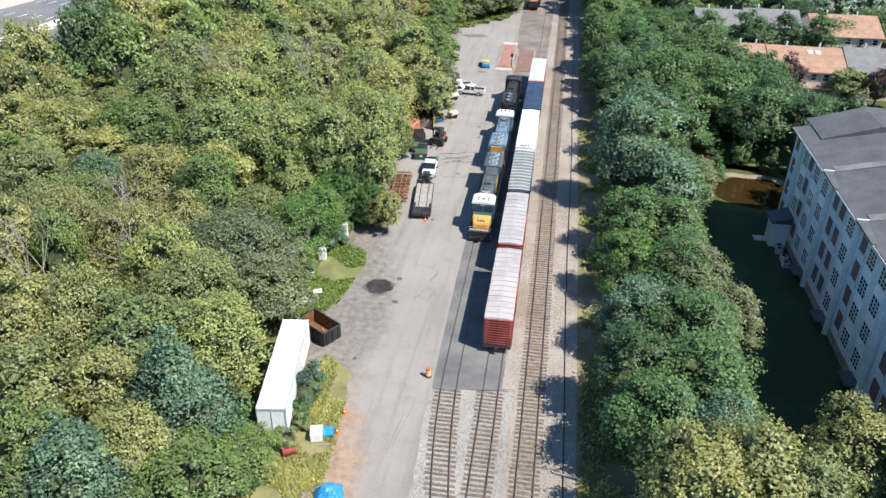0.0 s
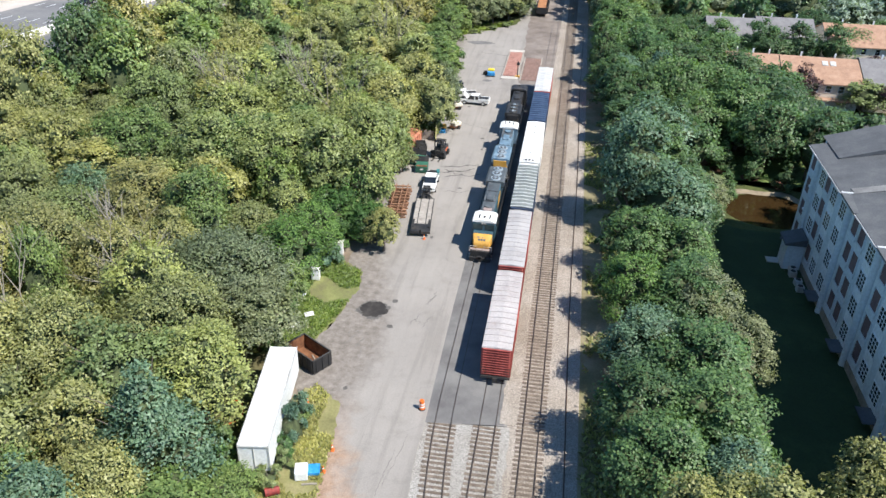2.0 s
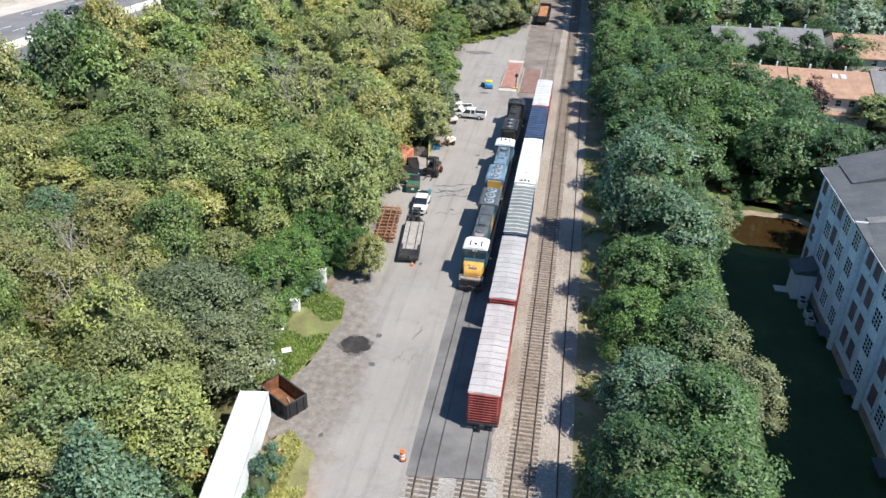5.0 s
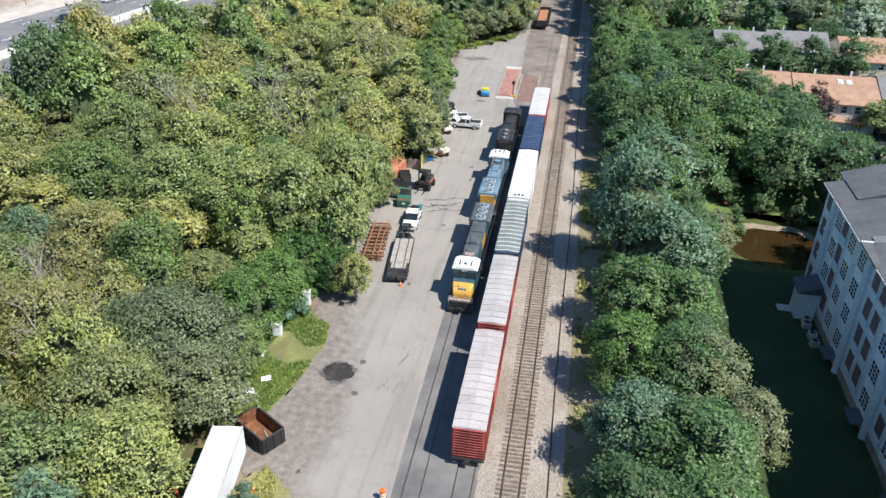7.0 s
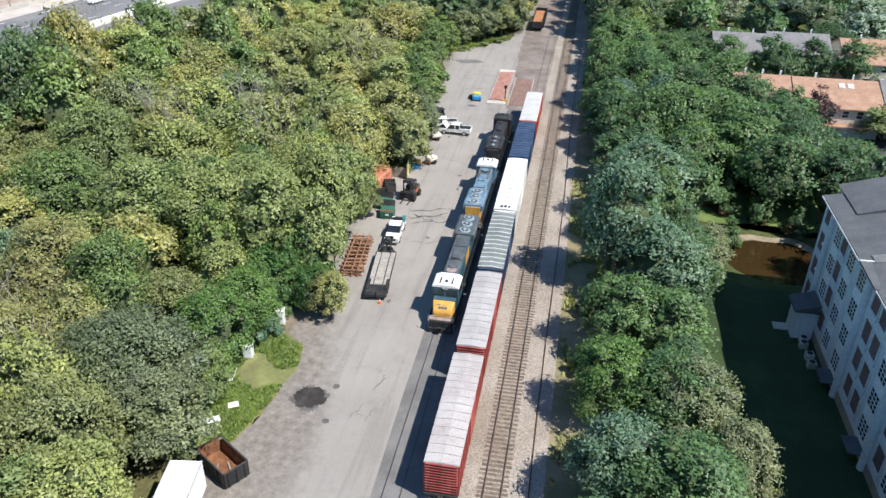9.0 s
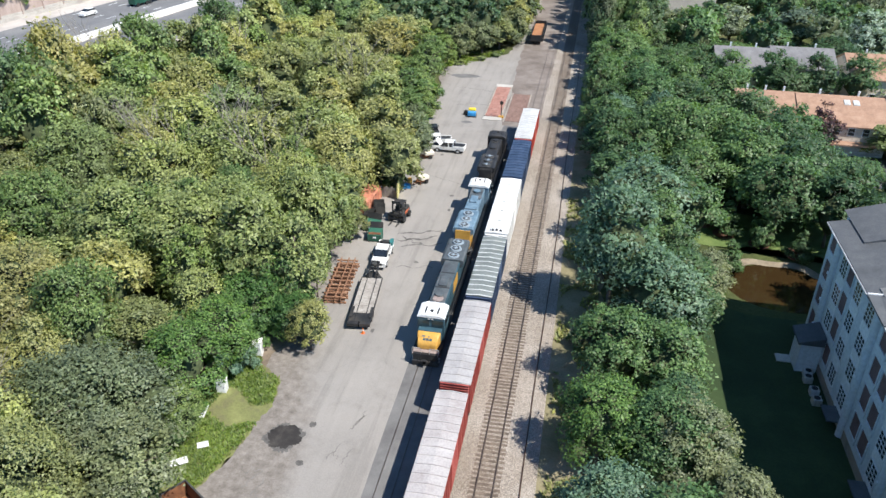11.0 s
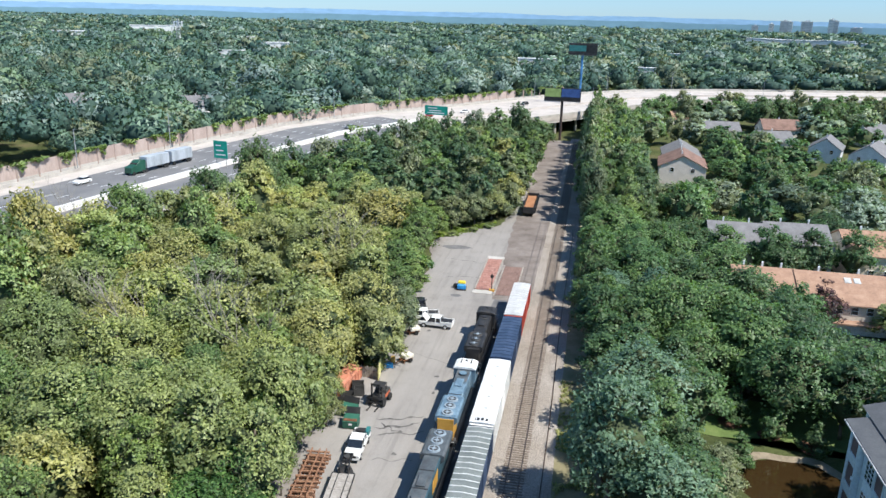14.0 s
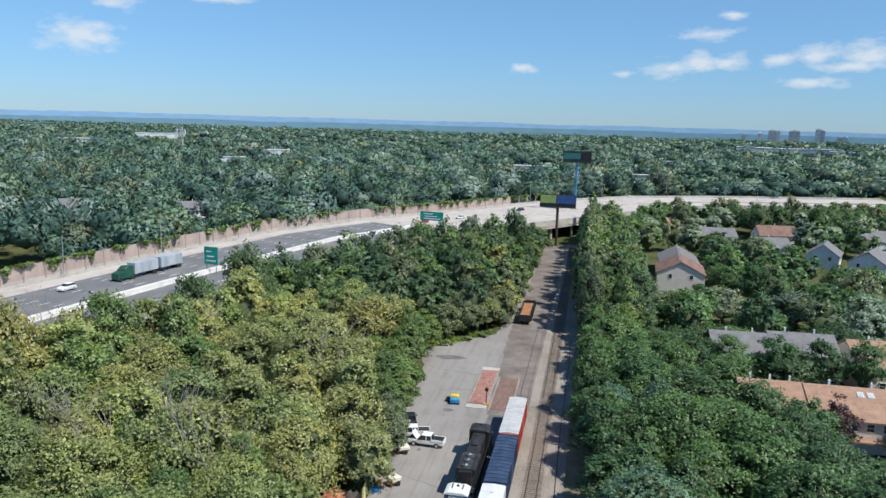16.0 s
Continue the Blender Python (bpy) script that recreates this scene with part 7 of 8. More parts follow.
for az, w, h, mat, word in ((10.3, 26, 30, TOWER_B, "low brown"), (11.3, 20, 40, TOWER_A, "pale"), (12.1, 34, 52, TOWER_B, "brown"), (12.45, 18, 50, TOWER_A, "pale"), (13.45, 44, 52, TOWER_B, "dark"),
                            (14.9, 24, 62, TOWER_A, "tall pale"), (15.15, 20, 56, TOWER_B, "dark"), (16.3, 34, 30, TOWER_B, "low dark"), (16.6, 14, 32, TOWER_A, "pale")):
    tower(az, 3600, w, h, mat, f"{word} tower block far off on the horizon")
for az, dist, w, h, word in FAR_FLAT:
    a = radians(az)
    bl = thing("flat_building", f"{word} flat-roofed building among distant trees", "building", pose(5.6 + dist * math.sin(a), 34 + dist * math.cos(a), 0, 0, 0, -az), group="distant flat buildings")
    part("wall", boxes((-w / 2, w / 2, 0, w * 0.3, 0, h + 1)), PALE_WALL, bl)
    part("roof", boxes((-w / 2 - 0.4, w / 2 + 0.4, -0.4, w * 0.3 + 0.4, h + 1, h + 1.5)), PALE_WALL, bl)
    for k in range(3):
        part("window_band", boxes((-w / 2 + 1.5 + k * w / 3, -w / 2 + (k + 0.75) * w / 3, -0.15, 0.05, h - 0.6, h + 0.8)), TOWER_GLASS, bl)
mast = thing("lattice_mast", "grey lattice mast with antennas rising over distant trees", "mast", pose(-438, 812, 0))
bm = bmesh.new()
for sx, sy in ((-1, -1), (1, -1), (1, 1), (-1, 1)):
    tube(bm, (2.2 * sx, 2.2 * sy, 0), (1.0 * sx, 1.0 * sy, 38), 0.22, 0.18, 5)
for k in range(9):
    s0, s1 = 2.2 - 1.2 * k / 9, 2.2 - 1.2 * (k + 1) / 9
    for a, b in (((-1, -1), (1, -1)), ((1, -1), (1, 1)), ((1, 1), (-1, 1)), ((-1, 1), (-1, -1))):
        tube(bm, (a[0] * s0, a[1] * s0, k * 4.2), (b[0] * s1, b[1] * s1, (k + 1) * 4.2), 0.13, seg=4)
part("lattice", bm, POLE, mast)
part("antenna_frame", boxes((-5, 5, -0.5, 0.5, 31, 31.6), (-5, 5, -0.5, 0.5, 34, 34.6), (-5, -4, -0.7, 0.7, 30, 35.5), (4, 5, -0.7, 0.7, 30, 35.5), (-1, 1, -0.7, 0.7, 30, 35.5)), TRIM, mast)


# ---- yard things ----
def at(x, y, turn=0, z=YZ):
    return pose(x, y, z, 0, 0, turn)


# the long white trailer
tr = thing("box_trailer", "long white box trailer parked in the weeds", "trailer", at(-23.55, 51.6, 9.0))
TRAILER_WHITE = worn("trailer_white", (0.82, 0.83, 0.82), (0.70, 0.71, 0.70), (0.88, 0.88, 0.88), 0.5, broad=0.25)
body = part("body", boxes((-1.3, 1.3, -6.7, 6.7, 1.15, 3.95)), TRAILER_WHITE, tr, bevel=0.05)
part("roof", boxes((-1.28, 1.28, -6.68, 6.68, 3.94, 4.0)), TRAILER_WHITE, body)
for sx in (-1.27, 1.27):
    part("edge_rail", boxes((sx - 0.05, sx + 0.05, -6.72, 6.72, 3.9, 4.04)), GALV, body)
part("door_frame", boxes((-1.3, 1.3, -6.76, -6.7, 3.8, 3.95), (-1.3, -1.2, -6.76, -6.7, 1.15, 3.8), (1.2, 1.3, -6.76, -6.7, 1.15, 3.8), (-0.03, 0.03, -6.76, -6.7, 1.15, 3.8)), GALV, tr)
part("chassis", boxes((-0.5, 0.5, -6.5, 6.5, 0.85, 1.15)), BLACK, tr)
for yy in (-5.4, -4.1):
    for sx in (-0.95, 0.95):
        bm = bmesh.new()
        tube(bm, (sx - 0.25, yy, 0.5), (sx + 0.25, yy, 0.5), 0.5, seg=16)
        part("tyre", bm, RUBBER, tr)
part("landing_leg", boxes((-0.8, -0.68, 4.3, 4.45, 0, 1.0), (0.68, 0.8, 4.3, 4.45, 0, 1.0)), DARK_STEEL, tr)

# roll-off container
ct = thing("roll_off_container", "black open roll-off container with a rusty inside", "container", at(-23.3, 61.4, -33, 0.12))
wall_t = 0.08
L, W, H = 4.3, 2.35, 1.75
part("floor", boxes((-L / 2, L / 2, -W / 2, W / 2, 0.2, 0.3)), RUST, ct)
for sy in (-1, 1):
    wl_ = part("side_wall", boxes((-L / 2, L / 2, sy * (W / 2) - wall_t / 2, sy * (W / 2) + wall_t / 2, 0.2, H)), BLACK, ct)
    part("inner_lining", boxes((-L / 2 + 0.06, L / 2 - 0.06, sy * (W / 2 - 0.06) - 0.012, sy * (W / 2 - 0.06) + 0.012, 0.3, H - 0.05)), RUST, wl_, "rusty inner face")
    for k in range(6):
        xx = -L / 2 + 0.2 + (L - 0.4) * k / 5
        part("side_rib", boxes((xx - 0.06, xx + 0.06, sy * (W / 2 + 0.07) - 0.05, sy * (W / 2 + 0.07) + 0.05, 0.2, H - 0.05)), BLACK, wl_)
    part("top_rail", boxes((-L / 2, L / 2, sy * W / 2 - 0.07, sy * W / 2 + 0.07, H, H + 0.1)), DARK_STEEL, wl_)
for sx in (-1, 1):
    wl_ = part("end_wall", boxes((sx * L / 2 - wall_t / 2, sx * L / 2 + wall_t / 2, -W / 2, W / 2, 0.2, H)), BLACK, ct)
    part("inner_lining", boxes((sx * (L / 2 - 0.06) - 0.012, sx * (L / 2 - 0.06) + 0.012, -W / 2 + 0.1, W / 2 - 0.1, 0.3, H - 0.05)), RUST, wl_)
    part("top_rail", boxes((sx * L / 2 - 0.07, sx * L / 2 + 0.07, -W / 2, W / 2, H, H + 0.1)), DARK_STEEL, wl_)
    for yy in (-0.8, 0, 0.8):
        part("end_rib", boxes((sx * (L / 2 + 0.07) - 0.05, sx * (L / 2 + 0.07) + 0.05, yy - 0.06, yy + 0.06, 0.2, H)), BLACK, wl_)
    for yy in (-0.7, 0.7):
        bm = bmesh.new()
        tube(bm, (sx * (L / 2 - 0.4), yy - 0.1, 0.12), (sx * (L / 2 - 0.4), yy + 0.1, 0.12), 0.14, seg=10)
        part("roller", bm, DARK_STEEL, ct)
for x, y, s in ((-23.8, 61.2, 0.25), (-22.8, 61.5, 0.3), (-22.4, 60.7, 0.2)):
    solid("scrap_timber", boxes((-s * 2, s * 2, -0.06, 0.06, 0, 0.12)), BARE, "short piece of scrap timber in the container", "timber", at(x, y, 60 * s * 7, 0.43), "scrap in the container")


def barrel(x, y, z=YZ):
    """A traffic drum: orange with two white bands on a black rubber base."""
    d = thing("traffic_drum", "orange and white traffic drum on a rubber base", "traffic drum", at(x, y, 0, z))
    bm = bmesh.new()
    tube(bm, (0, 0, 0), (0, 0, 0.08), 0.36, 0.33, 10)
    part("base", bm, RUBBER, d)
    zz = 0.08
    for hh, mat in ((0.22, ORANGE), (0.15, WHITE), (0.15, ORANGE), (0.15, WHITE), (0.3, ORANGE)):
        bm = bmesh.new()
        tube(bm, (0, 0, zz), (0, 0, zz + hh), 0.29 - 0.06 * zz, 0.29 - 0.06 * (zz + hh), 16)
        part("band", bm, mat, d, smooth=False)
        zz += hh
    part("handle", boxes((-0.1, 0.1, -0.025, 0.025, zz, zz + 0.1)), ORANGE, d)


barrel(-10.5, 56.5)


def cone(x, y, z=YZ, h=0.7):
    c = thing("traffic_cone", "orange traffic cone with a white collar", "traffic cone", at(x, y, 0, z), "traffic cones")
    part("base", boxes((-0.19, 0.19, -0.19, 0.19, 0, 0.04)), ORANGE, c)
    bm = bmesh.new()
    tube(bm, (0, 0, 0.04), (0, 0, h), 0.14, 0.03, 12)
    b = part("body", bm, ORANGE, c)
    bm = bmesh.new()
    tube(bm, (0, 0, h * 0.55), (0, 0, h * 0.72), 0.085, 0.068, 12)
    part("collar", bm, WHITE, b)


for x, y in ((-21.4, 55.1), (-17.3, 47.0), (-17.3, 49.6), (-16.6, 89.3)):
    cone(x, y, 0.15)


def cabinet(x, y, h, z=0.1):
    c = thing("utility_cabinet", "white metal utility cabinet among weeds", "utility cabinet", at(x, y, 8, z), "utility cabinets")
    b = part("body", boxes((-0.5, 0.5, -0.4, 0.4, 0.0, h)), WHITE, c, bevel=0.03)
    part("cap", boxes((-0.55, 0.55, -0.45, 0.45, h, h + 0.08)), WHITE, c)
    d = part("door", boxes((-0.42, 0.42, -0.43, -0.40, 0.12, h - 0.12)), TRIM, b)
    part("handle", boxes((0.28, 0.32, -0.46, -0.43, h * 0.45, h * 0.6)), DARK_STEEL, d)


cabinet(-27.6, 76.9, 1.5)
cabinet(-26.5, 83.3, 1.8)

# gooseneck flatbed trailer
fb = thing("flatbed_trailer", "black gooseneck flatbed trailer with a worn timber deck", "trailer", at(-17.9, 95.2, 6.6))
WOOD_DECK = worn("deck_timber", (0.34, 0.31, 0.28), (0.24, 0.21, 0.19), (0.44, 0.41, 0.38), 0.9, grain=9, broad=1.5)
part("frame", boxes((-1.3, 1.3, -4.9, 4.6, 0.62, 0.8)), BLACK, fb)
for xx, w in ((-0.92, 0.58), (0.0, 1.02), (0.92, 0.58)):
    for k in range(5):
        part("deck_board", boxes((xx - w / 2, xx + w / 2, -3.2 + 1.54 * k, -1.7 + 1.54 * k, 0.8, 0.86)), WOOD_DECK, fb)
part("side_rail", boxes((-1.32, -1.22, -4.9, 4.6, 0.78, 0.9), (1.22, 1.32, -4.9, 4.6, 0.78, 0.9), (-0.62, -0.52, -4.8, 4.6, 0.79, 0.84), (0.52, 0.62, -4.8, 4.6, 0.79, 0.84)), BLACK, fb)
part("rear_ramp", boxes((-1.3, -0.1, -5.5, -4.9, 0.5, 0.85), (0.1, 1.3, -5.5, -4.9, 0.5, 0.85)), BLACK, fb)
bm = bmesh.new()
prism(bm, [(-1.25, 4.6), (1.25, 4.6), (0.45, 6.2), (-0.45, 6.2)], 0.62, 0.78, "z")
part("gooseneck_frame", bm, BLACK, fb)
part("gooseneck", boxes((-0.55, -0.4, 4.6, 7.6, 1.3, 1.5), (0.4, 0.55, 4.6, 7.6, 1.3, 1.5), (-0.55, 0.55, 7.4, 7.6, 1.25, 1.55), (-0.55, 0.55, 5.9, 6.05, 1.3, 1.5), (-0.55, -0.4, 4.6, 4.8, 0.7, 1.4), (0.4, 0.55, 4.6, 4.8, 0.7, 1.4)), BLACK, fb)
bm = bmesh.new()
tube(bm, (0, 7.1, 0.5), (0, 7.1, 1.7), 0.12, seg=8)
tube(bm, (0, 6.6, 1.5), (0, 6.6, 1.75), 0.36, seg=12)
part("hitch_column", bm, DARK_STEEL, fb)
part("stand_leg", boxes((-0.6, -0.5, 5.2, 5.3, 0, 1.3), (0.5, 0.6, 5.2, 5.3, 0, 1.3)), BLACK, fb)
for yy in (-3.6, -2.6):
    for sx in (-1.12, 1.12):
        bm = bmesh.new()
        tube(bm, (sx - 0.16, yy, 0.4), (sx + 0.16, yy, 0.4), 0.4, seg=14)
        part("tyre", bm, RUBBER, fb)
part("mud_guard", boxes((-1.3, -0.95, -4.2, -2.0, 0.86, 0.92), (0.95, 1.3, -4.2, -2.0, 0.86, 0.92)), BLACK, fb)

# stack of rusty track panels
tp = thing("track_panel", "stack of rusty steel track panels with crossing ties", "track panel", at(-22.1, 98.9, 6))
RUSTY_TIE = worn("rusty_tie", (0.26, 0.135, 0.08), (0.15, 0.075, 0.045), (0.36, 0.21, 0.13), 0.9, broad=1.5)
tie2 = mesh_of("panel_tie", boxes((-1.35, 1.35, -0.12, 0.12, 0, 0.16)), RUSTY_TIE)
rail2 = mesh_of("panel_rail", boxes((-0.07, 0.07, -4.7, 4.7, 0, 0.03), (-0.02, 0.02, -4.7, 4.7, 0.03, 0.12), (-0.04, 0.04, -4.7, 4.7, 0.12, 0.16)), RUSTY_TIE)
rng_t = random.Random(5)
for layer in range(3):
    for k in range(10):
        piece("panel_tie", tie2, tp, pose(rng_t.uniform(-0.12, 0.12), -4.4 + 0.97 * k + rng_t.uniform(-0.1, 0.1), 0.02 + 0.34 * layer, 0, 0, rng_t.uniform(-4, 4)))
    for xx in (-0.95, 0.05, 0.8):
        piece("panel_rail", rail2, tp, pose(xx + rng_t.uniform(-0.1, 0.1), 0.1 * layer, 0.185 + 0.34 * layer, 0, 0, rng_t.uniform(-1, 1)))


def pickup(label, m, paint, hood_open=False, load=False):
    """A crew pickup truck; its front looks to local -y."""
    t = thing("pickup_truck", label, "pickup truck", m, "pickup trucks in the yard")
    bm = bmesh.new()
    prism(bm, [(-2.85, 0.5), (2.85, 0.5), (2.85, 1.05), (-1.35, 1.05), (-1.35, 1.12), (-2.75, 1.05), (-2.88, 0.9)], -0.96, 0.96, "x")
    body = part("body", bm, paint, t, bevel=0.05)
    bm = bmesh.new()
    prism(bm, [(-1.45, 1.05), (0.95, 1.05), (0.85, 1.78), (-0.75, 1.82)], -0.86, 0.86, "x")
    part("cab_glass", bm, GLASS_DARK, body, bevel=0.04)
    part("cab_roof", boxes((-0.8, 0.8, -0.72, 0.86, 1.78, 1.86)), paint, body, bevel=0.03)
    for sx in (-1, 1):
        part("pillar", boxes((sx * 0.86 - 0.03, sx * 0.86 + 0.03, 0.0, 0.14, 1.05, 1.8), (sx * 0.86 - 0.03, sx * 0.86 + 0.03, 0.82, 0.96, 1.05, 1.8)), paint, body)
        part("bed_side", boxes((sx * 0.93 - 0.06, sx * 0.93 + 0.06, 0.98, 2.85, 1.0, 1.32)), paint, body, bevel=0.02)
        part("mirror", boxes((sx * 1.1 - 0.09, sx * 1.1 + 0.09, -1.05, -0.95, 1.15, 1.4)), BLACK, body)
        part("headlight", boxes((sx * 0.75 - 0.16, sx * 0.75 + 0.16, -2.9, -2.82, 0.8, 1.0)), GALV, body)
    part("tailgate", boxes((-0.9, 0.9, 2.78, 2.86, 0.95, 1.32)), paint, body)
    part("bed_liner", boxes((-0.9, 0.9, 0.98, 2.8, 1.03, 1.24)), BLACK, body, "black bed liner")
    part("grille", boxes((-0.55, 0.55, -2.92, -2.84, 0.7, 1.0)), BLACK, body)
    part("bumper", boxes((-0.98, 0.98, -3.02, -2.86, 0.45, 0.66)), GALV, body, bevel=0.03)
    if hood_open:
        bm = bmesh.new()
        prism(bm, [(-1.5, 1.14), (-1.42, 1.16), (-2.15, 2.15), (-2.24, 2.12)], -0.84, 0.84, "x")
        part("raised_hood", bm, paint, body, "raised engine hood")
        part("engine_bay", boxes((-0.78, 0.78, -2.7, -1.5, 1.06, 1.14)), BLACK, body)
    else:
        part("hood", boxes((-0.84, 0.84, -2.7, -1.45, 1.04, 1.17)), paint, body, bevel=0.05)
    for sx in (-0.86, 0.86):
        for yy in (-1.9, 1.75):
            bm = bmesh.new()
            tube(bm, (sx - 0.14, yy, 0.4), (sx + 0.14, yy, 0.4), 0.4, seg=16)
            wheel = part("tyre", bm, RUBBER, t)
            bm = bmesh.new()
            tube(bm, (sx - 0.15, yy, 0.4), (sx + 0.15, yy, 0.4), 0.23, seg=12)
            part("rim", bm, GALV, wheel)
    if load:
        part("winch_frame", boxes((-0.8, -0.7, 1.1, 1.2, 1.05, 2.0), (0.7, 0.8, 1.1, 1.2, 1.05, 2.0), (-0.8, 0.8, 1.1, 1.2, 1.9, 2.0), (-0.5, 0.5, 1.5, 2.4, 1.05, 1.6)), BLACK, t)
        part("toolbox", boxes((0.55, 1.0, 1.4, 2.7, 1.1, 1.7)), AD_TEAL, t)
    return t


pickup("white work pickup with dark gear in its bed", at(-18.75, 105.9, 3), WHITE, load=True)
pickup("white pickup with its hood raised", at(-17.2, 145.0, -93), WHITE, hood_open=True)
pickup("white pickup with its hood raised beside trees", at(-20.2, 147.6, -75), WHITE, hood_open=True)
pickup("dark grey pickup parked under the trees", at(-21.6, 152.2, -165), PAINT_BLACK)
pickup("white pickup parked in the shade of trees", at(-24.0, 149.5, -80), WHITE)

# green waste bins
BIN_GREEN = worn("bin_green", (0.03, 0.12, 0.08), rough=0.55)
for x, y, w, turn in ((-21.1, 110.9, 1.9, 5), (-22.3, 113.5, 2.2, -8)):
    b = thing("waste_bin", "green steel waste bin with its lid open", "waste bin", at(x, y, turn), "waste bins")
    bm = bmesh.new()
    prism(bm, [(-0.75, 0.15), (0.65, 0.15), (0.85, 1.35), (-0.85, 1.1)], -w / 2, w / 2, "x")
    part("body", bm, BIN_GREEN, b)
    part("waste", boxes((-w / 2 + 0.1, w / 2 - 0.1, -0.7, 0.7, 1.12, 1.2)), RUST, b)
    bm = bmesh.new()
    prism(bm, [(0.85, 1.35), (0.9, 1.32), (1.25, 2.1), (1.2, 2.13)], -w / 2, w / 2, "x")
    part("lid", bm, BLACK, b)
    part("label_plate", boxes((-0.2, 0.25, -0.83, -0.80, 0.6, 0.85)), WHITE, b)

# forklift
FORK_ORANGE = worn("forklift_orange", (0.50, 0.13, 0.06), rough=0.6, broad=2.0)
fk = thing("forklift", "large black forklift truck with orange-red panels", "forklift", at(-19.4, 117.6, -8))
FORK_RED = worn("forklift_red", (0.28, 0.04, 0.035), (0.12, 0.03, 0.03), (0.38, 0.09, 0.07), 0.6, broad=2.0)
bm = bmesh.new()
prism(bm, [(-0.6, 0.5), (1.9, 0.5), (2.1, 1.0), (1.9, 1.7), (0.7, 1.7), (0.6, 1.2), (-0.6, 1.2)], -0.85, 0.85, "x")
part("counterweight", bm, DARK_STEEL, fk, bevel=0.08)
part("side_panel", boxes((-0.88, -0.85, 0.2, 1.7, 0.8, 1.25), (0.85, 0.88, 0.2, 1.7, 0.8, 1.25), (-0.5, 0.5, 1.9, 2.02, 0.9, 1.5)), FORK_ORANGE, fk, "orange-red side panel")
part("cab_frame", boxes((-0.75, -0.65, -0.6, -0.5, 1.2, 2.7), (0.65, 0.75, -0.6, -0.5, 1.2, 2.7), (-0.75, -0.65, 0.8, 0.9, 1.2, 2.7), (0.65, 0.75, 0.8, 0.9, 1.2, 2.7), (-0.8, 0.8, -0.65, 0.95, 2.65, 2.75)), BLACK, fk)
part("mast", boxes((-0.6, -0.45, -1.2, -1.0, 0.3, 3.3), (0.45, 0.6, -1.2, -1.0, 0.3, 3.3), (-0.6, 0.6, -1.2, -1.05, 3.15, 3.3), (-0.6, 0.6, -1.2, -1.05, 1.6, 1.75)), BLACK, fk)
part("carriage", boxes((-1.2, 1.2, -1.32, -1.2, 0.5, 0.75), (-1.2, 1.2, -1.32, -1.2, 1.1, 1.3)), BLACK, fk)
for xx in (-0.55, 0.55):
    part("fork", boxes((xx - 0.09, xx + 0.09, -2.6, -1.3, 0.12, 0.2)), DARK_STEEL, fk)
part("seat", boxes((-0.3, 0.3, 0.2, 0.75, 1.2, 1.55)), RUBBER, fk, bevel=0.05)
for xx in (-0.95, 0.95):
    for yy, r in ((-0.7, 0.62), (1.35, 0.5)):
        bm = bmesh.new()
        tube(bm, (xx - 0.2, yy, r), (xx + 0.2, yy, r), r, seg=16)
        part("tyre", bm, RUBBER, fk)

# scrap corner
SALMON = worn("salmon_paint", (0.52, 0.20, 0.12), (0.36, 0.13, 0.08), (0.60, 0.30, 0.20), 0.7, broad=1.2)
TARP_BLUE = worn("blue_tarp", (0.03, 0.26, 0.58), (0.02, 0.18, 0.42), (0.10, 0.38, 0.68), 0.45, broad=1.6)


def tarp(label, m, w, d, h, seed, mat):
    """A sheet of tarpaulin thrown over a heap."""
    rng = random.Random(seed)
    bm = bmesh.new()
    n = 10
    grid = []
    for j in range(n + 1):
        row = []
        for i in range(n + 1):
            u, v = 2 * i / n - 1, 2 * j / n - 1
            z = h * max(0.03, (1 - abs(u) ** 2.2) * (1 - abs(v) ** 2.2)) + 0.18 * noise.noise((u * 2.5 + seed, v * 2.5, 0))
            row.append(bm.verts.new((u * w / 2 + rng.uniform(-0.08, 0.08), v * d / 2 + rng.uniform(-0.08, 0.08), max(0.02, z))))
        grid.append(row)
    for j in range(n):
        for i in range(n):
            bm.faces.new((grid[j][i], grid[j][i + 1], grid[j + 1][i + 1], grid[j + 1][i]))
    ob = solid("tarpaulin", bm, mat, label, "tarpaulin", m, smooth=False)
    mod = ob.modifiers.new("thickness", 'SOLIDIFY')
    mod.thickness = 0.03
    return ob


tarp("crumpled blue tarpaulin over a heap of junk", at(-16.0, 39.8, 20, 0.1), 2.6, 2.2, 1.3, 3, TARP_BLUE)
tarp("tan canvas sheet lying in the grass", at(-17.9, 39.4, 10, 0.1), 1.2, 1.0, 0.35, 9, SAND)
tarp("blue tarpaulin on top of stored goods", at(-26.6, 117.8, 0, 1.2), 2.6, 1.8, 0.6, 5, TARP_BLUE)
bx = thing("storage_container", "faded salmon open-topped storage container", "container", at(-25.4, 121.2, -8))
part("wall", boxes((-1.2, 1.2, -3.2, -3.1, 0, 1.5), (-1.2, 1.2, 3.1, 3.2, 0, 1.5), (-1.2, -1.1, -3.2, 3.2, 0, 1.5), (1.1, 1.2, -3.2, 3.2, 0, 1.5)), SALMON, bx)
bm = bmesh.new()
prism(bm, [(-1.22, 1.5), (1.22, 1.5), (0.9, 1.85), (-0.9, 1.85)], -3.2, 3.2)
part("cover", bm, SALMON, bx, "faded orange cover")
for k in range(7):
    part("wall_rib", boxes((1.2, 1.26, -3.0 + k, -2.9 + k, 0, 1.5)), SALMON, bx)
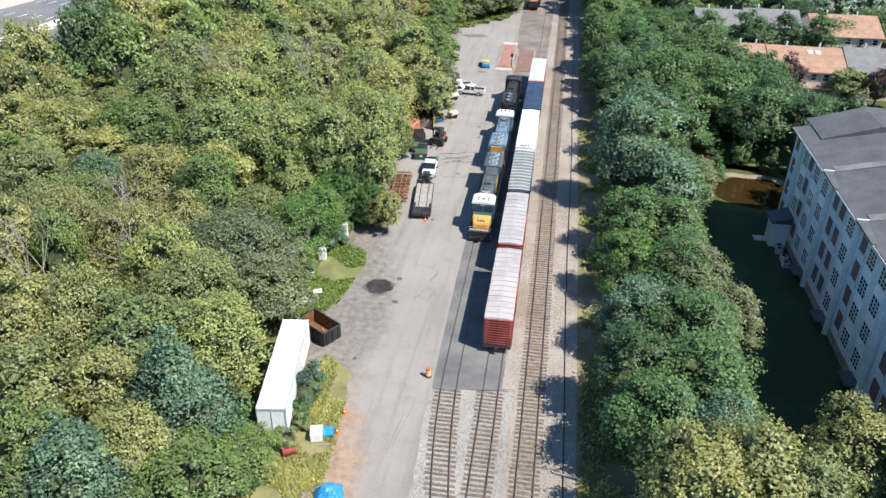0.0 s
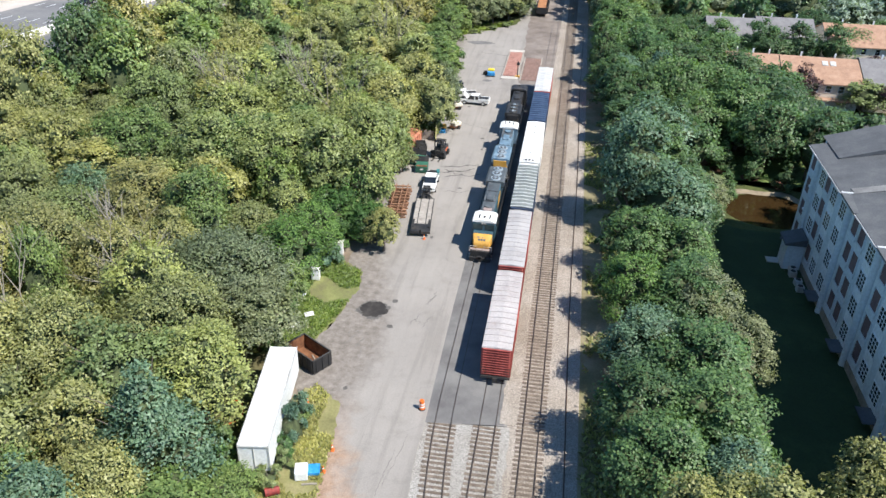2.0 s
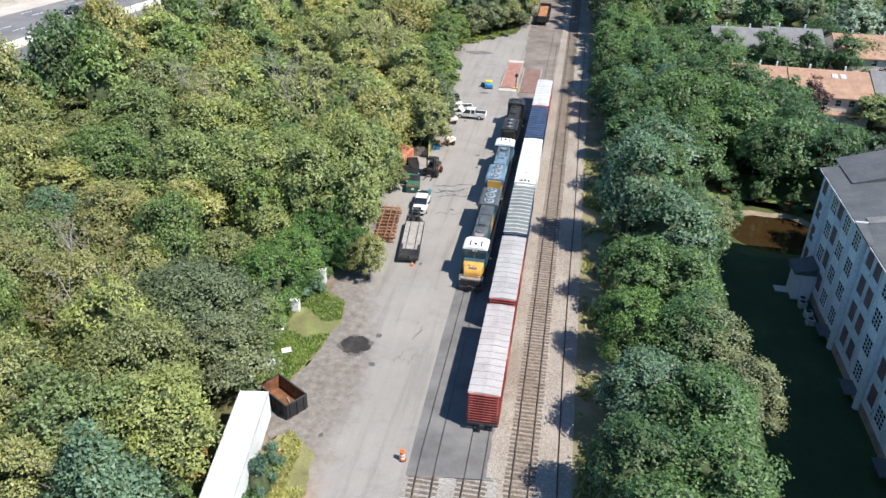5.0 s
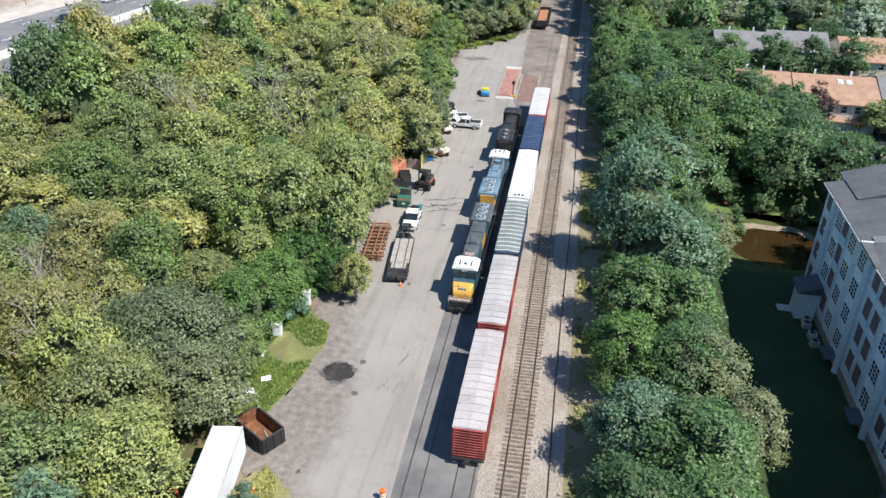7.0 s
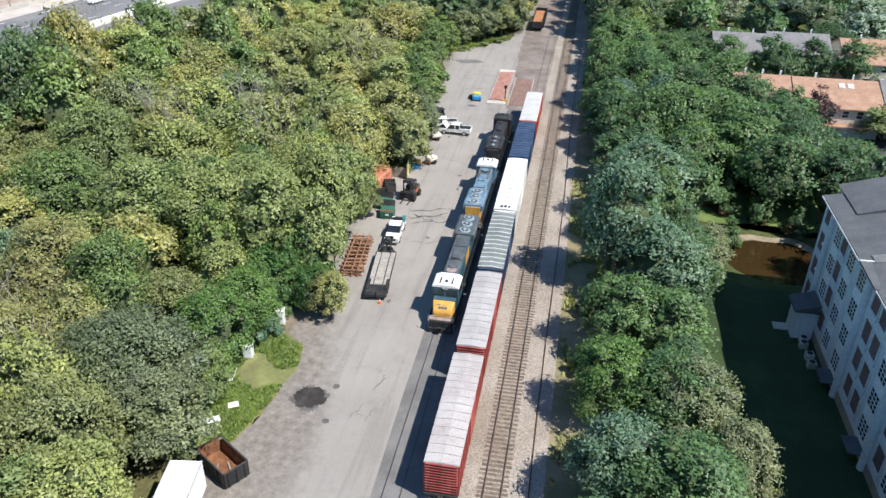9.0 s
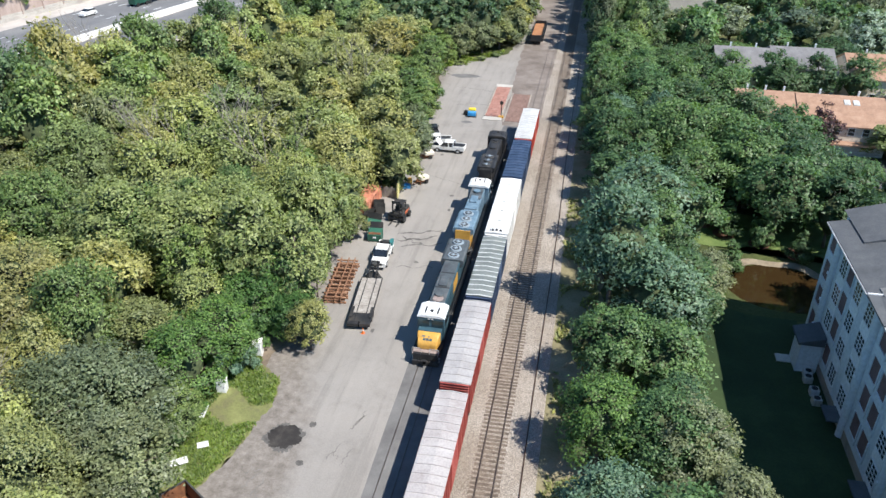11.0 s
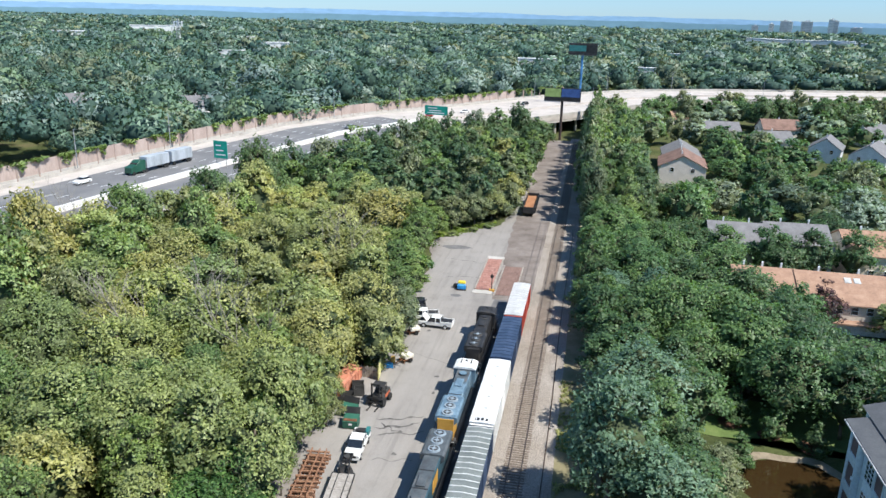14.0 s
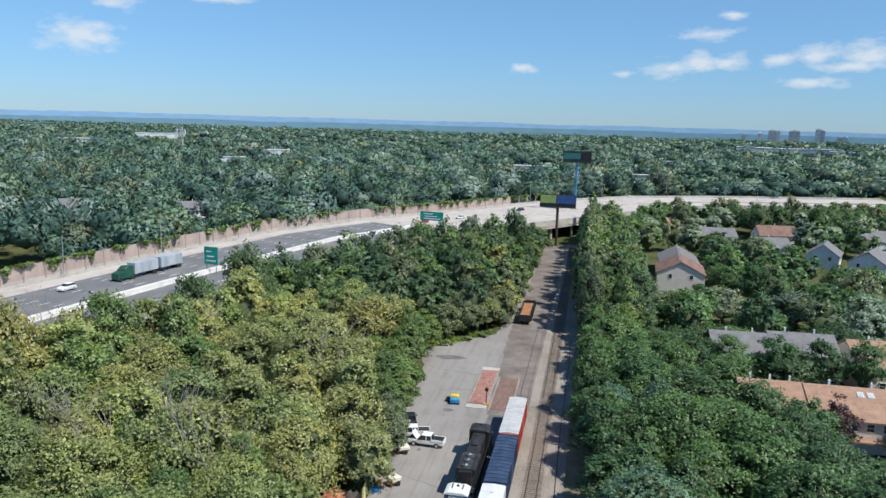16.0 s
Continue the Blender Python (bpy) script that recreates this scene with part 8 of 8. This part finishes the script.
solid("steel_heap", boxes((-1.3, 1.3, -0.9, 0.9, 0, 1.2)), DARK_STEEL, "dark heap of stored steel goods", "goods", at(-26.6, 117.8), bevel=0.12)
pn = thing("standing_board", "pale yellow upright panel on posts", "panel", at(-21.4, 125.2, 8))
PALE_YELLOW = worn("pale_yellow_board", (0.72, 0.66, 0.28), rough=0.7)
part("board", boxes((-0.06, 0.06, -1.6, 1.6, 0.1, 2.5)), PALE_YELLOW, pn)
for yy in (-1.5, 1.5):
    part("post", boxes((-0.1, 0.1, yy - 0.06, yy + 0.06, 0, 2.6)), DARK_STEEL, pn)
fn = thing("pallet_fence", "weathered grey timber fence of upright boards", "fence", at(-23.4, 124.4, 0))
for k in range(14):
    part("board", boxes((-1.8 + 0.26 * k, -1.6 + 0.26 * k, -0.03, 0.03, 0.0, 1.6 + 0.1 * (k % 3))), BARE, fn)
for z in (0.4, 1.2):
    part("rail", boxes((-1.8, 1.8, 0.03, 0.08, z, z + 0.1)), BARE, fn)
for x, y, s in ((-23.6, 117.2, 0.9), (-24.2, 115.4, 0.8), (-22.6, 119.2, 0.7), (-23.2, 120.6, 0.8)):
    solid("steel_crate", boxes((-s, s, -s * 0.8, s * 0.8, 0, 0.08), (-s, -s + 0.07, -s * 0.8, s * 0.8, 0.08, 1.1), (s - 0.07, s, -s * 0.8, s * 0.8, 0.08, 1.1), (-s + 0.07, s - 0.07, -s * 0.8, -s * 0.8 + 0.07, 0.08, 1.1), (-s + 0.07, s - 0.07, s * 0.8 - 0.07, s * 0.8, 0.08, 1.1)),
          DARK_STEEL, "dark open steel crate in the yard", "crate", at(x, y, 20 * s), "steel crates")


def cart(x, y, turn, top, label, z=YZ):
    """A small towed cart: tank or box on a rusty frame with two wheels and a drawbar."""
    c = thing("towed_cart", label, "cart", at(x, y, turn, z), "carts in the yard")
    part("frame", boxes((-0.6, 0.6, -0.9, 0.9, 0.45, 0.55)), RUST, c)
    part("drawbar", boxes((-0.06, 0.06, -2.0, -0.9, 0.4, 0.5)), RUST, c)
    part("box", boxes((-0.7, 0.7, -0.7, 1.0, 0.6, 1.25)), top, c, bevel=0.12)
    part("stand", boxes((-0.55, -0.45, -0.85, -0.75, 0, 0.45), (0.45, 0.55, -0.85, -0.75, 0, 0.45)), RUST, c)
    for sx in (-0.72, 0.72):
        bm = bmesh.new()
        tube(bm, (sx - 0.09, 0.3, 0.33), (sx + 0.09, 0.3, 0.33), 0.33, seg=14)
        part("tyre", bm, RUBBER, c)


OFFWHITE = worn("offwhite_plastic", (0.72, 0.66, 0.55), rough=0.6)
cart(-18.9, 130.8, -35, OFFWHITE, "small towed cart with a cream box on a rusty frame")
cart(-20.2, 141.2, -60, OFFWHITE, "towed compressor cart with a cream cover")
solid("blue_crate", boxes((-0.7, 0.7, -0.5, 0.5, 0, 0.5)), TARP_BLUE, "blue plastic crate on the asphalt", "crate", at(-21.0, 128.4, 15), bevel=0.04)
solid("yellow_drum", boxes((-0.35, 0.35, -0.35, 0.35, 0, 1.0)), YELLOW, "yellow plastic tub beside a blue crate", "tub", at(-20.7, 129.9, 15), bevel=0.1)

# yellow and blue machine, scale platforms
pu = thing("pump_machine", "blue pump with a yellow cover on the asphalt", "pump", at(-16.2, 164.0, 5))
part("skid", boxes((-0.9, 0.9, -1.0, 1.0, 0.05, 0.2)), BLACK, pu)
part("motor", boxes((-0.8, 0.8, -0.9, 0.1, 0.2, 1.0)), TARP_BLUE, pu, bevel=0.1)
part("cover", boxes((-0.7, 0.7, 0.1, 1.1, 0.2, 1.35)), worn("machine_yellow", (0.75, 0.55, 0.03), rough=0.5), pu, bevel=0.1)
bm = bmesh.new()
tube(bm, (-1.2, 0.2, 0.35), (-1.2, 0.9, 0.35), 0.5, seg=14)
part("hose_reel", bm, RUBBER, pu)
PLATE_RED = worn("rusty_red_plate", (0.34, 0.165, 0.13), (0.20, 0.11, 0.095), (0.44, 0.27, 0.22), 0.9, broad=0.9, streak=True)
KERB_DIRTY = worn("dirty_concrete", (0.33, 0.29, 0.25), (0.20, 0.17, 0.15), (0.42, 0.38, 0.34), 0.9, broad=1.2)
PLATE_BROWN = worn("brown_timber_deck", (0.22, 0.135, 0.11), (0.15, 0.095, 0.08), (0.28, 0.18, 0.15), 0.9, broad=0.5)
pf = thing("loading_platform", "rusty red steel loading platform with concrete ends", "platform", at(-12.2, 174.0, 0.3))
for k in range(4):
    part("deck_plate", boxes((-1.45, 1.45, -9.6 + 4.8 * k, -4.85 + 4.8 * k, 0.0, 0.16)), PLATE_RED, pf)
for xx in (-0.75, 0.75):
    part("runner", boxes((xx - 0.16, xx + 0.16, -9.6, 9.6, 0.16, 0.2)), PLATE_RED, pf)
for xx in (-1.62, 1.62):
    part("kerb", boxes((xx - 0.14, xx + 0.14, -9.8, 9.8, 0, 0.24)), KERB_DIRTY, pf)
for yy in (-10.8, 10.6):
    part("concrete_ramp", boxes((-1.8, 1.8, yy - 0.95, yy + 0.95, 0, 0.13)), CONCRETE, pf)
p2 = thing("crossing_deck", "brown timber and steel deck beside the red platform", "deck", at(-7.9, 171.0, 0.3))
for k in range(8):
    part("plank", boxes((-1.7 + 0.44 * k, -1.3 + 0.44 * k, -8.6, 8.6, 0, 0.06)), PLATE_BROWN, p2)
for xx in (-1.95, 1.95):
    part("kerb", boxes((xx - 0.13, xx + 0.13, -9.2, 9.2, 0, 0.1)), KERB_DIRTY, p2)
st = thing("switch_stand", "dark switch stand with a yellow base on the platform", "switch stand", at(-10.5, 164.3))
bm = bmesh.new()
tube(bm, (0, 0, 0), (0, 0, 3.4), 0.09, seg=8)
part("mast", bm, BLACK, st)
part("base", boxes((-0.5, 0.5, -0.4, 0.4, 0, 0.35)), YELLOW, st)
part("target", boxes((-0.3, 0.3, -0.03, 0.03, 2.6, 3.2)), BLACK, st)

# gondola on the far siding
gn = thing("gondola_car", "black gondola car with a rusty orange load", "gondola car", pose(-8.7, 230.5, 0, 0, 0, 0.6))
RUST_LOAD = worn("orange_rust", (0.36, 0.17, 0.08), (0.24, 0.10, 0.05), rough=0.9)
for sx in (-1, 1):
    s_ = part("side", boxes((sx * 1.5 - 0.06, sx * 1.5 + 0.06, -8.5, 8.5, 1.1, 2.7)), BLACK, gn)
    for k in range(11):
        part("side_post", boxes((sx * 1.6 - 0.05, sx * 1.6 + 0.05, -8.3 + 1.64 * k, -8.15 + 1.64 * k, 1.1, 2.7)), BLACK, s_)
for sy in (-1, 1):
    part("end", boxes((-1.5, 1.5, sy * 8.5 - 0.07, sy * 8.5 + 0.07, 1.1, 2.7)), BLACK, gn)
    truck(gn, sy * 6.3)
    part("coupler", boxes((-0.15, 0.15, sy * 8.5, sy * 9.1, 0.75, 1.0)), BLACK, gn)
part("floor", boxes((-1.45, 1.45, -8.45, 8.45, 1.1, 1.9)), RUST_LOAD, gn, "rust-coloured load")

# junk beside the white trailer
jk = thing("junk_heap", "heap of white and blue discarded sheets", "junk", at(-18.6, 46.5, 15, 0.17))
part("white_box", boxes((-1.0, 0.1, -0.8, 0.5, 0, 0.9)), WHITE, jk, bevel=0.06)
part("blue_sheet", boxes((0.1, 1.1, -0.3, 0.8, 0, 0.35)), TARP_BLUE, jk)
part("plank", boxes((-0.4, 0.9, -1.3, -1.15, 0, 0.1)), BARE, jk)
tk = thing("red_tank", "small red fuel tank lying on its side", "tank", at(-20.7, 43.8, 30, 0.17))
bm = bmesh.new()
tube(bm, (-0.6, 0, 0.4), (0.6, 0, 0.4), 0.38, seg=14)
part("shell", bm, FORK_RED, tk)
part("saddle", boxes((-0.45, -0.3, -0.3, 0.3, 0, 0.2), (0.3, 0.45, -0.3, 0.3, 0, 0.2)), DARK_STEEL, tk)
for x, y, w, d, turn in ((-27.9, 73.5, 0.5, 2.0, 10), (-25.9, 69.2, 1.0, 0.7, 30), (-27.0, 66.8, 1.5, 0.8, 35)):
    solid("scrap_sheet", boxes((-w / 2, w / 2, -d / 2, d / 2, 0, 0.05), (-w / 2, w / 2, -0.03, 0.03, 0.05, 0.35)), WHITE, "bent white scrap sheet lying in the weeds", "scrap", at(x, y, turn, 0.35), "scrap sheets")
bm = bmesh.new()
prev = None
for k in range(14):
    a = k * 0.22
    q = (-28.3 + 1.5 * math.sin(a), 52.0 + 1.8 * math.cos(a), 0.45 + 0.2 * math.sin(3 * a))
    if prev:
        tube(bm, prev, q, 0.07, seg=6)
    prev = q
solid("orange_hose", bm, ORANGE, "length of orange corrugated hose in the weeds", "hose")

# stains and the discarded rail
def stain(x, y, rx, ry, seed, label, mat=STAIN, lift=0.012):
    rng = random.Random(seed)
    bm = bmesh.new()
    ring = []
    for k in range(72):
        a = 2 * math.pi * k / 72
        r = 1 + 0.3 * noise.noise((math.cos(a) * 1.6 + seed, math.sin(a) * 1.6, 0)) + rng.uniform(-0.1, 0.1)
        ring.append(bm.verts.new((x + rx * r * math.cos(a), y + ry * r * math.sin(a), YZ + lift)))
    bm.faces.new(ring)
    solid("stain", bm, mat, label, "stain", kind="structure")


stain(-19.1, 72.0, 1.4, 1.65, 2, "dark oily puddle stain on the gravel")
stain(-19.15, 71.9, 1.6, 1.95, 5, "grey damp fringe of an oil stain on the gravel", TAR, 0.008)


def tar_line(x0, y0, x1, y1, w, seed, sway=0.9, mat=TAR, label="ragged dark tar line over a crack in the asphalt"):
    """A wandering line of tar over a crack, ragged and uneven in width."""
    rng = random.Random(seed)
    bm = bmesh.new()
    prev, n = None, 22
    side = Vector((x1 - x0, y1 - y0)).normalized()
    for k in range(n + 1):
        u = k / n
        bend = sway * noise.noise((u * 3.3, seed * 1.7, 0)) + rng.uniform(-0.06, 0.06)
        x = x0 + (x1 - x0) * u - side.y * bend
        y = y0 + (y1 - y0) * u + side.x * bend
        ww = w * (0.35 + rng.random()) * min(1, 6 * u + 0.2, 6 * (1 - u) + 0.2)
        p = (bm.verts.new((x + side.y * ww, y - side.x * ww, YZ + 0.014)), bm.verts.new((x - side.y * ww, y + side.x * ww, YZ + 0.014)))
        if prev:
            bm.faces.new((prev[0], p[0], p[1], prev[1]))
        prev = p
    solid("tar_line", bm, mat, label, "surface mark", kind="structure")


for k, row in enumerate(((-18.6, 113.4, -12.6, 115.2, 0.16), (-18.3, 111.6, -12.8, 113.4, 0.22), (-17.6, 109.9, -11.9, 111.7, 0.14), (-17.9, 112.5, -15.0, 111.0, 0.12), (-16.5, 104.0, -11.6, 105.2, 0.06),
                         (-19.0, 134.0, -12.5, 131.0, 0.04),
                         (-20.5, 170.0, -12.5, 172.0, 0.08), (-22.5, 182.0, -13.0, 180.5, 0.08))):
    tar_line(*row, 60 + k)
for k, row in enumerate(((-13.5, 74.0, -12.5, 76.4, 0.07), (-13.0, 74.6, -12.6, 77.0, 0.06), (-14.4, 69.8, -13.6, 72.2, 0.05), (-13.1, 69.4, -12.4, 71.8, 0.06), (-14.2, 71.0, -13.4, 70.2, 0.05),
                         (-20.6, 65.2, -19.4, 67.6, 0.07), (-19.3, 64.4, -19.0, 66.6, 0.07), (-21.0, 67.0, -19.6, 67.6, 0.07), (-18.6, 63.2, -18.9, 65.4, 0.06), (-11.9, 46.0, -11.1, 53.0, 0.035), (-12.5, 44.5, -11.8, 51.0, 0.03))):
    tar_line(*row, 120 + k, 0.35, SCUFF, "grey tyre scuff on the asphalt")
for k in range(9):
    a, b = -18.5 + (k * 37 % 60) / 10, 58 + (k * 53 % 90)
    stain(a, b, 0.22 + 0.05 * (k % 4), 0.3 + 0.06 * (k % 3), 90 + k, "small old oil drip on the asphalt", TAR)
stain(-22.0, 190.5, 3.4, 1.6, 6, "dark wet stain on the asphalt", PATCH)
stain(-16.6, 160.3, 1.0, 0.7, 8, "dark stain below the pump", PATCH)
bm = bmesh.new()
prev = None
for k in range(25):
    x = 3.15 + 0.12 * math.sin(k * 0.65)
    ring = [bm.verts.new((x + dx, 20 + 8 * k, z)) for dx, z in ((-0.07, 0.02), (0.07, 0.02), (0.035, 0.17), (-0.035, 0.17))]
    if prev:
        for i in range(4):
            bm.faces.new((prev[i], prev[(i + 1) % 4], ring[(i + 1) % 4], ring[i]))
    prev = ring
solid("discarded_rail", bm, RAIL, "line of discarded rusty rail beside the main track", "rail")
bm = bmesh.new()
tube(bm, (2.4, 45.6, 0.2), (5.6, 45.0, 0.35), 0.09, 0.05, 6)
tube(bm, (3.2, 45.5, 0.22), (3.9, 44.2, 0.3), 0.05, 0.02, 5)
solid("fallen_branch", bm, BARE, "bare fallen branch lying across the ballast edge", "branch")


# ---- weeds and grass ----
def tufts(name, poly, count, seed, size, mat, label, z=0.1):
    rng = random.Random(seed)
    xs, ys = [p[0] for p in poly], [p[1] for p in poly]
    V, F = [], []
    made = 0
    while made < count:
        x, y = rng.uniform(min(xs), max(xs)), rng.uniform(min(ys), max(ys))
        if not inside(x, y, poly) or noise.noise((x * 0.25, y * 0.25, seed)) < -0.12:
            made += 0.2
            continue
        for _ in range(5):
            a, s = rng.uniform(0, 6.28), size * rng.uniform(0.5, 1.3)
            dx, dy = math.cos(a) * s, math.sin(a) * s
            ox, oy = rng.uniform(-0.2, 0.2), rng.uniform(-0.2, 0.2)
            k = len(V)
            V += [(x + ox - dy * 0.35, y + oy + dx * 0.35, z - 0.05), (x + ox + dy * 0.35, y + oy - dx * 0.35, z - 0.05), (x + ox + dx, y + oy + dy, z + s * rng.uniform(0.3, 1.0))]
            F.append((k, k + 1, k + 2))
        made += 1
    me = bpy.data.meshes.new(name)
    me.from_pydata(V, [], F)
    me.materials.append(mat)
    tagged(new(name, me), label, "weeds", kind="stuff")


BLADE = leaf_material("grass_blades", (0.27, 0.285, 0.09), (0.41, 0.385, 0.15), 0.3)
BLADE_GREEN = leaf_material("weed_leaves", (0.12, 0.19, 0.035), (0.22, 0.29, 0.06), 0.3)
tufts("grass", [(-28, 28), (-16.4, 28), (-17.0, 44), (-17.6, 50), (-18.3, 55.4), (-21.5, 58), (-23, 50), (-28, 48)], 7000, 3, 0.24, BLADE, "dry yellow-green grass beside the trailer", 0.19)
tufts("weeds", [(-30, 62), (-24.4, 64), (-22.9, 70), (-22.0, 76), (-22.8, 80), (-25, 81.6), (-30, 87)], 6200, 4, 0.22, BLADE_GREEN, "bright green weeds along the edge of the yard", 0.19)
tufts("weeds_track", [(4.4, 20), (9, 20), (9, 130), (4.2, 130), (5.0, 80)], 2400, 5, 0.34, BLADE, "dry grass and weeds beside the main track")
tufts("weeds_far", [(-29, 192), (-27.5, 206), (-17, 213), (-14, 216), (-20, 205)], 900, 6, 0.5, BLADE_GREEN, "bright green weeds at the end of the yard")
for x, y, h, r, c in ((-24.9, 43.0, 4.4, 2.0, "vine"), (-23.4, 42.6, 2.6, 1.5, "lime"), (-25.9, 45.4, 4.6, 1.9, "green"), (-21.2, 50.3, 3.7, 1.5, "blue"), (-21.4, 53.0, 3.0, 1.2, "blue"), (-26.6, 40.0, 3.2, 2.2, "lime"), (-22.9, 39.6, 2.0, 1.4, "vine"),
                      (-26.9, 81.0, 2.6, 1.5, "blue"), (-27.6, 85.0, 4.0, 2.2, "vine"), (-29.5, 72.0, 2.4, 2.2, "vine"), (-29.6, 66.0, 3.0, 2.4, "green")):
    plant(c, x, y, h, r, "bush", lod=-1)
for x, y, r, c in ((-21.3, 48.2, 1.3, "vine"), (-21.6, 52.0, 1.3, "green"), (-21.0, 47.2, 1.1, "lime"), (-21.4, 44.6, 1.2, "lime"), (-25.6, 43.0, 1.8, "vine"), (-27.4, 62.2, 1.5, "vine"), (-28.8, 69.0, 2.2, "green"), (-28.4, 78.8, 2.0, "blue"), (-27.6, 81.5, 2.0, "vine"),
                   (6.8, 60.4, 1.2, "vine"), (7.2, 69.0, 1.6, "lime"), (7.0, 81.0, 1.4, "vine"), (7.4, 92.0, 1.5, "green"), (-22.3, 126.6, 1.5, "olive"), (-23.0, 128.6, 1.8, "green"), (-24.8, 160.6, 2.6, "green"), (-26.2, 168.0, 3.0, "vine")):
    plant(c, x, y, r * 1.7, r, "bush", lod=0)
